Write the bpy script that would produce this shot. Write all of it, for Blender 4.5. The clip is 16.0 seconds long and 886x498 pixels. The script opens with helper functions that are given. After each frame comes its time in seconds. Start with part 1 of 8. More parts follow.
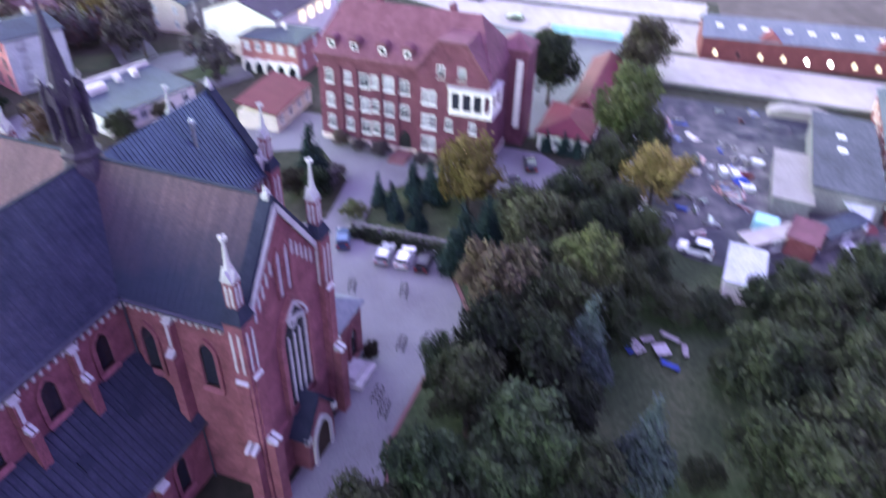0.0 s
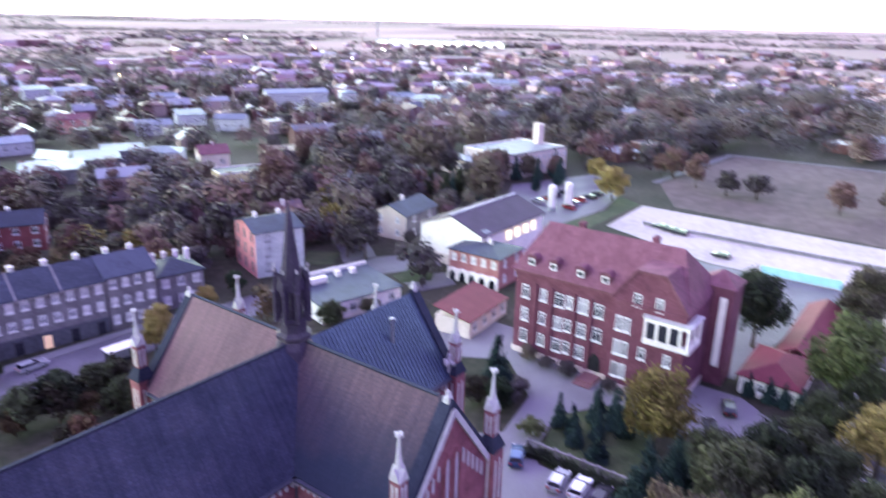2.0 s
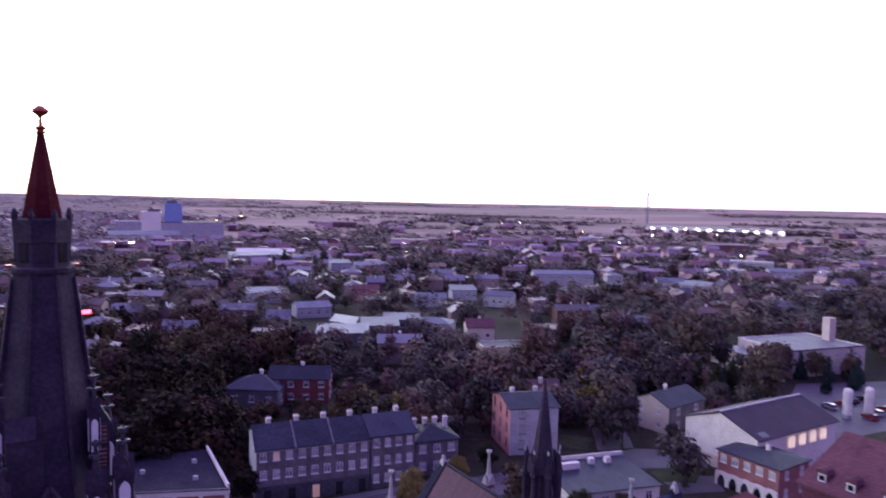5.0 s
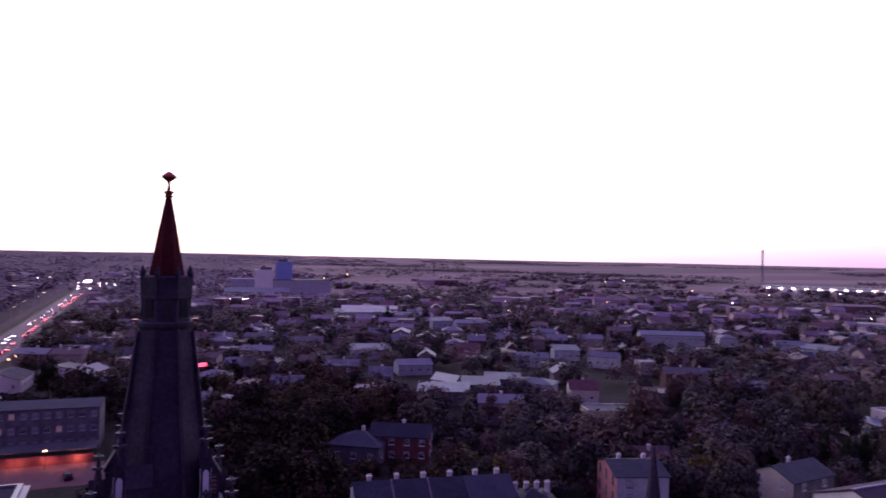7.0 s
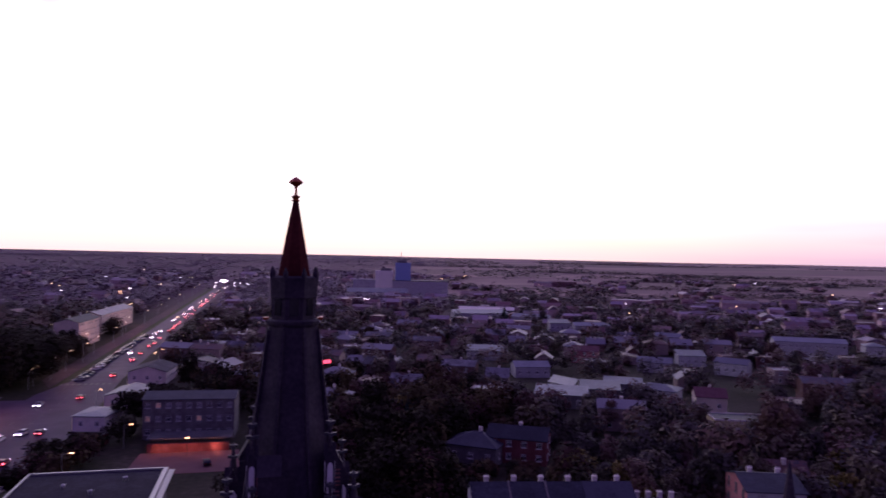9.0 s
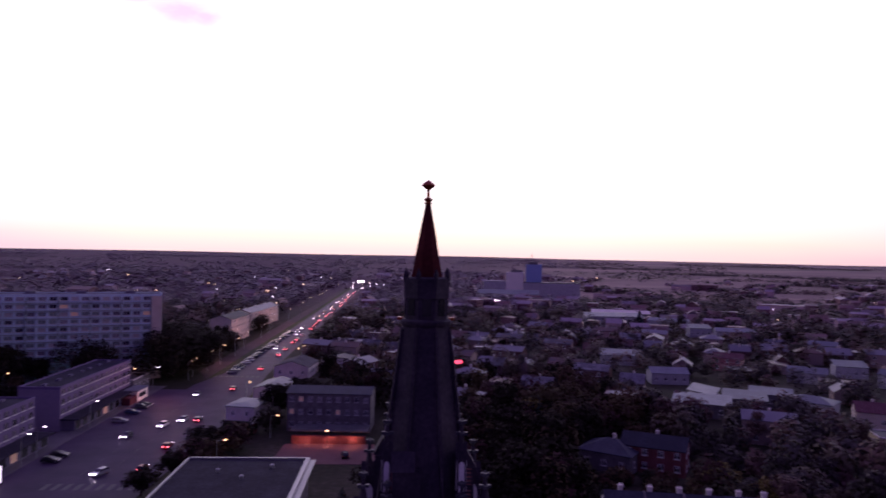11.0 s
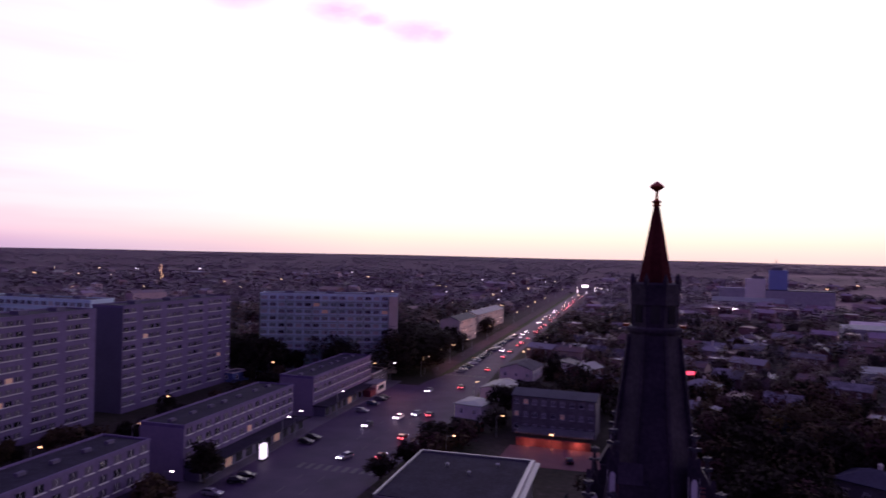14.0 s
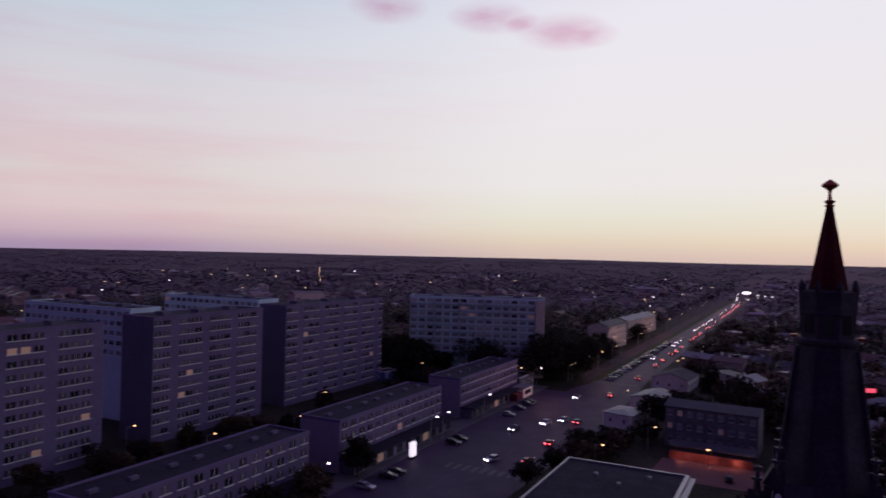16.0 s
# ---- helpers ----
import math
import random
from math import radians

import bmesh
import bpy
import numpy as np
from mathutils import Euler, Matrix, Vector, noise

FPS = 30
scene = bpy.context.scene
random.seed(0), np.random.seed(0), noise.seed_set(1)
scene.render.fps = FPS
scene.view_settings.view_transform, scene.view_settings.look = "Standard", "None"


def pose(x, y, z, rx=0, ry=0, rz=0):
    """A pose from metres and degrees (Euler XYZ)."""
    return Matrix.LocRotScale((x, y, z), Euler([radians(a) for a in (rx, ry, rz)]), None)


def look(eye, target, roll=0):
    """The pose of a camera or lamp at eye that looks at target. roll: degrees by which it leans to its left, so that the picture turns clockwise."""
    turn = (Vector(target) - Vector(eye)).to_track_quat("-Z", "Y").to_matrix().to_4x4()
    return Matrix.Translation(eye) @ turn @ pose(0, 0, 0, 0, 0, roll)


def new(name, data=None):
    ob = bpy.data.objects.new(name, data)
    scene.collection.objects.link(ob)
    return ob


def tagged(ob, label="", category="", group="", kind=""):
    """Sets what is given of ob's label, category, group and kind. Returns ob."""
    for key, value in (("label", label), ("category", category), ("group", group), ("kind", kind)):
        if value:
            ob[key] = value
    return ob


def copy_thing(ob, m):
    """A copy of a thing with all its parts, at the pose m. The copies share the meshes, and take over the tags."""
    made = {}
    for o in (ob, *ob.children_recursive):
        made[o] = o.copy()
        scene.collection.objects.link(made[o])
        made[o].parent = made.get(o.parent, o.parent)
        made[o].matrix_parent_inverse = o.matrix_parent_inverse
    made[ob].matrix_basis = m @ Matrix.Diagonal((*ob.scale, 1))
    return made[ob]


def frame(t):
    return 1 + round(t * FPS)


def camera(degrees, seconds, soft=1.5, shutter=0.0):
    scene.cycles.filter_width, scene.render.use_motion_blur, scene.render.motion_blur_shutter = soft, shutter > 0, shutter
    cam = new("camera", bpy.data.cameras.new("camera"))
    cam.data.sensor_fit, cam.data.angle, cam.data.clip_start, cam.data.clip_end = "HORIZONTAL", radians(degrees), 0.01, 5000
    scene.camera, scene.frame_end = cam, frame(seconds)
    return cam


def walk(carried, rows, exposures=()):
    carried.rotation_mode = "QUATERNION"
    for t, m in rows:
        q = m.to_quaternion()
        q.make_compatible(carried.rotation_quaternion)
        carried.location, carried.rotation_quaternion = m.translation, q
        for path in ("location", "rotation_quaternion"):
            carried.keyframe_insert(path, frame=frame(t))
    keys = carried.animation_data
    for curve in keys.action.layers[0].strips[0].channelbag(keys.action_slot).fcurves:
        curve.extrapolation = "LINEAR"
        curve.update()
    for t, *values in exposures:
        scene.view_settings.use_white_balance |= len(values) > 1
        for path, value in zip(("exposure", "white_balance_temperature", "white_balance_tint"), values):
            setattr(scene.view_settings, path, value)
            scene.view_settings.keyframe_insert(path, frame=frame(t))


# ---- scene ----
# camera: hovers at one spot beside the tower and turns
EYE = Vector((0, 0, 52))
cam = camera(64.58, 16.0, soft=1.6, shutter=0.9)
TURNS = [  # seconds, heading (left of +y), pitch, lean
    (0.0, -70.59, -35.37, 1.44),
    (0.5, -65.93, -29.22, 1.39),
    (1.0, -62.47, -25.06, 1.38),
    (1.5, -58.18, -21.49, 1.23),
    (2.0, -53.28, -18.25, 1.33),
    (2.5, -48.16, -14.99, 1.35),
    (3.0, -43.19, -11.76, 1.3),
    (3.5, -39.55, -9.35, 1.29),
    (4.0, -37.12, -7.75, 1.3),
    (4.2, -35.82, -6.92, 1.29),
    (6.3, -26.45, -0.28, 1.2),
    (6.5, -25.5, 0.27, 1.19),
    (7.0, -23.28, 0.49, 1.2),
    (7.5, -20.94, 0.48, 1.2),
    (8.0, -18.58, 0.43, 1.21),
    (8.5, -16.2, 0.41, 1.18),
    (11.0, -3.11, 0.32, 1.17),
    (11.5, -0.14, 0.28, 1.14),
    (12.0, 2.93, 0.27, 1.16),
    (12.5, 5.99, 0.26, 1.16),
    (13.0, 9.02, 0.26, 1.15),
    (13.5, 12.05, 0.27, 1.22),
    (14.0, 15.06, 0.29, 1.21),
    (14.5, 18.07, 0.3, 1.23),
    (15.0, 21.09, 0.33, 1.23),
    (15.5, 24.21, 0.35, 1.29),
    (16.0, 27.0, 0.35, 1.32),
]


def aim(yaw, pitch, lean):
    a, p = radians(yaw), radians(pitch)
    way = Vector((-math.sin(a) * math.cos(p), math.cos(a) * math.cos(p), math.sin(p)))
    return look(EYE, EYE + way, lean)


walk(cam, [(t, aim(y, p, r)) for t, y, p, r in TURNS],
     exposures=[(0, 1.24, 5340, -5), (1.0, 1.27, 5440, -8), (2.5, 1.02, 5440, -1), (4.0, 0.18, 5360, 14), (6.5, -1.42, 5500, 57), (12, -2.25, 5640, 61), (15.5, -2.68, 5700, 43), (16, -2.97, 5540, 39)])

# ---- sky and light: dusk, the sun just set beyond the tower (+y) ----
SUN_AZ = radians(-4)      # heading of the afterglow, left of +y
world = bpy.data.worlds.new("dusk")
scene.world = world
world.use_nodes = True
wn = world.node_tree.nodes
wl = world.node_tree.links
wn.clear()


def wnode(kind, **kw):
    n = wn.new(kind)
    for k, v in kw.items():
        n.inputs[k].default_value = v
    return n


def wmath(op, a, b=None):
    n = wn.new("ShaderNodeMath")
    n.operation = op
    for i, s in enumerate((a, b)):
        if s is None:
            continue
        if isinstance(s, (int, float)):
            n.inputs[i].default_value = s
        else:
            wl.new(s, n.inputs[i])
    return n.outputs[0]


def wramp(fac, stops):
    n = wn.new("ShaderNodeValToRGB")
    el = n.color_ramp.elements
    while len(el) < len(stops):
        el.new(0.5)
    for e, (p, c) in zip(el, stops):
        e.position, e.color = p, (*c, 1)
    wl.new(fac, n.inputs[0])
    return n.outputs[0]


def wmix(kind, fac, a, b):
    n = wn.new("ShaderNodeMix")
    n.data_type, n.blend_type = "RGBA", kind
    for i, s in ((0, fac), (6, a), (7, b)):
        if isinstance(s, (int, float)):
            n.inputs[i].default_value = s
        elif isinstance(s, tuple):
            n.inputs[i].default_value = s
        else:
            wl.new(s, n.inputs[i])
    return n.outputs[2]


coord = wn.new("ShaderNodeTexCoord")
sep = wn.new("ShaderNodeSeparateXYZ")
wl.new(coord.outputs["Generated"], sep.inputs[0])
up = wmath("MAXIMUM", sep.outputs[2], 0.0)
# how far towards the afterglow: 1 at it, 0 behind
side = wmath("ADD", wmath("MULTIPLY", sep.outputs[1], 0.5 * math.cos(SUN_AZ)), wmath("MULTIPLY", sep.outputs[0], -0.5 * math.sin(SUN_AZ)))
side = wmath("ADD", side, 0.5)
# radiance by height, in eighths: towards the afterglow, a sixth of a turn beside it, and behind
west = wramp(up, [(0.0, (0.640, 0.525, 0.325)), (0.02, (0.712, 0.640, 0.350)), (0.035, (0.740, 0.710, 0.405)), (0.06, (0.755, 0.775, 0.470)), (0.1, (0.800, 0.810, 0.560)), (0.34, (0.800, 0.810, 0.620)), (0.46, (0.414, 0.414, 0.396)), (0.6, (0.216, 0.160, 0.312)), (1.0, (0.128, 0.080, 0.208))])
flank = wramp(up, [(0.0, (0.387, 0.306, 0.314)), (0.02, (0.572, 0.436, 0.354)), (0.05, (0.693, 0.569, 0.408)), (0.1, (0.680, 0.631, 0.441)), (0.2, (0.655, 0.644, 0.487)), (0.28, (0.572, 0.644, 0.506)), (0.36, (0.464, 0.618, 0.516)), (0.46, (0.306, 0.297, 0.324)), (0.6, (0.168, 0.128, 0.240)), (1.0, (0.108, 0.068, 0.176))])
east = wramp(up, [(0.0, (0.070, 0.042, 0.095)), (0.12, (0.075, 0.046, 0.120)), (0.35, (0.060, 0.046, 0.115)), (1.0, (0.035, 0.025, 0.08))])
toward = wramp(side, [(0.74, (0, 0, 0)), (0.80, (0.05, 0.05, 0.05)), (0.90, (0.55, 0.55, 0.55)), (0.955, (1, 1, 1))])
beside = wramp(side, [(0.15, (0, 0, 0)), (0.74, (1, 1, 1))])
cloud_map = wn.new("ShaderNodeMapping")
cloud_map.inputs["Scale"].default_value = (1.6, 1.6, 19)
wl.new(coord.outputs["Generated"], cloud_map.inputs[0])
cloud = wnode("ShaderNodeTexNoise", Scale=1.7, Detail=6.0, Roughness=0.55)
wl.new(cloud_map.outputs[0], cloud.inputs["Vector"])
cloud_fac = wramp(cloud.outputs[0], [(0.46, (0, 0, 0)), (0.70, (1, 1, 1))])
sky = wmix("MIX", toward, wmix("MIX", beside, east, flank), west)
sky = wmix("MULTIPLY", 1.0, sky, (8, 8, 8, 1))
# thin pink streaks away from the afterglow
streaks = wmath("MULTIPLY", cloud_fac, wmath("SUBTRACT", 0.55, wmath("MULTIPLY", toward, 0.52)))
tinted = wmix("MULTIPLY", streaks, sky, (1.0, 0.80, 0.86, 1))
# the dimmer, pinker low sky of the north-east
rosy = wmath("MULTIPLY", wramp(sep.outputs[0], [(0.25, (0, 0, 0)), (0.62, (1, 1, 1))]), wramp(up, [(0.03, (1, 1, 1)), (0.22, (0, 0, 0))]))
tinted = wmix("MULTIPLY", wmath("MULTIPLY", rosy, wmath("ADD", 0.75, wmath("MULTIPLY", cloud_fac, 0.25))), tinted, (0.90, 0.84, 0.84, 1))
# small pink clouds high over the avenue
puff_noise = wnode("ShaderNodeTexNoise", Scale=17.0, Detail=5.0, Roughness=0.6)
puff_map = wn.new("ShaderNodeMapping")
puff_map.inputs["Scale"].default_value = (1.0, 1.0, 2.6)
wl.new(coord.outputs["Generated"], puff_map.inputs[0])
wl.new(puff_map.outputs[0], puff_noise.inputs["Vector"])
puffs = None
for way, reach in (((-0.289, 0.909, 0.3010), 0.070), ((-0.262, 0.917, 0.2970), 0.05), ((-0.380, 0.868, 0.3205), 0.062), ((-0.345, 0.886, 0.3130), 0.04), ((-0.500, 0.801, 0.3290), 0.06)):
    near = wn.new("ShaderNodeVectorMath")
    near.operation = "DISTANCE"
    near.inputs[1].default_value = (way[0], way[1], way[2] * 2.6)
    wl.new(puff_map.outputs[0], near.inputs[0])
    mr_ = wn.new("ShaderNodeMapRange")
    mr_.inputs[1].default_value, mr_.inputs[2].default_value = reach, 0.0
    wl.new(near.outputs["Value"], mr_.inputs[0])
    puffs = mr_.outputs[0] if puffs is None else wmath("MAXIMUM", puffs, mr_.outputs[0])
puff = wramp(wmath("MULTIPLY", puff_noise.outputs[0], puffs), [(0.02, (0, 0, 0)), (0.45, (1, 1, 1))])
tinted = wmix("MULTIPLY", puff, tinted, (0.86, 0.62, 0.72, 1))
air = wn.new("ShaderNodeTexSky")
air.sky_type = "NISHITA"
air.sun_disc = False
air.sun_elevation, air.sun_rotation = radians(1.0), radians(4)
total = wmix("ADD", 0.02, tinted, air.outputs[0])
bg = wn.new("ShaderNodeBackground")
bg.inputs[1].default_value = 1.0
wl.new(total, bg.inputs[0])
wout = wn.new("ShaderNodeOutputWorld")
wl.new(bg.outputs[0], wout.inputs[0])

sun = new("sun", bpy.data.lights.new("sun", "SUN"))
sun.data.energy, sun.data.angle, sun.data.color = 0.40, radians(20), (1.0, 0.62, 0.66)
sun.matrix_world = look((60, 900, 110), (0, 0, 0))

# ---- materials ----
def material(name, colours, scale=1.0, rough=0.85, metal=0.0, bump=0.15, island=0.0, spread=0.0, fine=8.0, spec=0.18):
    """A surface whose colour runs through colours by noise at two scales; island: variation from piece to piece; spread: from object to object."""
    m = bpy.data.materials.new(name)
    m.use_nodes = True
    n, l = m.node_tree.nodes, m.node_tree.links
    b = n["Principled BSDF"]
    b.inputs["Roughness"].default_value, b.inputs["Metallic"].default_value = rough, metal
    b.inputs["Specular IOR Level"].default_value = spec
    tc = n.new("ShaderNodeTexCoord")
    a, f = n.new("ShaderNodeTexNoise"), n.new("ShaderNodeTexNoise")
    a.inputs["Scale"].default_value, a.inputs["Detail"].default_value = scale, 5
    f.inputs["Scale"].default_value, f.inputs["Detail"].default_value = scale * fine, 3
    mixn = n.new("ShaderNodeMath")
    mixn.operation = "MULTIPLY_ADD"
    mixn.inputs[1].default_value = 0.45
    for t in (a, f):
        l.new(tc.outputs["Object"], t.inputs["Vector"])
    half = n.new("ShaderNodeMath")
    half.operation = "MULTIPLY"
    half.inputs[1].default_value = 0.55
    l.new(a.outputs[0], half.inputs[0])
    l.new(f.outputs[0], mixn.inputs[0])
    l.new(half.outputs[0], mixn.inputs[2])
    r = n.new("ShaderNodeValToRGB")
    el = r.color_ramp.elements
    while len(el) < len(colours):
        el.new(0.5)
    for i, (e, c) in enumerate(zip(el, colours)):
        e.position, e.color = 0.34 + 0.32 * i / max(1, len(colours) - 1), (*c, 1)
    fac = mixn.outputs[0]
    for amount, node, out in ((island, "ShaderNodeNewGeometry", "Random Per Island"), (spread, "ShaderNodeObjectInfo", "Random")):
        if amount:
            g = n.new(node)
            s = n.new("ShaderNodeMath")
            s.operation = "SUBTRACT"
            s.inputs[1].default_value = 0.5
            k = n.new("ShaderNodeMath")
            k.operation = "MULTIPLY_ADD"
            k.inputs[1].default_value = amount
            l.new(g.outputs[out], s.inputs[0])
            l.new(s.outputs[0], k.inputs[0])
            l.new(fac, k.inputs[2])
            fac = k.outputs[0]
    l.new(fac, r.inputs[0])
    l.new(r.outputs[0], b.inputs["Base Color"])
    if bump:
        p = n.new("ShaderNodeBump")
        p.inputs["Strength"].default_value, p.inputs["Distance"].default_value = bump, 0.05
        l.new(f.outputs[0], p.inputs["Height"])
        l.new(p.outputs[0], b.inputs["Normal"])
    return m


def laid(m, period=0.34, length=0.6, depth=0.5, dark=0.62, spread=0.17):
    """Adds courses of slates or tiles to a roof material: staggered joints, piece by piece colour."""
    n, l = m.node_tree.nodes, m.node_tree.links
    b = n["Principled BSDF"]
    old = b.inputs["Base Color"].links[0].from_socket
    tc, sp, cb = n.new("ShaderNodeTexCoord"), n.new("ShaderNodeSeparateXYZ"), n.new("ShaderNodeCombineXYZ")
    l.new(tc.outputs["Object"], sp.inputs[0])
    ad = n.new("ShaderNodeMath")
    l.new(sp.outputs[0], ad.inputs[0])
    l.new(sp.outputs[1], ad.inputs[1])
    l.new(ad.outputs[0], cb.inputs[0])
    l.new(sp.outputs[2], cb.inputs[1])
    bt = n.new("ShaderNodeTexBrick")
    bt.inputs["Scale"].default_value = 1.0
    bt.inputs["Brick Width"].default_value, bt.inputs["Row Height"].default_value = length, period
    bt.inputs["Mortar Size"].default_value = period * 0.09
    bt.inputs["Color1"].default_value, bt.inputs["Color2"].default_value = (1 - spread, 1 - spread, 1 - spread, 1), (1 + spread, 1 + spread, 1 + spread, 1)
    bt.inputs["Mortar"].default_value = (dark, dark, dark, 1)
    l.new(cb.outputs[0], bt.inputs["Vector"])
    mx = n.new("ShaderNodeMix")
    mx.data_type, mx.blend_type = "RGBA", "MULTIPLY"
    mx.inputs[0].default_value = 1.0
    l.new(old, mx.inputs[6])
    l.new(bt.outputs["Color"], mx.inputs[7])
    l.new(mx.outputs[2], b.inputs["Base Color"])
    bp = [k for k in n if k.bl_idname == "ShaderNodeBump"]
    if bp:
        inv = n.new("ShaderNodeMath")
        inv.operation = "SUBTRACT"
        inv.inputs[0].default_value = 1.0
        l.new(bt.outputs["Fac"], inv.inputs[1])
        bq = n.new("ShaderNodeBump")
        bq.inputs["Strength"].default_value, bq.inputs["Distance"].default_value = depth, 0.03
        l.new(inv.outputs[0], bq.inputs["Height"])
        l.new(bp[0].outputs[0], bq.inputs["Normal"])
        l.new(bq.outputs[0], b.inputs["Normal"])
    return m


def glowing(name, colour, strength):
    m = bpy.data.materials.new(name)
    m.use_nodes = True
    b = m.node_tree.nodes["Principled BSDF"]
    b.inputs["Base Color"].default_value = (*colour, 1)
    b.inputs["Emission Color"].default_value = (*colour, 1)
    b.inputs["Emission Strength"].default_value = strength
    return m


WALK = material("avenue_paving", [(0.062, 0.046, 0.052), (0.084, 0.063, 0.068), (0.108, 0.080, 0.084)], 0.15, 0.85, bump=0.2, fine=30, spec=0.08)
BRICK = material("church_brick", [(0.123, 0.049, 0.062), (0.198, 0.078, 0.088), (0.268, 0.116, 0.129)], 0.6, 0.9, bump=0.3, fine=12)
BRICK_SCHOOL = material("school_brick", [(0.095, 0.035, 0.053), (0.130, 0.049, 0.070), (0.164, 0.066, 0.092)], 0.4, 0.9, bump=0.3, fine=14)
BRICK_PALE = material("faded_brick", [(0.24, 0.10, 0.10), (0.32, 0.14, 0.14), (0.38, 0.20, 0.19)], 0.5, 0.92, bump=0.3, fine=10)
BRICK_OLD = material("old_brick", [(0.123, 0.040, 0.044), (0.180, 0.060, 0.064), (0.237, 0.096, 0.098)], 0.5, 0.92, bump=0.3, fine=10, spread=0.3)
STONE = material("pale_stone", [(0.302, 0.286, 0.277), (0.420, 0.403, 0.395), (0.504, 0.487, 0.479)], 1.5, 0.8, bump=0.2)
SLATE = material("violet_slate", [(0.020, 0.023, 0.039), (0.034, 0.037, 0.059), (0.053, 0.052, 0.075)], 0.35, 0.65, bump=0.5, fine=22, spec=0.18)
SLATE_WARM = material("weathered_slate", [(0.034, 0.028, 0.046), (0.058, 0.039, 0.054), (0.082, 0.051, 0.062), (0.108, 0.066, 0.074)], 0.12, 0.65, bump=0.5, fine=45, spec=0.18)
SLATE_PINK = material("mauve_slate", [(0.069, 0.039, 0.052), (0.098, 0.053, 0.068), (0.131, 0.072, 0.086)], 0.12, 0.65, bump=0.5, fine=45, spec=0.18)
SEAM = material("seamed_sheet", [(0.030, 0.042, 0.072), (0.046, 0.064, 0.104), (0.065, 0.090, 0.136)], 0.4, 0.42, metal=0.35, bump=0.1, spec=0.5)
LEAD = material("lead_flashing", [(0.018, 0.02, 0.034), (0.034, 0.037, 0.056)], 0.8, 0.9, metal=0.0, spec=0.1)
GUTTER = material("zinc_gutter", [(0.060, 0.061, 0.079), (0.094, 0.097, 0.119)], 0.8, 0.5, metal=0.4)
SPIRE = material("spire_copper", [(0.027, 0.022, 0.038), (0.045, 0.035, 0.055), (0.068, 0.053, 0.075)], 0.6, 0.75, metal=0.1, bump=0.3, spec=0.2)
# red glow at the spire's tip, painted into cone and finial colours
SPIRE_RED = material("red_brown_copper", [(0.055, 0.010, 0.014), (0.075, 0.015, 0.018), (0.095, 0.022, 0.024)], 0.6, 0.9, bump=0.3, spec=0.05)
FINIAL = material("gilt_finial", [(0.30, 0.07, 0.035), (0.40, 0.12, 0.05)], 1.0, 0.35, metal=0.7)
GLASS = material("window_glass", [(0.012, 0.013, 0.018), (0.03, 0.03, 0.04)], 0.3, 0.12, bump=0.0, spread=0.5, spec=0.6)
GLASS_MID = material("dim_curtained_glass", [(0.03, 0.03, 0.045), (0.09, 0.09, 0.11), (0.24, 0.23, 0.26)], 0.3, 0.15, bump=0.0, spread=0.8, spec=0.6)
GLASS_FLAT = material("flat_window_glass", [(0.060, 0.055, 0.080), (0.095, 0.085, 0.115), (0.14, 0.125, 0.16)], 0.3, 0.2, bump=0.0, spread=0.9, spec=0.4)
GLASS_PALE = material("curtained_glass", [(0.16, 0.16, 0.20), (0.34, 0.33, 0.36), (0.5, 0.48, 0.48)], 0.3, 0.15, bump=0.0, spread=0.7, spec=0.6)
LIT = glowing("lit_window", (1.0, 0.76, 0.46), 1.0)
LIT_DIM = glowing("dim_lit_window", (1.0, 0.64, 0.38), 0.14)
LIT_SHOP = glowing("shop_light", (1.0, 0.92, 0.80), 7.0)
LAMP_WARM = glowing("sodium_lamp", (1.0, 0.50, 0.17), 28.0)
LAMP_WHITE = glowing("white_lamp", (1.0, 0.86, 0.70), 40.0)
HEADLIGHT = glowing("headlight_on", (1.0, 0.90, 0.80), 110.0)
TAILLIGHT = glowing("taillight_on", (1.0, 0.08, 0.08), 60.0)
NEON_GREEN = glowing("green_sign", (0.1, 1.0, 0.4), 6.0)
NEON_RED = glowing("red_sign", (1.0, 0.10, 0.12), 8.0)
FRAME_WHITE = material("white_joinery", [(0.62, 0.61, 0.60), (0.78, 0.77, 0.76)], 2.0, 0.6, bump=0.0)
RED_TILE = material("red_roof_tile", [(0.116, 0.049, 0.064), (0.150, 0.064, 0.083), (0.183, 0.083, 0.106)], 0.5, 0.8, bump=0.5, fine=18)
RED_SHEET = material("red_roof_sheet", [(0.106, 0.024, 0.036), (0.145, 0.036, 0.049)], 0.4, 0.65, bump=0.15, spec=0.1)
GREY_ROOF = material("grey_roof_felt", [(0.026, 0.029, 0.044), (0.040, 0.044, 0.066), (0.056, 0.061, 0.088)], 0.25, 0.55, bump=0.15, spread=0.3, spec=0.1)
TAR_ROOF = material("tarred_roof", [(0.018, 0.016, 0.029), (0.028, 0.025, 0.044), (0.042, 0.037, 0.063)], 0.2, 0.85, bump=0.2, spec=0.1)
DARK_ROOF = material("dark_roof_felt", [(0.045, 0.045, 0.055), (0.07, 0.07, 0.085), (0.10, 0.10, 0.115)], 0.2, 0.85, bump=0.2)
PALE_SHEET = material("pale_roof_sheet", [(0.090, 0.105, 0.139), (0.125, 0.143, 0.185), (0.180, 0.202, 0.246)], 0.2, 0.5, bump=0.15, spread=0.3, spec=0.4)
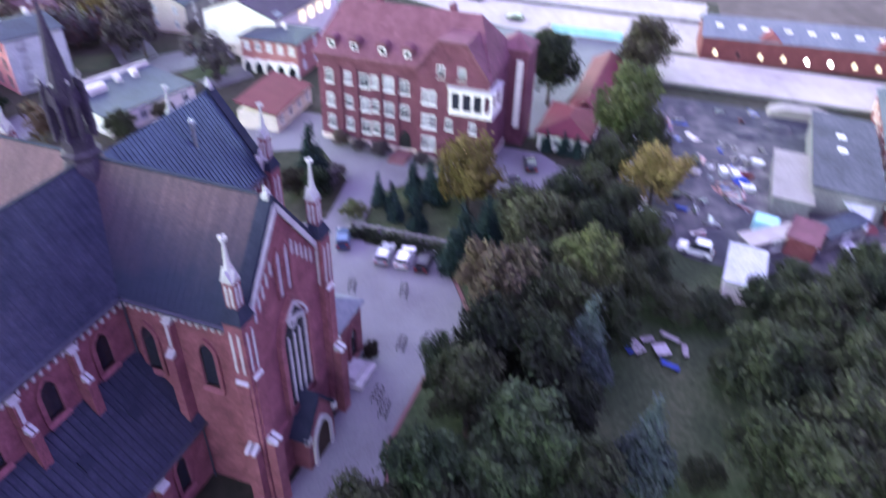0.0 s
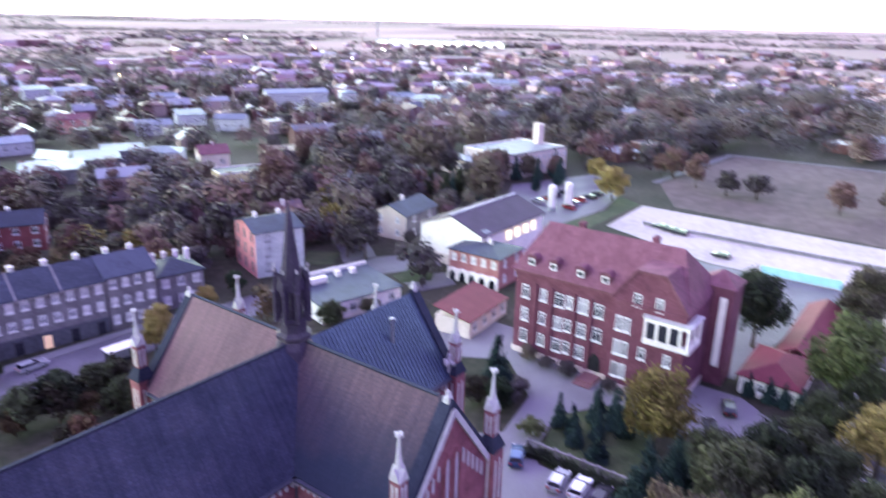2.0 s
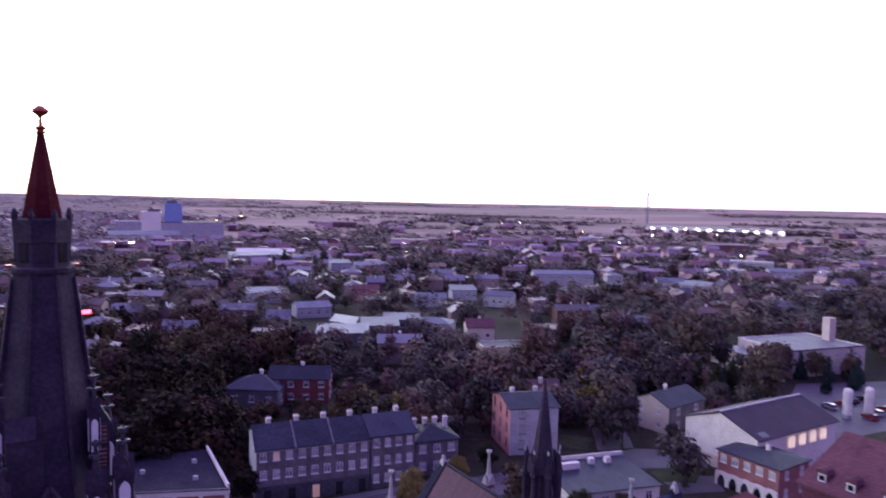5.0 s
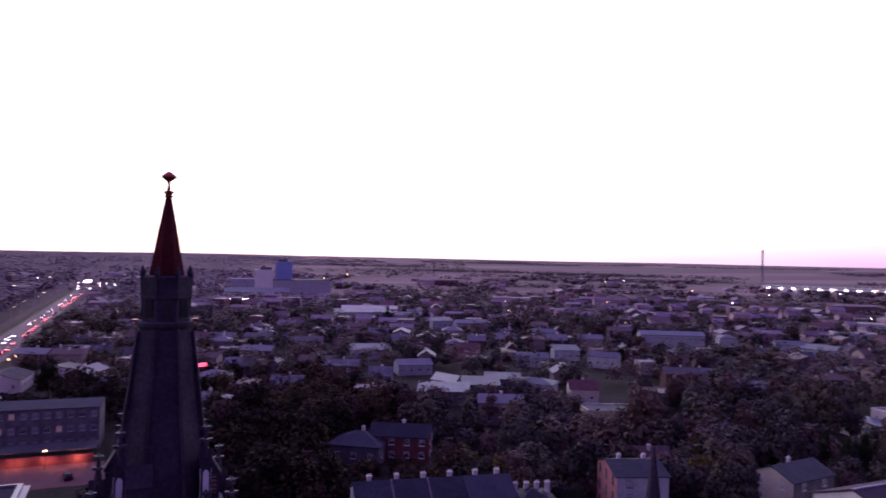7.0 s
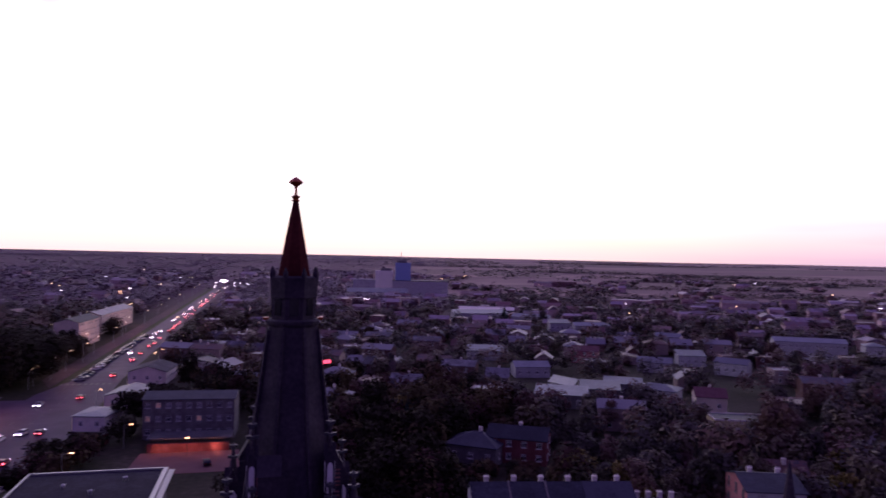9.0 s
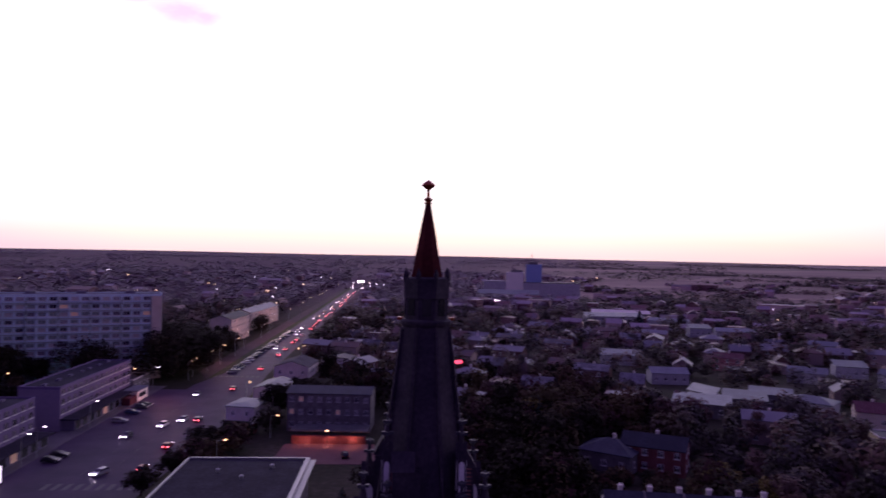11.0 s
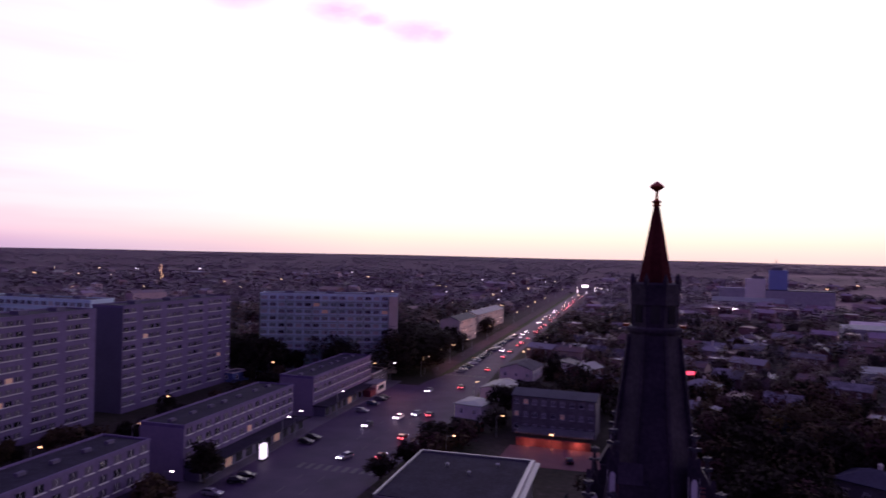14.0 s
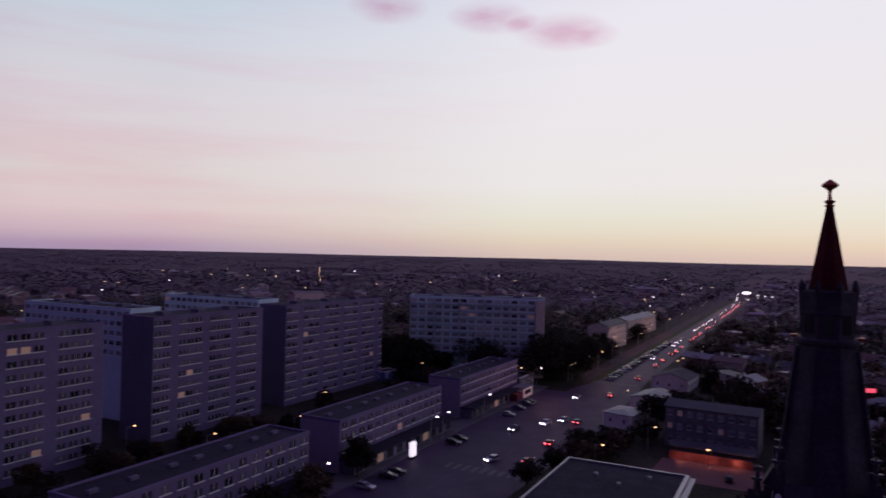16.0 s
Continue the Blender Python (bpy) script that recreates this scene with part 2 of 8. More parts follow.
BLUE_ROOF = material("blue_grey_roof", [(0.111, 0.118, 0.138), (0.150, 0.157, 0.180), (0.189, 0.190, 0.209)], 0.2, 0.6, bump=0.1)
PURPLE_ROOF = material("plum_roof_sheet", [(0.042, 0.025, 0.050), (0.063, 0.039, 0.072)], 0.3, 0.6, bump=0.1, spec=0.08)
PLASTER_WHITE = material("white_render", [(0.592, 0.549, 0.502), (0.755, 0.706, 0.651), (0.816, 0.764, 0.707)], 0.3, 0.9, bump=0.1)
PLASTER_CREAM = material("cream_render", [(0.50, 0.42, 0.36), (0.66, 0.57, 0.50)], 0.3, 0.9, bump=0.1)
PLASTER_GREY = material("grey_render", [(0.112, 0.101, 0.110), (0.163, 0.151, 0.160), (0.224, 0.210, 0.220)], 0.4, 0.92, bump=0.2)
PLASTER_PALE = material("pale_grey_render", [(0.33, 0.33, 0.35), (0.43, 0.43, 0.45), (0.52, 0.52, 0.53)], 0.4, 0.9, bump=0.15)
PLASTER_PINK = material("salmon_render", [(0.357, 0.139, 0.147), (0.468, 0.197, 0.210)], 0.3, 0.9, bump=0.1)
PLASTER_YELLOW = material("yellow_render", [(0.55, 0.47, 0.24), (0.68, 0.60, 0.34)], 0.3, 0.9, bump=0.1)
HOUSE_WALL = material("town_render", [(0.128, 0.066, 0.060), (0.189, 0.132, 0.128), (0.281, 0.229, 0.231), (0.376, 0.291, 0.263)], 0.3, 0.9, bump=0.1, spread=0.7, island=0.5)
HOUSE_ROOF = material("town_roof", [(0.106, 0.050, 0.046), (0.122, 0.069, 0.067), (0.042, 0.041, 0.056), (0.060, 0.063, 0.080), (0.085, 0.087, 0.109), (0.185, 0.188, 0.217)], 0.3, 0.5, bump=0.2, spread=0.8, island=0.7, spec=0.35)
# far houses: paler and pinker than the near set, haze painted in
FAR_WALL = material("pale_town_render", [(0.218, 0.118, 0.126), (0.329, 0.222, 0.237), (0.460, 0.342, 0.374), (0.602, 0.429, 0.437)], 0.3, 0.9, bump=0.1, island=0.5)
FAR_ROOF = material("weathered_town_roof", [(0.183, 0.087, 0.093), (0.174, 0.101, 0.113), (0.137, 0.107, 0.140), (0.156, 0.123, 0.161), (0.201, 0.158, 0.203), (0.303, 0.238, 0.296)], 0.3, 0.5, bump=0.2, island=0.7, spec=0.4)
PANEL = material("panel_concrete", [(0.139, 0.104, 0.201), (0.165, 0.125, 0.240), (0.194, 0.147, 0.272)], 0.15, 0.9, bump=0.1, spread=0.15)
PANEL_DARK = material("gable_concrete", [(0.121, 0.108, 0.161), (0.151, 0.134, 0.199)], 0.15, 0.9, bump=0.1)
PANEL_GABLE = material("violet_grey_gable", [(0.220, 0.178, 0.263), (0.280, 0.230, 0.326)], 0.15, 0.9, bump=0.1)
PANEL_PALE = material("pale_panel", [(0.493, 0.615, 0.678), (0.637, 0.782, 0.852)], 0.15, 0.9, bump=0.1)
PANEL_GREEN = material("green_grey_panel", [(0.20, 0.26, 0.25), (0.27, 0.34, 0.32)], 0.15, 0.9, bump=0.1)
CONCRETE = material("pale_concrete", [(0.288, 0.254, 0.233), (0.367, 0.330, 0.301), (0.419, 0.374, 0.344)], 0.06, 0.92, bump=0.2)
ASPHALT = material("asphalt", [(0.046, 0.032, 0.060), (0.066, 0.046, 0.085), (0.090, 0.064, 0.110)], 0.12, 0.6, bump=0.2, fine=30, spec=0.09)
STREET = material("worn_street", [(0.070, 0.064, 0.078), (0.101, 0.092, 0.110), (0.136, 0.124, 0.142)], 0.12, 0.65, bump=0.2, fine=20, spec=0.3)
PAVERS = material("block_paving", [(0.134, 0.125, 0.135), (0.171, 0.164, 0.173), (0.197, 0.192, 0.202)], 0.18, 0.85, bump=0.3, fine=30)
PAVERS_RED = material("red_block_paving", [(0.154, 0.077, 0.077), (0.196, 0.105, 0.105)], 0.3, 0.85, bump=0.3, fine=30)
PAINT = material("road_paint", [(0.115, 0.110, 0.115), (0.163, 0.158, 0.163)], 0.8, 0.8, bump=0.0)
EARTH = material("yard_dirt", [(0.028, 0.028, 0.040), (0.046, 0.045, 0.058), (0.075, 0.070, 0.078), (0.13, 0.12, 0.12), (0.23, 0.21, 0.20)], 0.06, 0.95, bump=0.4, fine=5)
LAWN = material("lawn", [(0.025, 0.038, 0.017), (0.046, 0.062, 0.027), (0.092, 0.103, 0.052)], 0.12, 0.95, bump=0.4, fine=14)
GARDEN = material("garden_grass", [(0.025, 0.035, 0.016), (0.045, 0.06, 0.025), (0.08, 0.09, 0.042)], 0.3, 0.95, bump=0.4, fine=14)
BARK = material("bark", [(0.05, 0.04, 0.035), (0.10, 0.08, 0.065)], 2.0, 0.95, bump=0.6)
IRON = material("dark_iron", [(0.02, 0.02, 0.022), (0.04, 0.04, 0.042)], 2.0, 0.5, metal=0.5)
STEEL = material("galvanised_steel", [(0.28, 0.29, 0.30), (0.40, 0.41, 0.42)], 2.0, 0.45, metal=0.7)
RUBBER = material("tyre_rubber", [(0.015, 0.015, 0.016), (0.03, 0.03, 0.03)], 4.0, 0.9)
WOOD = material("grey_bench_wood", [(0.26, 0.24, 0.23), (0.42, 0.40, 0.38)], 3.0, 0.85)
TURQUOISE = material("turquoise_sheet", [(0.30, 0.55, 0.60), (0.42, 0.68, 0.72)], 0.6, 0.6)
BLUE_SHEET = material("blue_tarpaulin", [(0.03, 0.05, 0.25), (0.06, 0.09, 0.38)], 1.2, 0.5)
JUNK = material("scrap_piece", [(0.10, 0.09, 0.09), (0.30, 0.30, 0.32), (0.62, 0.62, 0.64), (0.45, 0.25, 0.22)], 0.6, 0.7, spread=0.9, island=0.8)


def streaked(m, across, low=None):
    """Weather streaks down a roof slope; across: the axis along the eaves. low: a second tone, blended in towards the
    eaves.
    """
    n, l = m.node_tree.nodes, m.node_tree.links
    b = n["Principled BSDF"]
    old = b.inputs["Base Color"].links[0].from_socket
    tc, mp, nz = n.new("ShaderNodeTexCoord"), n.new("ShaderNodeMapping"), n.new("ShaderNodeTexNoise")
    mp.inputs["Scale"].default_value = (2.6, 0.10, 0.10) if across == "x" else (0.10, 2.6, 0.10)
    nz.inputs["Scale"].default_value, nz.inputs["Detail"].default_value = 1.0, 4
    l.new(tc.outputs["Object"], mp.inputs[0])
    l.new(mp.outputs[0], nz.inputs["Vector"])
    r = n.new("ShaderNodeValToRGB")
    r.color_ramp.elements[0].position, r.color_ramp.elements[0].color = 0.32, (0.80, 0.81, 0.84, 1)
    r.color_ramp.elements[1].position, r.color_ramp.elements[1].color = 0.68, (1.2, 1.18, 1.16, 1)
    l.new(nz.outputs[0], r.inputs[0])
    mx = n.new("ShaderNodeMix")
    mx.data_type, mx.blend_type = "RGBA", "MULTIPLY"
    mx.inputs[0].default_value = 1.0
    l.new(old, mx.inputs[6])
    l.new(r.outputs[0], mx.inputs[7])
    out = mx.outputs[2]
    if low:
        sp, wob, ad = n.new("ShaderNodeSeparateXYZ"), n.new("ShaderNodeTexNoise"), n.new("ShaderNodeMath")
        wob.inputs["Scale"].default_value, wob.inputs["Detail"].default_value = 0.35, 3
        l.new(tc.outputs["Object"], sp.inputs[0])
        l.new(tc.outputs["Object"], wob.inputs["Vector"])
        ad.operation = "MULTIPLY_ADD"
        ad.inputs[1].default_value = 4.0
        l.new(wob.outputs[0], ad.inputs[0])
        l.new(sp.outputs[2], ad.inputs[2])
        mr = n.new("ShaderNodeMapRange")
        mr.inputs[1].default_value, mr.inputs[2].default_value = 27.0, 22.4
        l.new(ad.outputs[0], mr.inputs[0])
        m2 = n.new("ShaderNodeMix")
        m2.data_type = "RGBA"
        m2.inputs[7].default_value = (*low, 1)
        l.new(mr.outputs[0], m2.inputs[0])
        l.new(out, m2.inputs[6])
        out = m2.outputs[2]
    l.new(out, b.inputs["Base Color"])


streaked(SLATE, "x")
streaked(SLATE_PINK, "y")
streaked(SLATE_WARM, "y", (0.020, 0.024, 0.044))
laid(SLATE, 0.26, 0.36, 0.4, dark=0.8, spread=0.13)
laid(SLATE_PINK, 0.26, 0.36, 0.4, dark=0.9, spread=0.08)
laid(SLATE_WARM, 0.26, 0.36, 0.4, dark=0.9, spread=0.08)
laid(RED_TILE, 0.33, 0.3, dark=0.78)
laid(BRICK, 0.22, 0.5, 0.2, dark=0.85)
laid(BRICK_SCHOOL, 0.22, 0.5, 0.2, dark=0.88)


def foliage(name, dark, mid, bright):
    m = material(name, [dark, mid, bright], 0.5, 0.75, bump=0.0, island=0.22, spread=0.3, spec=0.12)
    return m


LEAVES = {
    "drk": foliage("dark_leaves", (0.014, 0.017, 0.011), (0.027, 0.033, 0.017), (0.046, 0.051, 0.026)),
    "grn": foliage("green_leaves", (0.013, 0.020, 0.010), (0.027, 0.039, 0.019), (0.046, 0.060, 0.029)),
    "lgt": foliage("light_leaves", (0.036, 0.045, 0.016), (0.072, 0.084, 0.032), (0.115, 0.123, 0.049)),
    "oli": foliage("olive_leaves", (0.020, 0.022, 0.013), (0.039, 0.044, 0.022), (0.067, 0.070, 0.036)),
    "yel": foliage("yellowing_leaves", (0.087, 0.071, 0.022), (0.175, 0.139, 0.045), (0.287, 0.226, 0.075)),
    "brn": foliage("browning_leaves", (0.037, 0.033, 0.022), (0.081, 0.069, 0.046), (0.145, 0.117, 0.067)),
    "red": foliage("reddening_leaves", (0.050, 0.028, 0.025), (0.100, 0.055, 0.044), (0.162, 0.089, 0.069)),
    "blu": foliage("blue_green_needles", (0.029, 0.041, 0.036), (0.054, 0.073, 0.063), (0.098, 0.118, 0.106)),
    "con": foliage("dark_needles", (0.012, 0.022, 0.020), (0.022, 0.040, 0.035), (0.040, 0.064, 0.056)),
}
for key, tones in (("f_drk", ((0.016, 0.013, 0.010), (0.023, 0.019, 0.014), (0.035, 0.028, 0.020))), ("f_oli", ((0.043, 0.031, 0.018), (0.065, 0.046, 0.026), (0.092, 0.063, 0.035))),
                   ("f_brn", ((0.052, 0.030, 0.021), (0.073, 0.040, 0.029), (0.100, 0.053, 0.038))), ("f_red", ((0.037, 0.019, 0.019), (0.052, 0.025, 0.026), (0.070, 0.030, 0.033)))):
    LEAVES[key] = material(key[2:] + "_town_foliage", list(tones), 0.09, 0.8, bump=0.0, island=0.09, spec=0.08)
# mid-distance trees: paler tones, haze painted into the leaf colour
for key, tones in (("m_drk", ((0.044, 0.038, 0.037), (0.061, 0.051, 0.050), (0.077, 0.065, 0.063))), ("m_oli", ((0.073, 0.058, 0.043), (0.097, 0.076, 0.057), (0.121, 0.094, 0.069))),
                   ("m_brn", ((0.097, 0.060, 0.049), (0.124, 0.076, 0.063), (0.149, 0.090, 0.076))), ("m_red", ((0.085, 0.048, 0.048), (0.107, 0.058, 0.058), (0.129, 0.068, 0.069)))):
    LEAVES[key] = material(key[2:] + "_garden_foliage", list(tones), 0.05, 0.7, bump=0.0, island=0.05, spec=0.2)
# far woods: pale violet tones, the haze of distance put into the colour
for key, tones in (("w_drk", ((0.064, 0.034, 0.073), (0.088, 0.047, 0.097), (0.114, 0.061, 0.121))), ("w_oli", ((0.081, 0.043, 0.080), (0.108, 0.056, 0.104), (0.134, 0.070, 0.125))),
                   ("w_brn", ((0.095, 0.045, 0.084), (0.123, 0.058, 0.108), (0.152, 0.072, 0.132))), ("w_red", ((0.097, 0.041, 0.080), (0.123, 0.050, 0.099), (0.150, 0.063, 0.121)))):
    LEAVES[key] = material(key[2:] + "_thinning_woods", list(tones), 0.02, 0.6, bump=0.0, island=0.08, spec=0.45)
LEAVES["spr"], LEAVES["pop"] = LEAVES["blu"], LEAVES["drk"]

# ---- building tools ----
class Shape:
    """Gathers simple solids into one mesh."""

    def __init__(self):
        self.v, self.f, self.m = [], [], []

    def solid(self, points, faces, m=0):
        k = len(self.v)
        self.v += [tuple(p) for p in points]
        self.f += [tuple(k + i for i in f) for f in faces]
        self.m += [m] * len(faces)
        return self

    def box(self, x0, y0, z0, x1, y1, z1, m=0):
        p = [(x, y, z) for z in (z0, z1) for y in (y0, y1) for x in (x0, x1)]
        return self.solid(p, [(0, 2, 3, 1), (4, 5, 7, 6), (0, 1, 5, 4), (2, 6, 7, 3), (0, 4, 6, 2), (1, 3, 7, 5)], m)

    def extrude(self, poly, o, u, v, w, m=0):
        """poly in the plane of u and v at o, thickened by w."""
        o, u, v, w = Vector(o), Vector(u), Vector(v), Vector(w)
        a = [o + u * p + v * q for p, q in poly]
        n = len(a)
        return self.solid(a + [p + w for p in a], [tuple(range(n))[::-1], tuple(range(n, 2 * n))] + [(i, (i + 1) % n, n + (i + 1) % n, n + i) for i in range(n)], m)

    def band(self, outer, inner, o, u, v, w, m=0):
        """A frame between two outlines of as many points."""
        o, u, v, w = Vector(o), Vector(u), Vector(v), Vector(w)
        a = [o + u * p + v * q for p, q in outer]
        b = [o + u * p + v * q for p, q in inner]
        n = len(a)
        pts = a + b + [p + w for p in a] + [p + w for p in b]
        fs = []
        for i in range(n):
            j = (i + 1) % n
            fs += [(i, n + i, n + j, j), (2 * n + i, 2 * n + j, 3 * n + j, 3 * n + i), (i, j, 2 * n + j, 2 * n + i), (n + i, 3 * n + i, 3 * n + j, n + j)]
        return self.solid(pts, fs, m)

    def lathe(self, cx, cy, profile, n=8, turn=0.0, m=0):
        """profile: (radius, z) from below."""
        pts, fs = [], []
        for r, z in profile:
            pts += [(cx + r * math.cos(turn + 2 * math.pi * i / n), cy + r * math.sin(turn + 2 * math.pi * i / n), z) for i in range(n)]
        for k in range(len(profile) - 1):
            for i in range(n):
                j = (i + 1) % n
                fs.append((k * n + i, k * n + j, (k + 1) * n + j, (k + 1) * n + i))
        fs += [tuple(range(n))[::-1], tuple(range((len(profile) - 1) * n, len(profile) * n))]
        return self.solid(pts, fs, m)

    def beam(self, p, q, w, h=None, m=0):
        p, q = Vector(p), Vector(q)
        d = (q - p).normalized()
        side = d.cross(Vector((0, 0, 1)))
        side = side.normalized() if side.length > 0.01 else Vector((1, 0, 0))
        top = side.cross(d)
        h = h or w
        c = [side * (a * w / 2) + top * (b * h / 2) for a, b in ((-1, -1), (1, -1), (1, 1), (-1, 1))]
        return self.solid([p + x for x in c] + [q + x for x in c], [(3, 2, 1, 0), (4, 5, 6, 7)] + [(i, (i + 1) % 4, 4 + (i + 1) % 4, 4 + i) for i in range(4)], m)

    def gable_roof(self, x0, y0, x1, y1, ze, zr, along="x", over=0.4, thick=0.2, m=0):
        """Two thick slopes over a rectangle; the ridge runs along x or y."""
        if along == "x":
            mid, half = (y0 + y1) / 2, (y1 - y0) / 2
        else:
            mid, half = (x0 + x1) / 2, (x1 - x0) / 2
        drop = (zr - ze) / half * over
        prof = [(-half - over, ze - drop), (0, zr), (half + over, ze - drop), (half + over, ze - drop + thick), (0, zr + thick * 1.3), (-half - over, ze - drop + thick)]
        if along == "x":
            self.extrude(prof[:2] + prof[4:], (x0 - over, mid, 0), (0, 1, 0), (0, 0, 1), (x1 - x0 + 2 * over, 0, 0), m)
            self.extrude(prof[1:5], (x0 - over, mid, 0), (0, 1, 0), (0, 0, 1), (x1 - x0 + 2 * over, 0, 0), m)
        else:
            self.extrude(prof[:2] + prof[4:], (mid, y0 - over, 0), (1, 0, 0), (0, 0, 1), (0, y1 - y0 + 2 * over, 0), m)
            self.extrude(prof[1:5], (mid, y0 - over, 0), (1, 0, 0), (0, 0, 1), (0, y1 - y0 + 2 * over, 0), m)
        return self

    def hip_roof(self, x0, y0, x1, y1, ze, zr, over=0.5, thick=0.25, inset=None, m=0):
        x0, y0, x1, y1 = x0 - over, y0 - over, x1 + over, y1 + over
        lx, ly = x1 - x0, y1 - y0
        s = inset if inset is not None else min(lx, ly) / 2
        s, e = s if isinstance(s, tuple) else (s, s)
        if lx >= ly:
            r = [(x0 + s, (y0 + y1) / 2, zr), (x1 - e, (y0 + y1) / 2, zr)]
        else:
            r = [((x0 + x1) / 2, y0 + s, zr), ((x0 + x1) / 2, y1 - e, zr)]
        p = [(x0, y0, ze), (x1, y0, ze), (x1, y1, ze), (x0, y1, ze), (x0, y0, ze + thick), (x1, y0, ze + thick), (x1, y1, ze + thick), (x0, y1, ze + thick)] + r
        sides = [(0, 3, 2, 1), (0, 1, 5, 4), (1, 2, 6, 5), (2, 3, 7, 6), (3, 0, 4, 7)]
        if lx >= ly:
            sides += [(4, 5, 9, 8), (6, 7, 8, 9), (7, 4, 8), (5, 6, 9)]
        else:
            sides += [(4, 5, 8), (5, 6, 9, 8), (6, 7, 9), (7, 4, 8, 9)]
        return self.solid(p, sides, m)

    def mesh(self, name, mats, smooth=False):
        me = bpy.data.meshes.new(name)
        me.from_pydata(self.v, [], self.f)
        for mt in (mats if isinstance(mats, (list, tuple)) else [mats]):
            me.materials.append(mt)
        me.polygons.foreach_set("material_index", self.m)
        if smooth:
            me.shade_smooth()
        me.update()
        return me


def part(name, shape, mats, parent, label=""):
    """Links a shape (or a ready mesh) as one mesh object under a thing or part."""
    me = shape if isinstance(shape, bpy.types.Mesh) else shape.mesh(name, mats)
    ob = new(name, me)
    ob.parent = parent
    return tagged(ob, label)


def thing(name, x, y, z=0.0, turn=0.0, label="", category="", group=""):
    ob = new(name)
    ob.empty_display_size = 0.3
    ob.matrix_basis = pose(x, y, z, 0, 0, turn)
    return tagged(ob, label, category, group)


def setting(name, shape, mats, label, category=""):
    return tagged(new(name, shape.mesh(name, mats)), label, category, kind="structure")


def lancet(w, h, n=5):
    """A pointed-arch outline, base centre at 0,0."""
    s = h - w * 0.866
    pts = [(-w / 2, 0), (w / 2, 0)]
    pts += [(-w / 2 + w * math.cos(radians(60 * i / n)), s + w * math.sin(radians(60 * i / n))) for i in range(n + 1)]
    pts += [(w / 2 - w * math.cos(radians(60 * i / n)), s + w * math.sin(radians(60 * i / n))) for i in range(n - 1, -1, -1)]
    return pts


def rect(w, h):
    return [(-w / 2, 0), (w / 2, 0), (w / 2, h), (-w / 2, h)]


def scaled(poly, k, lift=0.0):
    zc = max(p[1] for p in poly) / 2
    return [(x * k, zc + (z - zc) * k + lift) for x, z in poly]


WINDOW_MESHES = {}


def window_meshes(w, h, style, glass, frame):
    """The frame and pane of a window facing -y, base centre at the origin."""
    key = (round(w, 2), round(h, 2), style, glass.name, frame.name)
    if key not in WINDOW_MESHES:
        f, p = Shape(), Shape()
        out = lancet(w, h) if style == "lancet" else rect(w, h)
        t = 0.09 if style != "lancet" else 0.16
        inner = scaled(out, 1 - 2 * t / max(w, 0.6))
        if style == "panel":
            f.box(-w / 2 - 0.3, -0.34, -0.10, w / 2 + 0.3, -0.003, 0.06)
            f.box(-0.04, -0.06, 0.15, 0.04, -0.04, h - 0.02)
        else:
            f.band(out, inner, (0, 0, 0), (1, 0, 0), (0, 0, 1), (0, -0.10, 0))
        if style == "cross":
            f.box(-0.05, -0.085, 0, 0.05, -0.02, h)
            f.box(-w / 2, -0.083, h * 0.66, w / 2, -0.022, h * 0.66 + 0.09)
        elif style == "pair":
            f.box(-0.06, -0.085, 0, 0.06, -0.02, h)
        if style != "panel":
            f.box(-w / 2 - 0.12, -0.2, -0.12, w / 2 + 0.12, -0.003, -0.004)
        p.extrude(scaled(out, 0.99), (0, -0.006, 0), (1, 0, 0), (0, 0, 1), (0, -0.03, 0))
        both = Shape()
        both.solid(f.v, f.f, 0).solid(p.v, p.f, 1)
        WINDOW_MESHES[key] = (f.mesh("window", frame), p.mesh("pane", glass), both.mesh("window", [frame, glass]))
    return WINDOW_MESHES[key]


def window(parent, x, y, z, turn, w, h, style="cross", glass=None, frame=None, panes=True):
    """A window on a wall; turn 0 faces -y, 90 faces +x."""
    f, p, whole = window_meshes(w, h, style, glass or GLASS, frame or FRAME_WHITE)
    ob = part("window", f if panes else whole, None, parent)
    ob.matrix_basis = pose(x, y, z, 0, 0, turn)
    if panes:
        part("pane", p, None, ob)
    return ob


def chimney(parent, x, y, z0, z1, w=0.8, d=0.55, mat=None):
    s = Shape().box(x - w / 2, y - d / 2, z0, x + w / 2, y + d / 2, z1)
    s.box(x - w / 2 - 0.08, y - d / 2 - 0.08, z1 - 0.22, x + w / 2 + 0.08, y + d / 2 + 0.08, z1 + 0.003)
    for k in (-1, 1):
        s.lathe(x + k * w / 4, y, [(0.1, z1), (0.1, z1 + 0.3)], 6)
    return part("chimney", s, mat or PLASTER_WHITE, parent)

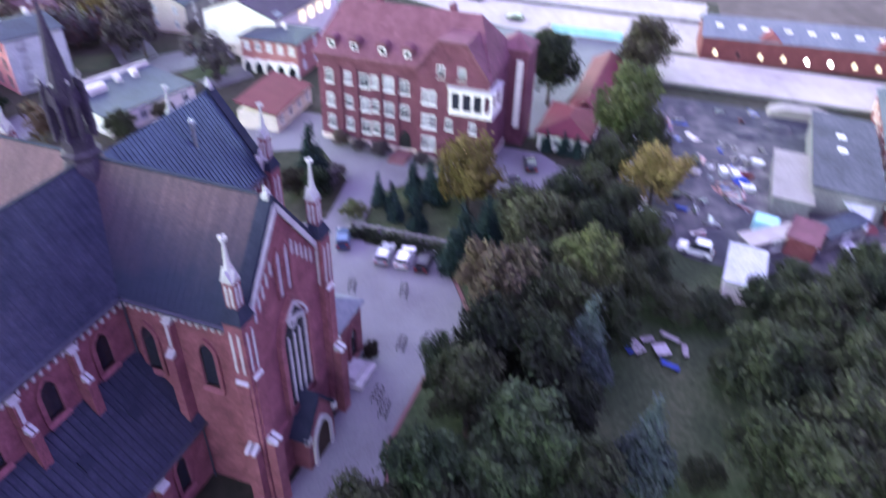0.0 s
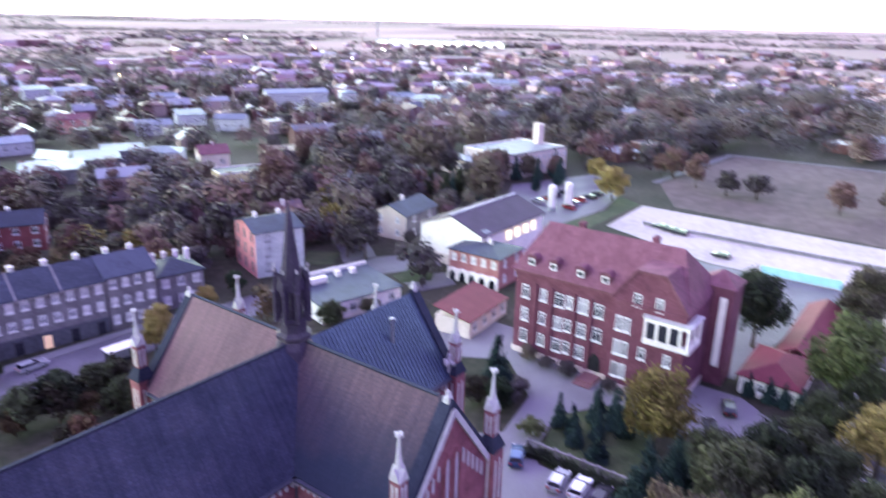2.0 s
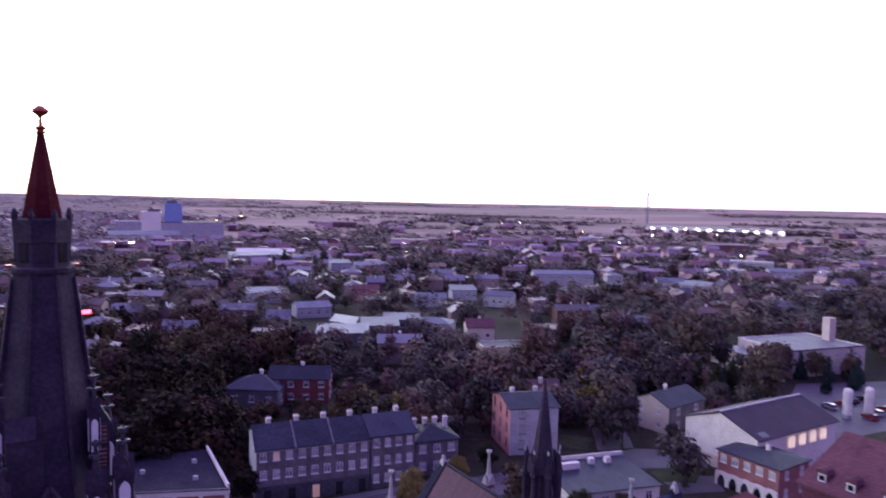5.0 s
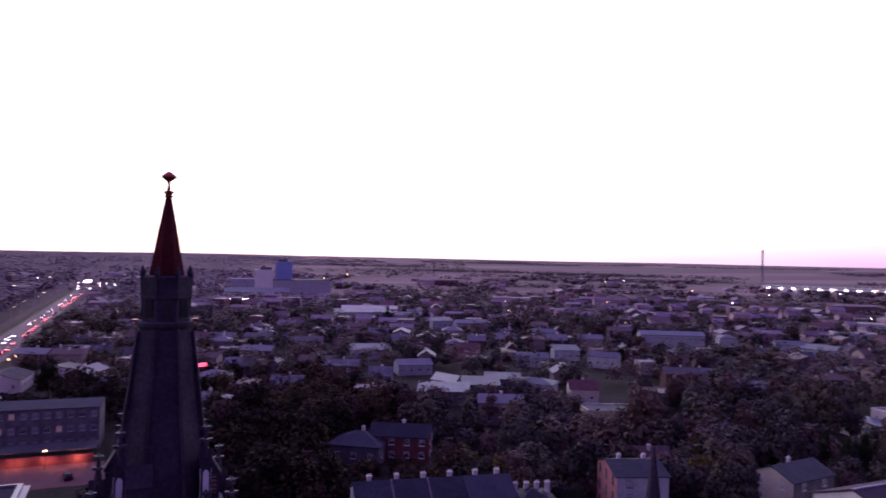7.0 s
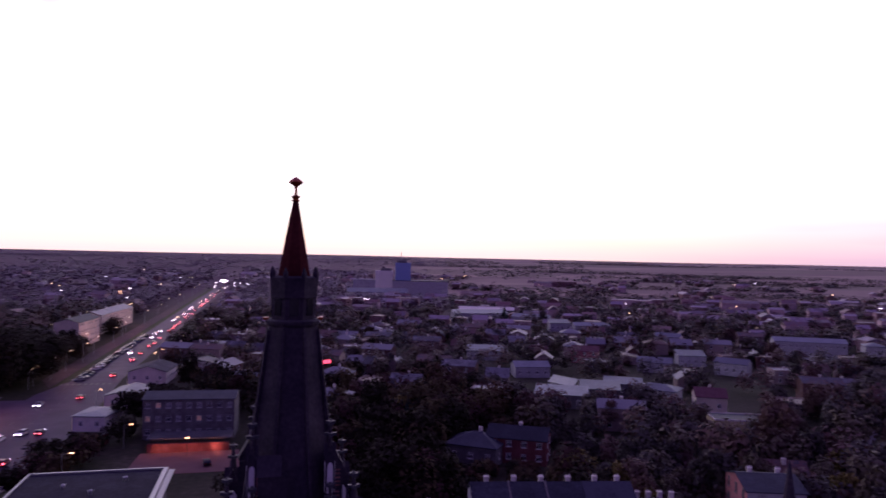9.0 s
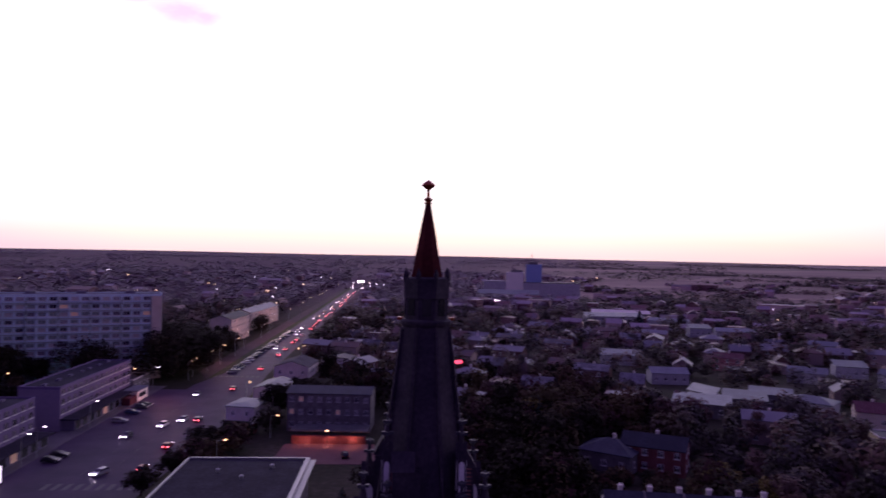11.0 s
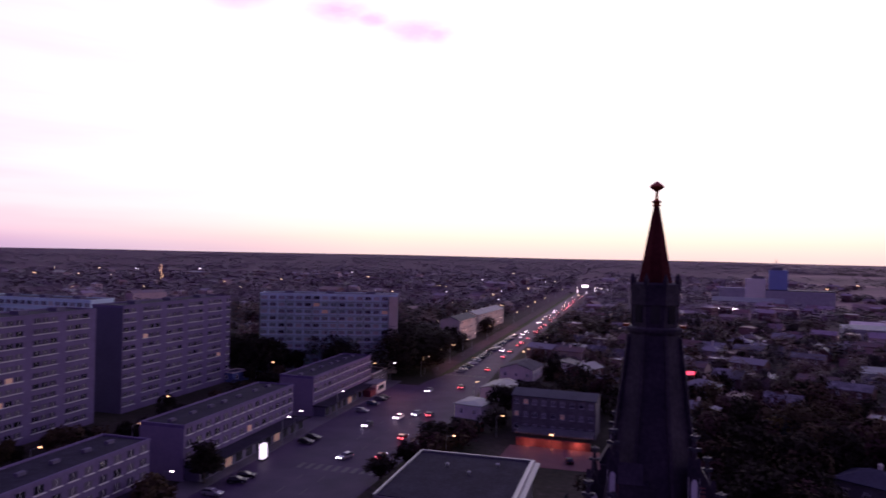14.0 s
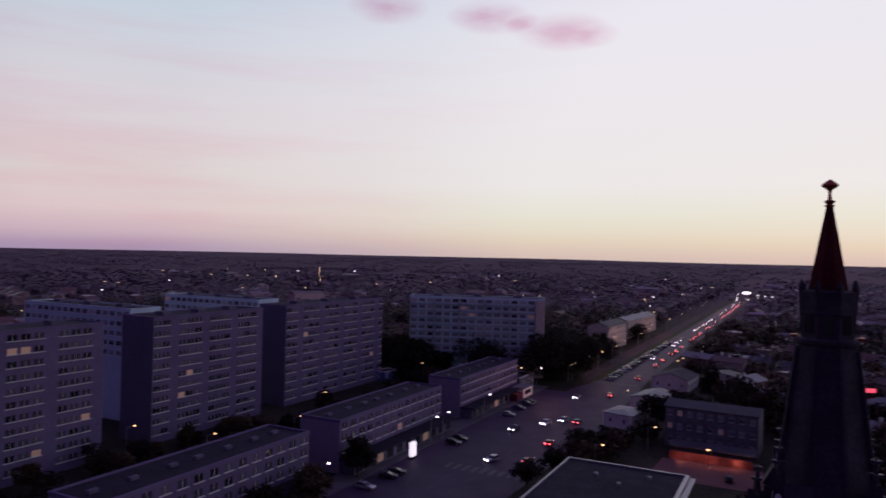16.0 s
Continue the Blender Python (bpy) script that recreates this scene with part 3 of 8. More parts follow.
# ---- ground, streets and paved yards ----
def ground_material():
    m = material("open_ground", [(0.022, 0.024, 0.016), (0.032, 0.034, 0.022), (0.045, 0.042, 0.030), (0.070, 0.060, 0.050)], 0.045, 0.8, bump=0.5, fine=14, spec=0.06)
    n, l = m.node_tree.nodes, m.node_tree.links
    b = n["Principled BSDF"]
    old = b.inputs["Base Color"].links[0].from_socket
    tc = n.new("ShaderNodeTexCoord")
    mp = n.new("ShaderNodeMapping")
    mp.inputs["Rotation"].default_value = (0, 0, 0.5)
    mp.inputs["Scale"].default_value = (0.0021, 0.0050, 0.001)
    vo = n.new("ShaderNodeTexVoronoi")
    vo.inputs["Scale"].default_value = 1.0
    vo.inputs["Randomness"].default_value = 0.85
    l.new(tc.outputs["Object"], mp.inputs[0])
    l.new(mp.outputs[0], vo.inputs["Vector"])
    r = n.new("ShaderNodeValToRGB")
    el = r.color_ramp.elements
    # fields from 480 m on: paler and pinker, haze painted into the ground
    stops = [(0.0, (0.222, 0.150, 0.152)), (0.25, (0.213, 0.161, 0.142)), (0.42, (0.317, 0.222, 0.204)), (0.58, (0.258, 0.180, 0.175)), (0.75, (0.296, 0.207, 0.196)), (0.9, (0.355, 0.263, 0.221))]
    while len(el) < len(stops):
        el.new(0.5)
    for e, (p, c) in zip(el, stops):
        e.position, e.color = p, (*c, 1)
    r.color_ramp.interpolation = "CONSTANT"
    l.new(vo.outputs["Color"], r.inputs[0])
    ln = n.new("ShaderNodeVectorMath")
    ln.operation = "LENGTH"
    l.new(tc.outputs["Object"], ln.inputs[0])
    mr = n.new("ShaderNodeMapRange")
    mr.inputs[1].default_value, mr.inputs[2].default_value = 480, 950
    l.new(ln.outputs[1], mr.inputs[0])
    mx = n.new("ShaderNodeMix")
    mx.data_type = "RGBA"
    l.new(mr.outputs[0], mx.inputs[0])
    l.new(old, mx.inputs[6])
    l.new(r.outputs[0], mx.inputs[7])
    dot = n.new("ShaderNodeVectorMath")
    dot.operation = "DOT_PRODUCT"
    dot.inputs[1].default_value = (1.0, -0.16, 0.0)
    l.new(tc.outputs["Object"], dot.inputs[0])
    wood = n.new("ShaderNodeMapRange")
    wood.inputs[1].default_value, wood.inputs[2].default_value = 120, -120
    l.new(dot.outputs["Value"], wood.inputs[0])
    # wooded west: floor tone pushed to violet, again for the haze
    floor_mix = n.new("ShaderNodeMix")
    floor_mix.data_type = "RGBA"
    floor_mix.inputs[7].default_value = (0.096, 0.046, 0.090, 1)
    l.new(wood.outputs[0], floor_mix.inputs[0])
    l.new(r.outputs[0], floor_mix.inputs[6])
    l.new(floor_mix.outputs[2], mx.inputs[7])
    l.new(mx.outputs[2], b.inputs["Base Color"])
    return m


def far_height(x, y):
    """Level town, low rolling land from 1.6 km on, a long ridge at the horizon."""
    d = math.hypot(x, y)
    k = max(0.0, (d - 1600) / 3000)
    return k ** 1.3 * (29 + 6 * noise.noise((x / 900, y / 900, 0))) if k else 0.0


sheet = Shape()
rings = [0, 30, 60, 100, 150, 220, 320, 450, 650, 900, 1200, 1600, 1900, 2200, 2600, 3000, 3400, 3800, 4200, 4600, 4800]
SEG = 120
pts = [(0, 0, 0)]
for r in rings[1:]:
    for i in range(SEG):
        a = 2 * math.pi * i / SEG
        x, y = r * math.cos(a), r * math.sin(a)
        pts.append((x, y, far_height(x, y) if r < 4700 else 0))
fcs = [(0, 1 + i, 1 + (i + 1) % SEG) for i in range(SEG)]
for k in range(len(rings) - 2):
    for i in range(SEG):
        a, b = 1 + k * SEG + i, 1 + k * SEG + (i + 1) % SEG
        fcs.append((a, a + SEG, b + SEG, b))
sheet.solid(pts, fcs)
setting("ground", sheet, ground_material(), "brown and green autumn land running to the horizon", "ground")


def flat(name, poly, z, mat, label, category):
    s = Shape().extrude(poly, (0, 0, z - 0.3), (1, 0, 0), (0, 1, 0), (0, 0, 0.3))
    return setting(name, s, mat, label, category)


# the avenue, its parking apron, and the side streets
flat("road_avenue", [(-58, 60), (-52, 215), (-56, 300), (-58, 1000), (-72.5, 1000), (-73.4, 300), (-79, 270), (-79, 60)], 0.05, ASPHALT, "wide dark asphalt avenue with worn white markings", "road")
flat("road_parking", [(-79.2, 60), (-78.6, 262), (-88, 262), (-88, 60)], 0.04, ASPHALT, "asphalt parking apron beside the avenue", "road")
flat("pavement_shops", [(-88.05, 60), (-88.05, 268), (-95, 268), (-95, 60)], 0.14, STREET, "pale slab pavement in front of shops", "pavement")
flat("ground_verge", [(-73.45, 300), (-72.55, 1000), (-76.5, 1000), (-77.4, 282)], 0.07, GARDEN, "dark planted verge between the avenue and the walk", "verge")
flat("pavement_avenue", [(-77.5, 282), (-76.6, 1000), (-83, 1000), (-85, 300)], 0.12, WALK, "brown paved walk beside the avenue", "pavement")
flat("road_church_street", [(-48, 98), (36, 99), (66, 97.5), (104, 94), (135, 78), (138, 84), (112, 102), (66, 106.2), (36, 107.5), (-48, 108)], 0.05, STREET, "worn grey street past the tenements", "road")
flat("pavement_tenement", [(12, 107.6), (36, 107.55), (66, 106.3), (66, 107.9), (36, 110.2), (12, 110.3)], 0.16, PAVERS, "pale pavement in front of the tenement", "pavement")
flat("road_back_lane", [(104, 105), (112, 102.5), (150, 150), (215, 205), (400, 330), (398, 335), (208, 210), (143, 154)], 0.04, STREET, "grey lane between gardens", "road")
flat("road_school_yard", [(152, 84.5), (186, 81), (206, 85), (232, 104), (196, 118), (160, 100)], 0.05, STREET, "grey asphalt car park by the white school", "road")
# plaza beside the church and the drive to the red building
flat("pavement_plaza", [(26, 24.4), (27, 14), (38, 18.5), (47, 18.5), (56, 16), (66.5, 23.2), (66.5, 34), (63, 41), (46, 44), (46, 30), (42, 24.4)], 0.05, PAVERS, "mauve-grey block-paved church yard", "pavement")
flat("pavement_plaza_edge", [(27, 13.6), (38, 18.1), (47, 18.1), (56.2, 15.5), (67, 23.0), (66.6, 23.15), (56.05, 15.95), (47, 18.45), (38, 18.45), (27, 13.95)], 0.11, PAVERS_RED, "red paving edge of the church yard", "pavement")
flat("pavement_drive", [(63.05, 41), (66.45, 34.2), (69, 36), (78, 38), (85, 33.5), (84, 26), (88, 10), (93, 10), (99.5, 19), (99, 62), (86, 70), (83, 60), (88, 52), (80, 43.5), (70, 41.5), (63, 48), (58, 48)], 0.045, PAVERS, "block-paved drive curving to the red brick building", "pavement")
flat("ground_lawn", [(67, 34), (69, 35.6), (78, 37.6), (84.6, 33.3), (83.6, 26), (67, 22.6)], 0.07, GARDEN, "garden lawn behind the balustrade", "lawn")
flat("ground_park", [(27, 13.5), (38, 18), (47, 18), (56, 15.4), (67, 22.4), (83, 22), (87, 9.5), (80, -4), (79, -30), (44, -30), (20, -10)], 0.03, LAWN, "park grass, worn brown in places", "lawn")
# the pale building lot and the scrap yard
flat("ground_lot", [(158, 42), (171, 73), (198.5, 74), (197, -1.5), (157, -1.5), (158.4, 12)], 0.05, CONCRETE, "bare pale concrete building lot", "lot")
flat("road_lot_street", [(104.5, 21.5), (138, 17.5), (157.8, 12.5), (157.4, 42), (165, 68), (150, 70), (108, 57), (104.5, 50)], 0.04, STREET, "grey street behind the red building", "road")
flat("ground_yard", [(84, 2), (100, 9), (131.5, 6), (131.5, -50), (84, -50), (77, -22), (79, -5)], 0.04, EARTH, "dirt scrap yard strewn with pale rubble", "yard")
flat("ground_field", [(203, 66), (231, 81), (304, 76), (310, 15), (312, -130), (172, -130), (174, -6), (198, -4)], 0.03, material("ploughed_field", [(0.06, 0.046, 0.042), (0.088, 0.068, 0.062), (0.12, 0.096, 0.086)], 0.03, 0.95, bump=0.4), "ploughed brown field beyond the lot", "field")
flat("ground_lot_grass", [(150, 73), (168, 76), (199, 75), (205, 84), (185, 80), (160, 84)], 0.03, LAWN, "grass beside the lot", "lawn")

flat("road_field_track", [(231, 82), (304.5, 77.5), (311, 15), (313.2, 15), (307, 80), (232, 84.5)], 0.04, STREET, "pale farm track round the field", "road")

flat("ground_lawn_oval", [(104.8, 91.5), (110.5, 91.3), (111.6, 88), (111.1, 85.1), (107.9, 83.9), (103.0, 87.1)], 0.06, GARDEN, "small lawn between the shop and the hall", "lawn")
flat("ground_lawn_house", [(104.6, 117), (109, 110.5), (102.1, 106.6), (98.6, 109.4), (99.5, 113)], 0.06, GARDEN, "green lawn beside the salmon house", "lawn")
flat("ground_dirt_patch", [(111.7, 85.5), (114.3, 83.9), (109.7, 78.4), (102.2, 81.3), (103.2, 86.8), (108, 83.5)], 0.05, STREET, "pale worn patch by the outbuilding", "ground")

# markings on the avenue
for i in range(9):
    x = -76.5 + i * 2.3
    tagged(new("crossing_stripe", Shape().box(x, 153, 0.045, x + 1.1, 157, 0.058).mesh("crossing_stripe", PAINT)), "white painted stripe of a zebra crossing", "road marking", "zebra crossing by the church", "structure")
for i in range(9):
    x = -76 + i * 2.1
    tagged(new("crossing_stripe", Shape().box(x, 288, 0.045, x + 1.0, 291, 0.058).mesh("crossing_stripe", PAINT)), "white painted stripe of a zebra crossing", "road marking", "far zebra crossing", "structure")
lane = Shape()
for i in range(60):
    y = 64 + i * 9
    if abs(y - 153) > 7 and abs(y - 288) > 5:
        lane.box(-67.1, y, 0.045, -66.95, y + 4, 0.057)
        lane.box(-72.4, y, 0.045, -72.25, y + 4, 0.057)
tagged(new("lane_marking", lane.mesh("lane_marking", PAINT)), "dashed white lane markings on asphalt", "road marking", kind="structure")

# ---- the church: brick, neo-Gothic; nave along x, transept along y ----
TX, NY = 35.1, 40.7          # axes of transept and nave
HT, HN = 5.2, 4.8            # half widths
EAVE, RIDGE = 19.4, 26.4
TY0, TY1 = 25.0, 56.4        # transept gables
CX1 = 50.3                   # choir end
TOWER = (1.3, 40.8)
church = thing("church", TX, NY, 0, 0, "red brick neo-Gothic church with violet slate roofs and white stone trim", "church")


s = Shape()
s.box(5.5 - TX, -HN, 0, -HT, HN, EAVE)
part("nave_wall", s, BRICK, church)
s = Shape()
s.extrude([(-HT, 0), (HT, 0), (HT, EAVE), (0, RIDGE - 0.5), (-HT, EAVE)], (0, TY0 - NY, 0), (1, 0, 0), (0, 0, 1), (0, TY1 - TY0, 0))
part("transept_wall", s, BRICK, church)
s = Shape()
s.extrude([(-HN, 0), (HN, 0), (HN, EAVE), (0, RIDGE - 0.5), (-HN, EAVE)], (HT, 0, 0), (0, 1, 0), (0, 0, 1), (CX1 - TX - HT, 0, 0))
part("choir_wall", s, BRICK, church)

# roofs
s = Shape().gable_roof(5.5 - TX, -HN, 0, HN, EAVE, RIDGE, "x", 0.45, 0.22)
part("nave_roof", s, SLATE, church, "dark violet slate nave roof")
s = Shape().gable_roof(-HT, 0.46, HT, TY1 - NY - 0.9, EAVE, RIDGE + 0.01, "y", 0.45, 0.22)
part("transept_roof", s, SLATE_PINK, church, "brown slate roof of the north transept")
s = Shape().gable_roof(-HT, TY0 - NY + 0.9, HT, -0.46, EAVE, RIDGE + 0.01, "y", 0.45, 0.22)
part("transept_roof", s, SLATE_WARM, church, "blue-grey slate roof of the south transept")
s = Shape().gable_roof(0.5, -HN, CX1 - TX - 0.6, HN, EAVE, RIDGE - 0.3, "x", 0.42, 0.2)
choir_roof = part("choir_roof", s, SEAM, church, "blue-black standing-seam metal choir roof")
slope = Vector((0, HN + 0.42, -(RIDGE - 0.3 - EAVE) / HN * (HN + 0.42)))
for sgn in (-1,):
    for i in range(29):
        x = 2.2 + i * 0.43
        a = Vector((x, 0, RIDGE - 0.03))
        part("seam", Shape().beam(a, a + Vector((0, slope.y * sgn, slope.z)), 0.06, 0.08), SEAM, choir_roof)
# battens running down the nave and transept slopes
nave_roof, transept_roof = [o for o in church.children if o.name in ("nave_roof", "transept_roof")]
nk, tk = (RIDGE - EAVE) / HN, (RIDGE - EAVE) / HT
for i in range(50):
    x = 6.0 - TX + i * 0.58
    for sgn in (-1,):
        if x > -HT - 0.3:
            continue
        part("batten", Shape().beam((x, 0, RIDGE + 0.25), (x, sgn * (HN + 0.4), EAVE - 0.4 * nk + 0.22), 0.05, 0.035), SLATE, nave_roof)
for i in range(52):
    y = TY0 - NY + 1.2 + i * 0.56
    if y > TY1 - NY - 1.2:
        break
    for sgn in (-1,):
        low = HT + 0.4 if abs(y) > HN else max(0.5, abs(y) * HT / HN)
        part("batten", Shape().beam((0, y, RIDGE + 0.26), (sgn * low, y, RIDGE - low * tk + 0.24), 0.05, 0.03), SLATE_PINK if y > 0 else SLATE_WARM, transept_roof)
# ridge caps
s = Shape().beam((5.5 - TX, 0, RIDGE + 0.24), (0, 0, RIDGE + 0.24), 0.3, 0.12)
s.beam((0, TY0 - NY + 1.2, RIDGE + 0.25), (0, TY1 - NY - 1.2, RIDGE + 0.25), 0.3, 0.12)
part("ridge_cap", s, LEAD, church)

# gable parapets: a raised, lead-capped coping on each gable
def coping(name, o, u, half, depth, pale):
    """o: the gable's foot centre, u: along the gable, depth: outwards."""
    u, w = Vector(u), Vector(depth)
    k = (RIDGE - EAVE) / half
    for sgn in (-1, 1):
        a = Vector(o) + u * (sgn * (half + 0.35)) + Vector((0, 0, EAVE - 0.35 * k - 0.1))
        b = Vector(o) + Vector((0, 0, RIDGE - 0.15))
        p = Shape().solid([a, a + w, b + w, b, a + Vector((0, 0, 0.75)), a + w + Vector((0, 0, 0.75)), b + w + Vector((0, 0, 0.55)), b + Vector((0, 0, 0.55))],
                          [(0, 1, 2, 3), (4, 7, 6, 5), (0, 4, 5, 1), (1, 5, 6, 2), (2, 6, 7, 3), (3, 7, 4, 0)])
        part(name, p, LEAD, church, "lead-capped gable parapet")
        n = w.normalized()
        c = Vector((0, 0, -0.35))
        trim = Shape().beam(a + w + c + n * 0.08, b + w + c + n * 0.08, 0.22, 0.42)
        part("gable_trim", trim, STONE if pale else BRICK, church, "pale stone gable band")


coping("gable_coping", (0, TY0 - NY + 1.0, 0), (1, 0, 0), HT, (0, -1.05, 0), True)
coping("gable_coping", (0, TY1 - NY - 1.0, 0), (1, 0, 0), HT, (0, 1.05, 0), True)
coping("gable_coping", (CX1 - TX - 0.9, 0, 0), (0, 1, 0), HN, (0.95, 0, 0), False)

# cornice: gutter, stone band and white corbels under the eaves
def cornice(p, q, out):
    p, q, out = Vector(p), Vector(q), Vector(out)
    part("gutter", Shape().beam(p + out * 0.52 + Vector((0, 0, EAVE - 0.62)), q + out * 0.52 + Vector((0, 0, EAVE - 0.62)), 0.42, 0.22), GUTTER, church, "zinc gutter")
    part("cornice_band", Shape().beam(p + out * 0.14 + Vector((0, 0, EAVE - 0.95)), q + out * 0.14 + Vector((0, 0, EAVE - 0.95)), 0.3, 0.36), BRICK, church)
    n = int((q - p).length / 0.62)
    for i in range(n):
        c = p.lerp(q, (i + 0.5) / n) + out * 0.13
        b = Shape().box(-0.10, -0.12, EAVE - 1.62, 0.10, 0.12, EAVE - 1.16)
        o = part("corbel", b, STONE, church)
        o.location = (c.x, c.y, 0)


cornice((5.5 - TX, -HN, 0), (-HT - 0.1, -HN, 0), (0, -1, 0))
for yy0, yy1 in ((TY0 - NY + 1.2, -HN), (HN, TY1 - NY - 1.2)):
    cornice((-HT, yy0, 0), (-HT, yy1, 0), (-1, 0, 0))
cornice((HT + 0.1, -HN, 0), (CX1 - TX - 1, -HN, 0), (0, -1, 0))


def gothic_window(x, y, z, turn, w, h, deep=True, mullions=0, stone=False):
    """A pointed window: stepped surround, dark glazing set back within it, bars."""
    ob = part("window", Shape().band(lancet(w + 0.7, h + 0.45), scaled(lancet(w, h), 1.0, 0.0), (0, 0, 0), (1, 0, 0), (0, 0, 1), (0, -0.22, 0)), STONE if stone else BRICK, church)
    ob.matrix_basis = pose(x, y, z, 0, 0, turn)
    part("pane", Shape().extrude(lancet(w, h), (0, -0.01, 0.0), (1, 0, 0), (0, 0, 1), (0, -0.04, 0)), GLASS, ob, "dark leaded glass")
    for i in range(mullions):
        xx = -w / 2 + w * (i + 1) / (mullions + 1)
        part("mullion", Shape().box(xx - 0.09, -0.2, 0, xx + 0.09, -0.04, h * 0.72), STONE, ob)
    part("sill", Shape().extrude([(0, 0), (0.4, 0), (0, 0.5)], (-w / 2 - 0.3, -0.0, -0.5), (0, -1, 0), (0, 0, 1), (w + 0.6, 0, 0)), BRICK, ob)
    return ob


def buttress(x, y, turn, top, out=1.1, w=0.9, base=0.0, mid=None, strip=False):
    """A stepped brick buttress with small white stone weatherings; turn 0 projects to -y."""
    ob = part("buttress", Shape().box(-w / 2, -out * 0.55, base, w / 2, 0, top - 0.8), BRICK, church)
    ob.matrix_basis = pose(x, y, 0, 0, 0, turn)
    step = mid or (base + (top - base) * 0.55)
    if base < step - 1:
        part("lower_stage", Shape().box(-w / 2 - 0.08, -out, base, w / 2 + 0.08, -out * 0.55 - 0.003, step - 0.75), BRICK, ob)
        for k in (-1, 1):
            part("weathering", Shape().extrude([(out * 0.5, 0), (out * 1.08, 0), (out * 1.08, 0.12), (out * 0.5, 0.62)], (k * w * 0.3 - w * 0.2, 0, step - 0.77), (0, -1, 0), (0, 0, 1), (w * 0.4, 0, 0)), STONE, ob, "white stone weathering")
    if strip:
        part("strip", Shape().box(-0.13, -out * 0.55 - 0.05, step, 0.13, -out * 0.55 - 0.003, top - 0.9), STONE, ob, "pale stone strip")
    part("cap", Shape().extrude([(-0.02, 0), (out * 0.62, 0), (out * 0.62, 0.1), (-0.02, 0.75)], (-w / 2 - 0.05, 0, top - 0.82), (0, -1, 0), (0, 0, 1), (w + 0.1, 0, 0)), STONE, ob, "white stone cap")
    return ob


NICHES = {}


def niche_mesh(w, h):
    if (w, h) not in NICHES:
        NICHES[(w, h)] = Shape().extrude(lancet(w * 0.24, h * 0.29), (0, 0, 0), (1, 0, 0), (0, 0, 1), (0, -0.03, 0)).mesh("niche", STONE)
    return NICHES[(w, h)]


def panel_mesh(w, h):
    """One broad blind panel of the tower's turrets."""
    if (w, h, "panel") not in NICHES:
        NICHES[(w, h, "panel")] = Shape().extrude(lancet(w * 0.62, h * 0.31), (0, 0, 0), (1, 0, 0), (0, 0, 1), (0, -0.03, 0)).mesh("niche", FRAME_WHITE)
    return NICHES[(w, h, "panel")]


def pinnacle(x, y, z, h=5.8, w=1.1, body=None):
    """A slender turret: brick shaft with pale slits, gablets, stone spirelet and finial."""
    ob = part("pinnacle", Shape().box(-w / 2, -w / 2, 0, w / 2, w / 2, h * 0.4), body or BRICK, church)
    ob.location = (x, y, z)
    slit = niche_mesh(w, h) if not body else panel_mesh(w, h)
    for a in range(4):
        for k in (-1, 1) if not body else (0,):
            part("niche", slit, None, ob).matrix_basis = Matrix.Rotation(a * math.pi / 2, 4, "Z") @ Matrix.Translation((k * w * 0.22, -w / 2, h * 0.06))
    g = Shape()
    for a in range(4):
        r = Matrix.Rotation(a * math.pi / 2, 4, "Z")
        tri = [(-w / 2 - 0.03, -w / 2 - 0.06, h * 0.4), (w / 2 + 0.03, -w / 2 - 0.06, h * 0.4), (0, -w / 2 - 0.06, h * 0.56)]
        back = [(p[0], 0, p[2]) for p in tri]
        g.solid([r @ Vector(p) for p in tri + back], [(0, 1, 2), (3, 5, 4), (0, 3, 4, 1), (1, 4, 5, 2), (2, 5, 3, 0)])
    part("gablet", g, body or STONE, ob)
    tip = h * (0.72 if body else 0.93)
    part("spirelet", Shape().lathe(0, 0, [(w * 0.36, h * 0.45), (w * 0.24, h * (0.58 if body else 0.66)), (0.08, tip)], 8), body or STONE, ob, "slate-dark spirelet" if body else "white stone spirelet")
    f = Shape().lathe(0, 0, [(0.08, tip - 0.06), (0.14 if body else 0.25, tip + 0.09), (0.08, tip + 0.2), (0.04, tip + 0.42)], 8)
    k = 0.24 if body else 0.3
    f.box(-k, -0.09, tip + 0.14, k, 0.09, tip + 0.3).box(-0.09, -k, tip + 0.14, 0.09, k, tip + 0.3)
    if body:
        f.box(-k - 0.08, -0.1, tip - 0.5, k + 0.08, 0.1, tip - 0.34).box(-0.1, -k - 0.08, tip - 0.5, 0.1, k + 0.08, tip - 0.34)
    part("finial", f, GUTTER if body else STONE, ob)
    return ob


# clerestory of the nave, above the aisles
for i in range(4):
    x = 27.0 - i * 5.0 - TX
    for sgn in (-1, 1):
        gothic_window(x, sgn * HN, 13.9, 0 if sgn < 0 else 180, 1.3, 3.3)
        b = buttress(x - 2.5, sgn * HN, 0 if sgn < 0 else 180, 18.6, 1.1, 0.6, 9.5, 15.9, True)
# windows of the transept's sides, choir's sides
for sgn in (-1, 1):
    for yy in (34.2, 28.9):
        for m in (-1, 1):
            gothic_window(sgn * HT, m * (yy - NY), 11.8, -90 if sgn < 0 else 90, 1.3, 4.4)
    for m in (-1, 1):
        buttress(sgn * HT, m * (31.6 - NY), -90 if sgn < 0 else 90, 18.4, 1.1, 0.6, 7.8, 15.4, True)
for x in (42.5, 46.6):
    for sgn in (-1, 1):
        gothic_window(x - TX, sgn * HN, 9.0, 0 if sgn < 0 else 180, 1.4, 7.5)
buttress(44.5 - TX, -HN, 0, 18.2, 1.1, 0.8, 0, 10)
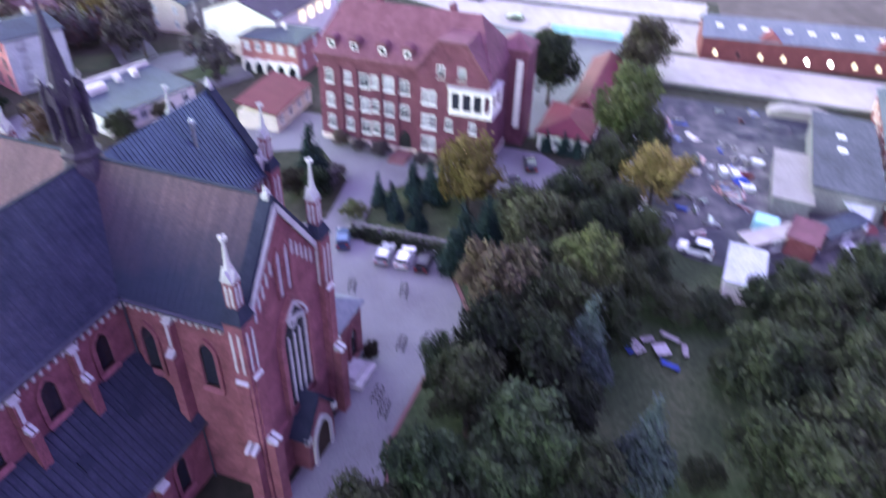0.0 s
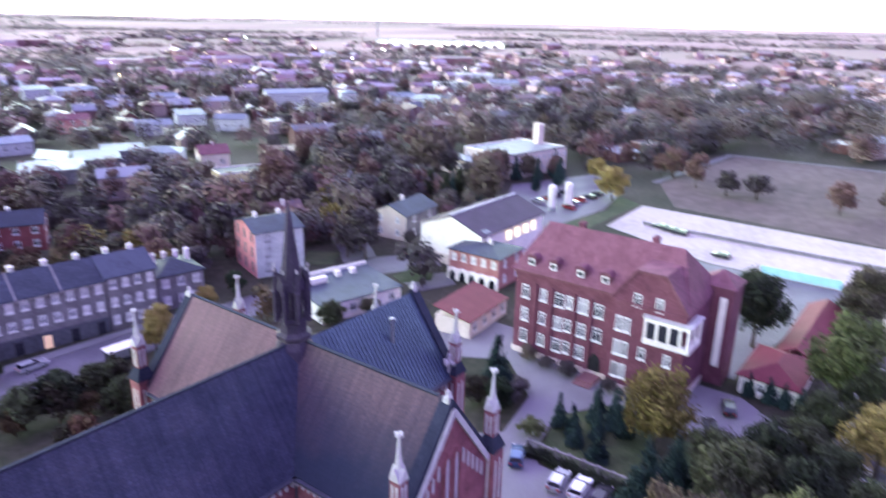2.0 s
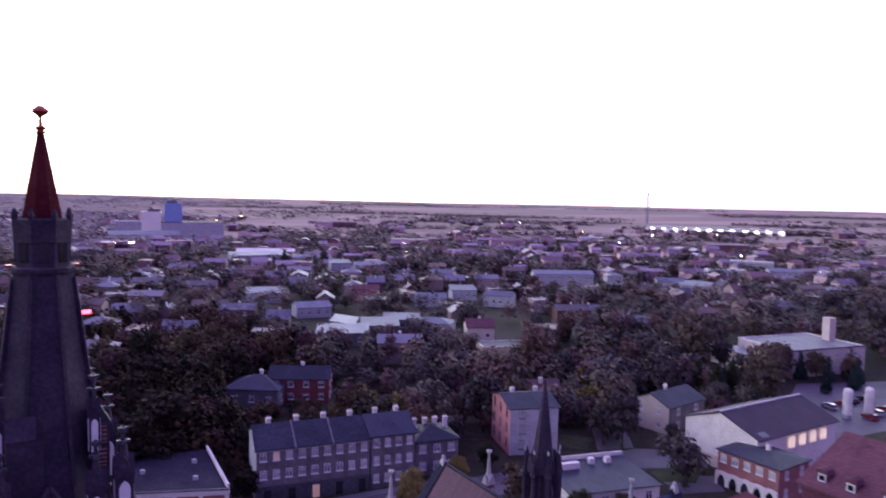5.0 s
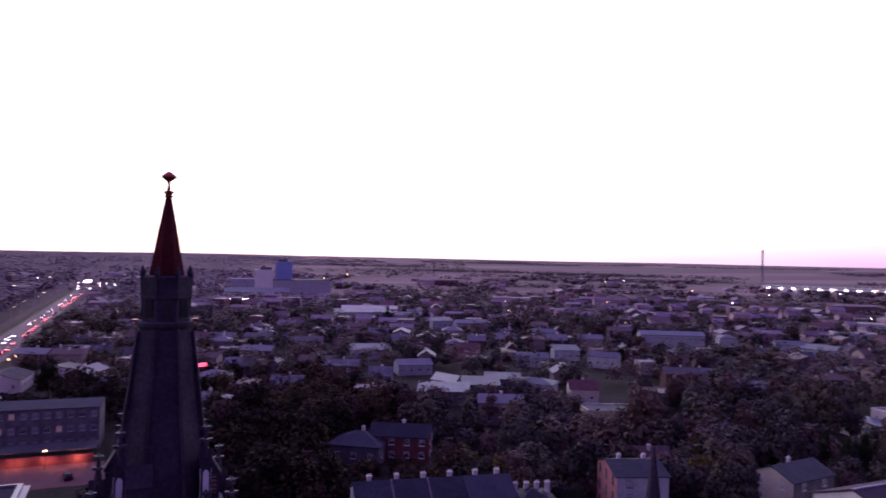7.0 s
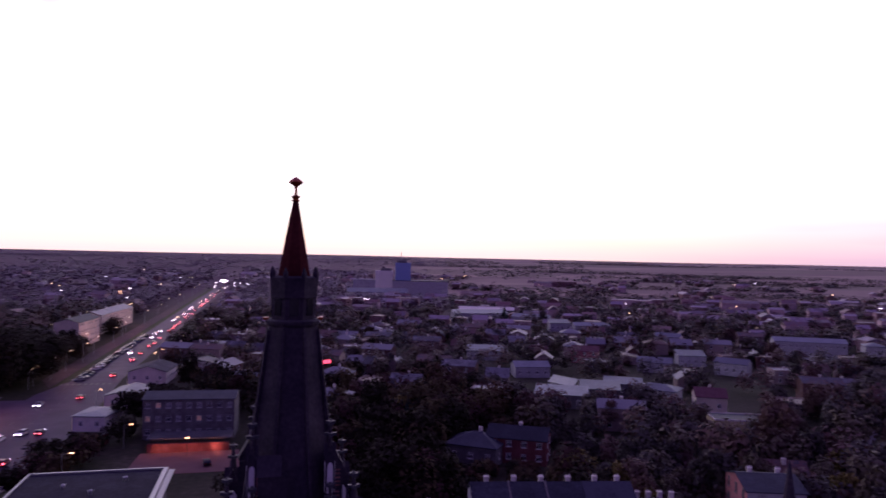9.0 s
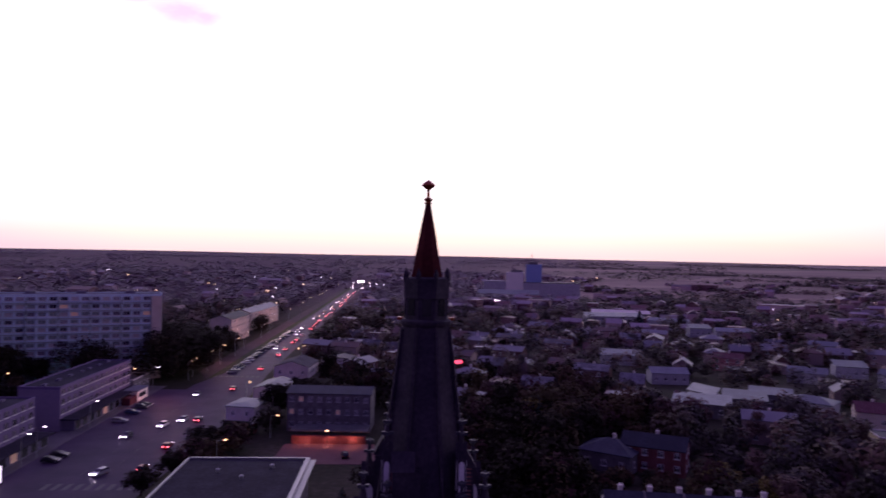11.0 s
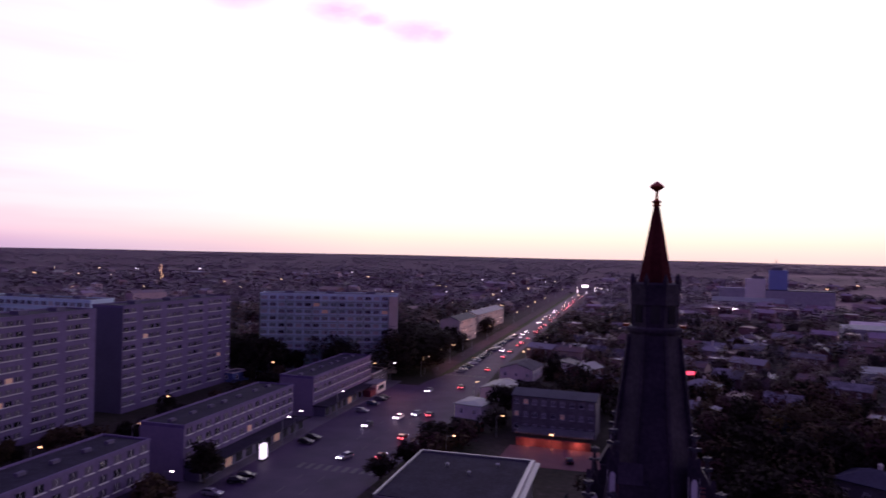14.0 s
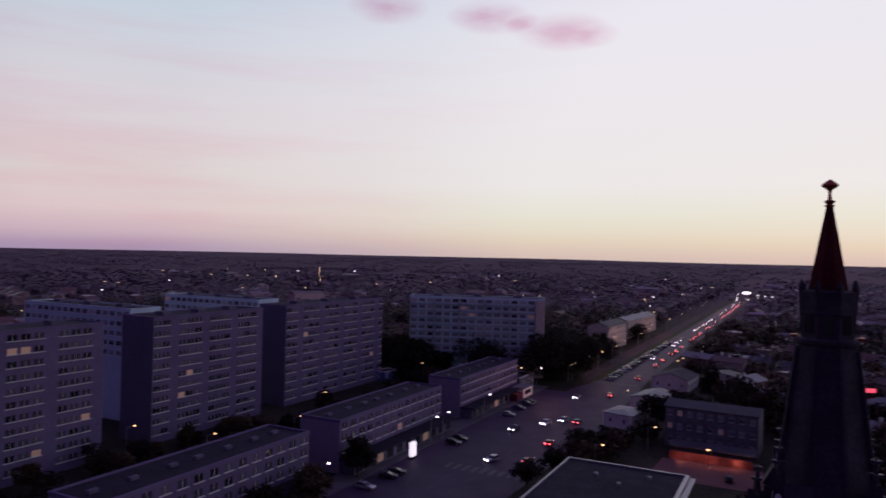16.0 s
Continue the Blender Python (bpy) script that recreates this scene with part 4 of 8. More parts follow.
gothic_window(CX1 - TX, 0, 8, 90, 2.4, 9, mullions=2, stone=True)


def corner(x, y, along, out, z_top, h):
    """A gable corner: two buttresses at right angles and a pinnacle over a lead cap."""
    buttress(x, y, along, 15.6, 1.6, 0.95, 0, 8.6)
    buttress(x, y, out, 15.2, 1.6, 0.95, 0, 8.2)
    part("corner_pier", Shape().box(x - 0.75, y - 0.75, 0, x + 0.75, y + 0.75, z_top), BRICK, church)
    for a in range(4):
        for k in (-0.31, 0.31):
            o = part("pier_slit", niche_mesh(0.92, 13.0), None, church)
            o.matrix_basis = Matrix.Translation((x, y, z_top - 4.6)) @ Matrix.Rotation(a * math.pi / 2, 4, "Z") @ Matrix.Translation((k, -0.75, 0))
    part("pier_roof", Shape().lathe(x, y, [(1.2, z_top), (1.15, z_top + 0.2), (0.6, z_top + 1.2)], 4, math.pi / 4), LEAD, church)
    pinnacle(x, y, z_top + 1.0, h, 0.85)


for sx in (-1, 1):
    corner(sx * (HT + 0.35), TY0 - NY + 0.2, 0, 90 * sx, 20.0, 5.9)
    corner(sx * (HT + 0.35), TY1 - NY - 0.2, 180, 90 * sx, 20.0, 5.9)
for sy in (-1, 1):
    corner(CX1 - TX - 0.3, sy * (HN + 0.35), 90, 0 if sy < 0 else 180, 19.2, 5.6)
# gable apex blocks
for x, y in ((0, TY0 - NY + 0.45), (0, TY1 - NY - 0.45), (CX1 - TX - 0.45, 0)):
    part("gable_finial", Shape().lathe(x, y, [(0.42, RIDGE - 0.2), (0.36, RIDGE + 0.45), (0.2, RIDGE + 0.6), (0.2, RIDGE + 0.85), (0.06, RIDGE + 1.0)], 4, math.pi / 4), STONE, church, "pale stone gable block")
# two stone crosses on the choir's eaves corner
for x, y in ((6.4, -HN - 0.5), (14.2, -HN - 0.2)):
    part("cross", Shape().box(x - 0.14, y - 0.14, EAVE - 0.4, x + 0.14, y + 0.14, EAVE + 1.9).box(x - 0.6, y - 0.13, EAVE + 0.9, x + 0.6, y + 0.13, EAVE + 1.2).box(x - 0.13, y - 0.6, EAVE + 0.9, x + 0.13, y + 0.6, EAVE + 1.2), STONE, church, "white stone cross")

# transept fronts: great traceried window, blind lancets in the gable, portal
for yy, turn in ((TY0 - NY, 0), (TY1 - NY, 180)):
    sg = -1 if turn == 0 else 1
    recess = part("window_arch", Shape().band(lancet(4.6, 11.2, 7), lancet(3.6, 10.4, 7), (0, 0, 0), (1, 0, 0), (0, 0, 1), (0, -0.45, 0)), BRICK, church)
    recess.matrix_basis = pose(0.2, yy, 6.6, 0, 0, turn)
    gothic_window(0.2, yy, 6.9, turn, 3.2, 9.8, mullions=3, stone=True)
    part("tracery_ring", Shape().band([(0.55 * math.cos(a), 7.5 + 0.55 * math.sin(a)) for a in [k * math.pi / 6 for k in range(12)]], [(0.38 * math.cos(a), 7.5 + 0.38 * math.sin(a)) for a in [k * math.pi / 6 for k in range(12)]], (0, 0, 0), (1, 0, 0), (0, 0, 1), (0, -0.2, 0)), STONE, church).matrix_basis = pose(0.2, yy + sg * 0.05, 7.6, 0, 0, turn)
    hood = [p for p in lancet(4.0, 10.75, 7)[1:]]
    hood_in = [p for p in lancet(3.66, 10.45, 7)[1:]]
    part("hood_mould", Shape().band(hood[3:-4], hood_in[3:-4], (0, 0, 0), (1, 0, 0), (0, 0, 1), (0, -0.55, 0)), STONE, church, "white stone hood mould").matrix_basis = pose(0.2, yy, 6.6, 0, 0, turn)
    for dx, hh in ((-0.55, 4.2), (0.55, 4.2)):
        w = part("blind_lancet", Shape().extrude(lancet(0.55, hh), (0, 0, 0), (1, 0, 0), (0, 0, 1), (0, -0.06, 0)), STONE, church, "pale blind lancet")
        w.matrix_basis = pose(dx, yy, 18.2, 0, 0, turn)
        r = part("lancet_surround", Shape().band(lancet(0.95, hh + 0.3), lancet(0.56, hh), (0, 0, 0), (1, 0, 0), (0, 0, 1), (0, -0.2, 0)), BRICK, church)
        r.matrix_basis = pose(dx, yy, 18.2, 0, 0, turn)
    for k in (-1, 1):
        for i in range(5):
            z0 = 20.9 - i * 0.62
            w = part("stepped_niche", Shape().extrude(lancet(0.26, 1.25), (0, 0, 0), (1, 0, 0), (0, 0, 1), (0, -0.06, 0)), STONE, church)
            w.matrix_basis = pose(k * (1.5 + i * 0.62), yy, z0, 0, 0, turn)
    s = Shape().extrude([(-2.2, 0), (2.2, 0), (2.2, 4.2), (0, 7.2), (-2.2, 4.2)], (0, 0, 0), (1, 0, 0), (0, 0, 1), (0, -1.6, 0))
    porch = part("porch", s, BRICK, church)
    porch.matrix_basis = pose(0.2, yy, 0, 0, 0, turn)
    part("porch_roof", Shape().beam((-2.55, -0.85, 3.95), (0, -0.85, 7.45), 1.95, 0.25).beam((2.55, -0.85, 3.95), (0, -0.85, 7.45), 1.95, 0.25), LEAD, porch)
    part("portal_arch", Shape().band(lancet(3.2, 4.9), lancet(2.3, 4.2), (0, -1.6, 0), (1, 0, 0), (0, 0, 1), (0, -0.25, 0)), STONE, porch, "white stone portal arch")
    part("portal_door", Shape().extrude(lancet(2.3, 4.2), (0, -1.6, 0), (1, 0, 0), (0, 0, 1), (0, -0.08, 0)), material("dark_oak", [(0.03, 0.02, 0.015), (0.06, 0.04, 0.03)], 2.0, 0.7), porch, "dark timber church door")
    part("portal_cap", Shape().box(-2.5, -1.9, 3.6, -1.95, -1.4, 4.3).box(1.95, -1.9, 3.6, 2.5, -1.4, 4.3), STONE, porch)
    # string course
    part("string_course", Shape().beam((-HT, yy + sg * 0.12, 6.1), (-2.3, yy + sg * 0.12, 6.1), 0.3, 0.3).beam((2.6, yy + sg * 0.12, 6.1), (HT, yy + sg * 0.12, 6.1), 0.3, 0.3), BRICK, church)

# aisles: lean-to roofs against the clerestory
AW = 4.6
for sgn in (-1, 1):
    y0, y1 = sgn * HN, sgn * (HN + AW)
    part("aisle_wall", Shape().box(5.5 - TX, min(y0, y1), 0, -HT, max(y0, y1), 7.0), BRICK, church)
    part("aisle_roof", Shape().solid([(5.5 - TX, y0, 12.9), (-HT, y0, 12.9), (-HT, y1 + sgn * 0.5, 6.75), (5.5 - TX, y1 + sgn * 0.5, 6.75), (5.5 - TX, y0, 13.15), (-HT, y0, 13.15), (-HT, y1 + sgn * 0.5, 7.0), (5.5 - TX, y1 + sgn * 0.5, 7.0)],
                                    [(0, 1, 2, 3), (4, 7, 6, 5), (0, 4, 5, 1), (1, 5, 6, 2), (2, 6, 7, 3), (3, 7, 4, 0)]), SLATE, church, "lean-to slate aisle roof")
    if sgn < 0:
        for i in range(40):
            x = 6.0 - TX + i * 0.585
            part("aisle_seam", Shape().beam((x, y0, 13.18), (x, y1 + sgn * 0.5, 7.03), 0.07, 0.1), LEAD, church)
    part("aisle_gutter", Shape().beam((5.5 - TX, y1 + sgn * 0.6, 6.7), (-HT, y1 + sgn * 0.6, 6.7), 0.26, 0.2), GUTTER, church)
    for i in range(4):
        x = 26.6 - i * 5.0 - TX
        gothic_window(x, y1, 2.0, 0 if sgn < 0 else 180, 1.2, 3.9)
        buttress(x - 2.5, y1, 0 if sgn < 0 else 180, 6.3, 1.4, 0.9, 0, 3.6)
        if sgn < 0:
            k = Matrix.Translation((x - 0.4, y0 - 2.0, 10.45)) @ Matrix.Rotation(math.atan2(6.15, 5.1), 4, "X")
            d = part("roof_hatch", Shape().box(-0.45, -0.5, 0, 0.45, 0.5, 0.35), LEAD, church, "lead-covered roof hatch")
            d.matrix_basis = k
# rain pipes
for x, y in ((-HT - 0.25, -HN - AW - 0.3), (-HT - 0.2, -HN - 0.25)):
    part("rain_pipe", Shape().lathe(x, y, [(0.08, 0), (0.08, 6.8 if y < -HN - 1 else EAVE - 0.8)], 8), GUTTER, church)
# stair lobby beside the south transept and its little roof
s = Shape().box(HT, TY0 - NY + 0.9, 0, HT + 8.4, TY0 - NY + 6.2, 6.4)
part("lobby_wall", s, BRICK, church)
part("lobby_roof", Shape().hip_roof(HT, TY0 - NY + 0.9, HT + 8.4, TY0 - NY + 6.2, 6.4, 8.4, 0.35, 0.2), BLUE_ROOF, church, "blue-grey sheet roof of the lobby")
for x in (HT + 3.2, HT + 6.2):
    gothic_window(x, TY0 - NY + 0.9, 1.2, 0, 1.3, 3.6)
part("lobby_steps", Shape().box(HT + 2.8, TY0 - NY - 1.6, 0, HT + 6.4, TY0 - NY + 0.9, 0.6).box(HT + 3.2, TY0 - NY - 0.8, 0.6, HT + 6.0, TY0 - NY + 0.9, 1.0), STONE, church, "pale stone steps")
part("vent_pipe", Shape().lathe(9.3, -2.0, [(0.16, 22), (0.16, 25.6), (0.3, 25.65), (0.3, 25.85), (0.1, 26.0)], 8), STEEL, church, "pale zinc vent pipe on the choir roof")
# far side sacristy below the choir
part("sacristy_wall", Shape().box(HT + 0.5, HN, 0, CX1 - TX - 1, HN + 6, 5.5), BRICK, church)
part("sacristy_roof", Shape().gable_roof(HT + 0.5, HN, CX1 - TX - 1, HN + 6, 5.5, 7.6, "x", 0.3, 0.2), SLATE, church)

# crossing turret (fleche): dark, open lantern under a needle spire
fl = part("fleche_base", Shape().lathe(0, 0, [(1.75, RIDGE - 2.2), (1.6, RIDGE - 0.4), (1.25, RIDGE + 0.3), (1.5, RIDGE + 0.55), (1.5, RIDGE + 0.8), (1.15, RIDGE + 1.0), (1.15, RIDGE + 1.9), (1.35, RIDGE + 2.05), (1.3, RIDGE + 2.3)], 8, math.pi / 8), SPIRE, church, "dark copper base of the ridge turret")
fl.location = (-0.33, 0.29, 0.1)
for i in range(8):
    a = math.pi / 8 + i * math.pi / 4
    c, d = math.cos(a), math.sin(a)
    part("lantern_post", Shape().beam((1.22 * c, 1.22 * d, RIDGE + 2.2), (1.1 * c, 1.1 * d, RIDGE + 5.0), 0.34, 0.34), SPIRE, fl)
    part("lantern_pinnacle", Shape().lathe(1.4 * c, 1.4 * d, [(0.2, RIDGE + 2.0), (0.18, RIDGE + 4.5), (0.3, RIDGE + 4.6), (0.2, RIDGE + 4.8), (0.03, RIDGE + 6.4)], 6), SPIRE, fl)
    part("pinnacle_bud", Shape().lathe(1.4 * c, 1.4 * d, [(0.03, RIDGE + 6.25), (0.11, RIDGE + 6.4), (0.03, RIDGE + 6.65)], 5), STONE, fl, "pale turret ornament")
    part("crocket", Shape().lathe(1.42 * c, 1.42 * d, [(0.05, RIDGE + 1.95), (0.17, RIDGE + 2.1), (0.14, RIDGE + 2.3), (0.05, RIDGE + 2.6)], 5), STONE, fl, "pale turret ornament")
    b = a + math.pi / 8
    part("gablet", Shape().extrude([(-0.5, 0), (0.5, 0), (0, 1.5)], (1.12 * math.cos(b), 1.05 * math.sin(b), RIDGE + 4.7), (-math.sin(b), math.cos(b), 0), (0, 0, 1), (0.15 * math.cos(b), 0.15 * math.sin(b), 0)), SPIRE, fl)
part("lantern_core", Shape().lathe(0, 0, [(0.75, RIDGE + 2.2), (0.75, RIDGE + 5.0)], 8), SPIRE, fl)
part("needle_spire", Shape().lathe(0, 0, [(1.15, RIDGE + 4.9), (0.92, RIDGE + 5.5), (0.52, RIDGE + 8.4), (0.07, RIDGE + 11.8)], 8, math.pi / 8), SPIRE, fl, "dark needle spire")

# west tower: brick shaft, belfry pinnacles, octagonal spire with a crown
tower = part("tower", Shape().box(-4.1, -4.1, 0, 4.1, 4.1, 34.5), BRICK, church, "tall brick tower")
tower.location = (TOWER[0] - TX, TOWER[1] - NY, 0)
for sx in (-1, 1):
    for sy in (-1, 1):
        part("tower_buttress", Shape().box(sx * 4.1 - 0.9, sy * 4.1 - 0.9, 0, sx * 4.1 + 0.9, sy * 4.1 + 0.9, 33.0), BRICK, tower)
for a in range(4):
    r = Matrix.Rotation(a * math.pi / 2, 4, "Z")
    o = part("belfry_window", Shape().band(lancet(2.4, 7.6), lancet(1.7, 7.0), (0, -4.1, 23), (1, 0, 0), (0, 0, 1), (0, -0.3, 0)), STONE, tower)
    o.matrix_basis = r
    o = part("belfry_louvre", Shape().extrude(lancet(1.7, 7.0), (0, -4.1, 23), (1, 0, 0), (0, 0, 1), (0, -0.05, 0)), SPIRE, tower)
    o.matrix_basis = r
    o = part("tower_gablet", Shape().extrude([(-2.2, 0), (2.2, 0), (0, 3.0)], (0, -3.9, 34.5), (1, 0, 0), (0, 0, 1), (0, 0.7, 0)), BRICK, tower)
    o.matrix_basis = r
    o = part("gablet_coping", Shape().beam((-2.35, -3.6, 34.4), (0, -3.6, 37.75), 0.75, 0.2).beam((2.35, -3.6, 34.4), (0, -3.6, 37.75), 0.75, 0.2), SPIRE, tower)
    o.matrix_basis = r
part("tower_cornice", Shape().box(-4.5, -4.5, 34.0, 4.5, 4.5, 34.5), SPIRE, tower)
for a in range(4):
    # dormers at the spire's foot: two tiers of banded louvres under a pale niche
    dormer = part("spire_dormer", Shape().box(-0.45, -0.75, 35.4, 0.45, 0.8, 40.1).extrude([(-0.55, 0), (0.55, 0), (0, 1.0)], (0, -0.8, 40.1), (1, 0, 0), (0, 0, 1), (0, 1.3, 0)), SPIRE, tower)
    dormer.matrix_basis = Matrix.Rotation(a * math.pi / 2, 4, "Z") @ Matrix.Translation((2.35, -1.0, 0))
    part("dormer_niche", Shape().extrude(lancet(0.42, 1.5), (-0.25, -1.0, 40.2), (1, 0, 0), (0, 0, 1), (0, -0.1, 0)), STONE, dormer, "pale stone niche")
    for z in (37.9, 39.1):
        part("louvre", Shape().box(-0.3, -0.8, z, 0.3, -0.753, z + 0.9), BRICK_PALE, dormer, "pink brick louvre field")
        for k in range(4):
            part("slat", Shape().box(-0.32, -0.9, z + 0.1 + k * 0.22, 0.32, -0.803, z + 0.18 + k * 0.22), SPIRE, dormer)
spire = part("spire", Shape().lathe(0, 0, [(3.6, 34.5), (2.75, 37.4), (1.95, 43.0), (1.47, 47.4), (1.42, 48.0)], 8, math.pi / 8), SPIRE, tower, "dark octagonal copper spire")
for i in range(8):
    a = math.pi / 8 + i * math.pi / 4
    c, d = math.cos(a), math.sin(a)
    part("spire_rib", Shape().beam((2.8 * c, 2.8 * d, 37.4), (1.48 * c, 1.48 * d, 47.6), 0.16, 0.16), SPIRE, spire)
part("ring_walk", Shape().lathe(0, 0, [(1.40, 47.75), (1.50, 47.92), (1.52, 48.08), (1.36, 48.16)], 16), SPIRE, spire)
for a in (0, math.pi):
    part("ring_tip", Shape().box(1.5 * math.cos(a) - 0.16, -0.16, 48.09, 1.5 * math.cos(a) + 0.16, 0.16, 48.24), FINIAL, spire, "coppery ring ornament")
part("crown", Shape().lathe(0, 0, [(1.28, 48.0), (1.30, 49.3), (1.38, 49.4), (1.38, 49.6), (1.43, 50.5), (1.15, 50.6)], 8, math.pi / 8), SPIRE, spire, "dark octagonal crown of the spire")
for i in range(8):
    a = math.pi / 8 + i * math.pi / 4
    c, d = math.cos(a), math.sin(a)
    part("crown_tip", Shape().lathe(1.3 * c, 1.3 * d, [(0.16, 50.4), (0.16, 50.75), (0.02, 51.1)], 5), SPIRE, spire)
    b = a + math.pi / 8
    o = part("crown_opening", Shape().extrude(lancet(0.5, 1.7), (0, -1.19, 48.4), (1, 0, 0), (0, 0, 1), (0, -0.06, 0)), GLASS, spire)
    o.matrix_basis = Matrix.Rotation(b + math.pi / 2, 4, "Z")
part("upper_spire", Shape().lathe(0, 0, [(1.0, 50.4), (0.88, 51.0), (0.5, 53.1), (0.16, 54.85)], 8, math.pi / 8), SPIRE_RED, spire, "copper cone of the spire, red glow painted in")
part("finial", Shape().lathe(0, 0, [(0.16, 54.8), (0.26, 54.86), (0.15, 54.95), (0.28, 55.1), (0.1, 55.2), (0.07, 55.55), (0.1, 55.66), (0.42, 55.9), (0.36, 56.0), (0.04, 56.22)], 10), FINIAL, spire, "gilt finial, red glow painted in")
# corner turrets at the spire's foot
for sx in (-1, 1):
    for sy in (-1, 1):
        pinnacle(TOWER[0] - TX + sx * 3.25, TOWER[1] - NY + sy * 3.3, 35.2, 6.6, 0.85, SPIRE)
        pinnacle(TOWER[0] - TX + sx * 2.0, TOWER[1] - NY + sy * 3.4, 34.7, 6.6, 0.75, SPIRE)
        pinnacle(TOWER[0] - TX + sx * 2.05, TOWER[1] - NY + sy * 2.2, 38.6, 5.4, 0.5, SPIRE)

# ---- buildings ----
rng = random.Random(7)
TAKEN = []          # plan rectangles that trees and houses of the town keep clear of


def take(x0, y0, x1, y1, pad=1.5):
    TAKEN.append((min(x0, x1) - pad, min(y0, y1) - pad, max(x0, x1) + pad, max(y0, y1) + pad))


for r_ in ((-97, 40, -50, 1500), (2, 18, 68, 60), (60, 5, 102, 70), (100, -5, 200, 80), (10, 96, 140, 110), (80, -60, 165, 5), (150, 68, 235, 120), (200, -130, 312, 74), (-48, 95, 40, 112), (-40, 150, -5, 185), (-150, 40, -96, 300)):
    take(*r_, pad=0)

# -- the red brick four-storey building --
school = thing("brick_building", 91.6, 37, 0, 0, "four-storey red brick building with a red tiled hipped roof", "building")
part("wall", Shape().box(0, -7.5, 0.9, 12.5, 16.5, 14.2).box(-1.3, -11.4, 0.9, 12.5, -0.5, 14.21), BRICK_SCHOOL, school)
part("plinth", Shape().box(-0.15, -0.4, 0, 12.6, 16.6, 0.95).box(-1.45, -11.5, 0, 12.6, -0.4, 0.94), PLASTER_CREAM, school, "cream plinth")
part("roof", Shape().hip_roof(0, -11, 12.5, 16.5, 14.2, 21.2, 0.6, 0.3, (4.0, 2.6)), RED_TILE, school, "red tiled hipped roof")
part("gable", Shape().extrude([(-5.45, 0), (5.45, 0), (5.45, 0.4), (1.95, 4.6), (-1.95, 4.6), (-5.45, 0.4)], (-1.3, -5.85, 14.2), (0, 1, 0), (0, 0, 1), (0.6, 0, 0)), BRICK_SCHOOL, school, "clipped brick gable")
part("gable_roof", Shape().solid([(-1.6, -0.4, 14.3), (-1.6, -3.9, 18.95), (-1.6, -7.8, 18.95), (-1.6, -11.3, 14.3), (7, -0.4, 14.3), (7, -3.9, 18.95), (7, -7.8, 18.95), (7, -11.3, 14.3),
                                  (-1.6, 0.0, 14.3), (-1.6, -3.7, 19.3), (-1.6, -8.0, 19.3), (-1.6, -11.7, 14.3), (7, 0.0, 14.3), (7, -3.7, 19.3), (7, -8.0, 19.3), (7, -11.7, 14.3)],
                                 [(0, 4, 5, 1), (1, 5, 6, 2), (2, 6, 7, 3), (8, 9, 13, 12), (9, 10, 14, 13), (10, 11, 15, 14), (0, 1, 9, 8), (1, 2, 10, 9), (2, 3, 11, 10), (0, 8, 12, 4), (3, 7, 15, 11), (4, 12, 13, 5), (5, 13, 14, 6), (6, 14, 15, 7)]), RED_TILE, school)
for i, yy in enumerate((14.0, 10.2, 5.6, 1.6)):
    d = part("dormer", Shape().box(0.3, yy - 0.7, 14.9, 2.6, yy + 0.7, 16.5), RED_TILE, school)
    part("dormer_roof", Shape().extrude([(-1.0, 0), (1.0, 0), (0.6, 0.5), (0, 0.65), (-0.6, 0.5)], (0.1, yy, 16.5), (0, 1, 0), (0, 0, 1), (2.9, 0, 0)), RED_TILE, d)
    w = part("dormer_window", Shape().box(0.22, yy - 0.55, 15.35, 0.297, yy + 0.55, 16.42), FRAME_WHITE, d)
    part("pane", Shape().box(0.19, yy - 0.36, 15.55, 0.217, yy + 0.36, 16.22), GLASS, w)
for yy in (14.6, 8.6, 4.6, 2.0):
    for k, z in enumerate((2.2, 5.9, 9.8)):
        if yy == 2.0 and k == 0:
            continue
        if yy == 4.6 and k == 2:
            window(school, -0.0, yy, z, -90, 1.7, 2.4, "cross", GLASS_PALE)
        else:
            window(school, -0.0, yy, z, -90, 1.3 if yy > 10 else 1.5, 2.2, "cross", GLASS_MID)
for yy in (6.9, 11.4):
    for k, z in enumerate((2.4, 6.1, 10.0)):
        window(school, 0, yy, z, -90, 1.2, 2.0, "cross", GLASS_MID)
for yy in (-1.8, -3.0):
    for z in (2.0, 5.6, 9.4):
        window(school, -1.3, yy, z, -90, 1.05, 2.3, "pair", GLASS_MID)
for yy in (-4.2, -7.4):
    window(school, -1.3, yy, 13.8, -90, 1.15, 1.9, "cross", GLASS_MID)
for yy in (-5.6, -9.3):
    window(school, -1.3, yy, 5.9, -90, 1.1, 1.8, "cross", GLASS_MID)
window(school, -1.3, -8.8, 1.6, -90, 1.5, 1.7, "cross", LIT_DIM)
part("brick_band", Shape().box(-0.12, -0.4, 8.9, -0.01, 16.5, 9.15).box(-0.12, -0.4, 5.0, -0.01, 16.5, 5.25).box(-0.3, -0.4, 13.7, -0.01, 16.6, 14.18).box(-1.55, -11.5, 13.8, -1.31, -0.6, 14.15), BRICK_SCHOOL, school)
for yy in (12.7, 9.9, 5.9, 3.2):
    part("pilaster", Shape().box(-0.35, yy - 0.25, 0.9, -0.01, yy + 0.25, 12.6), BRICK_SCHOOL, school)
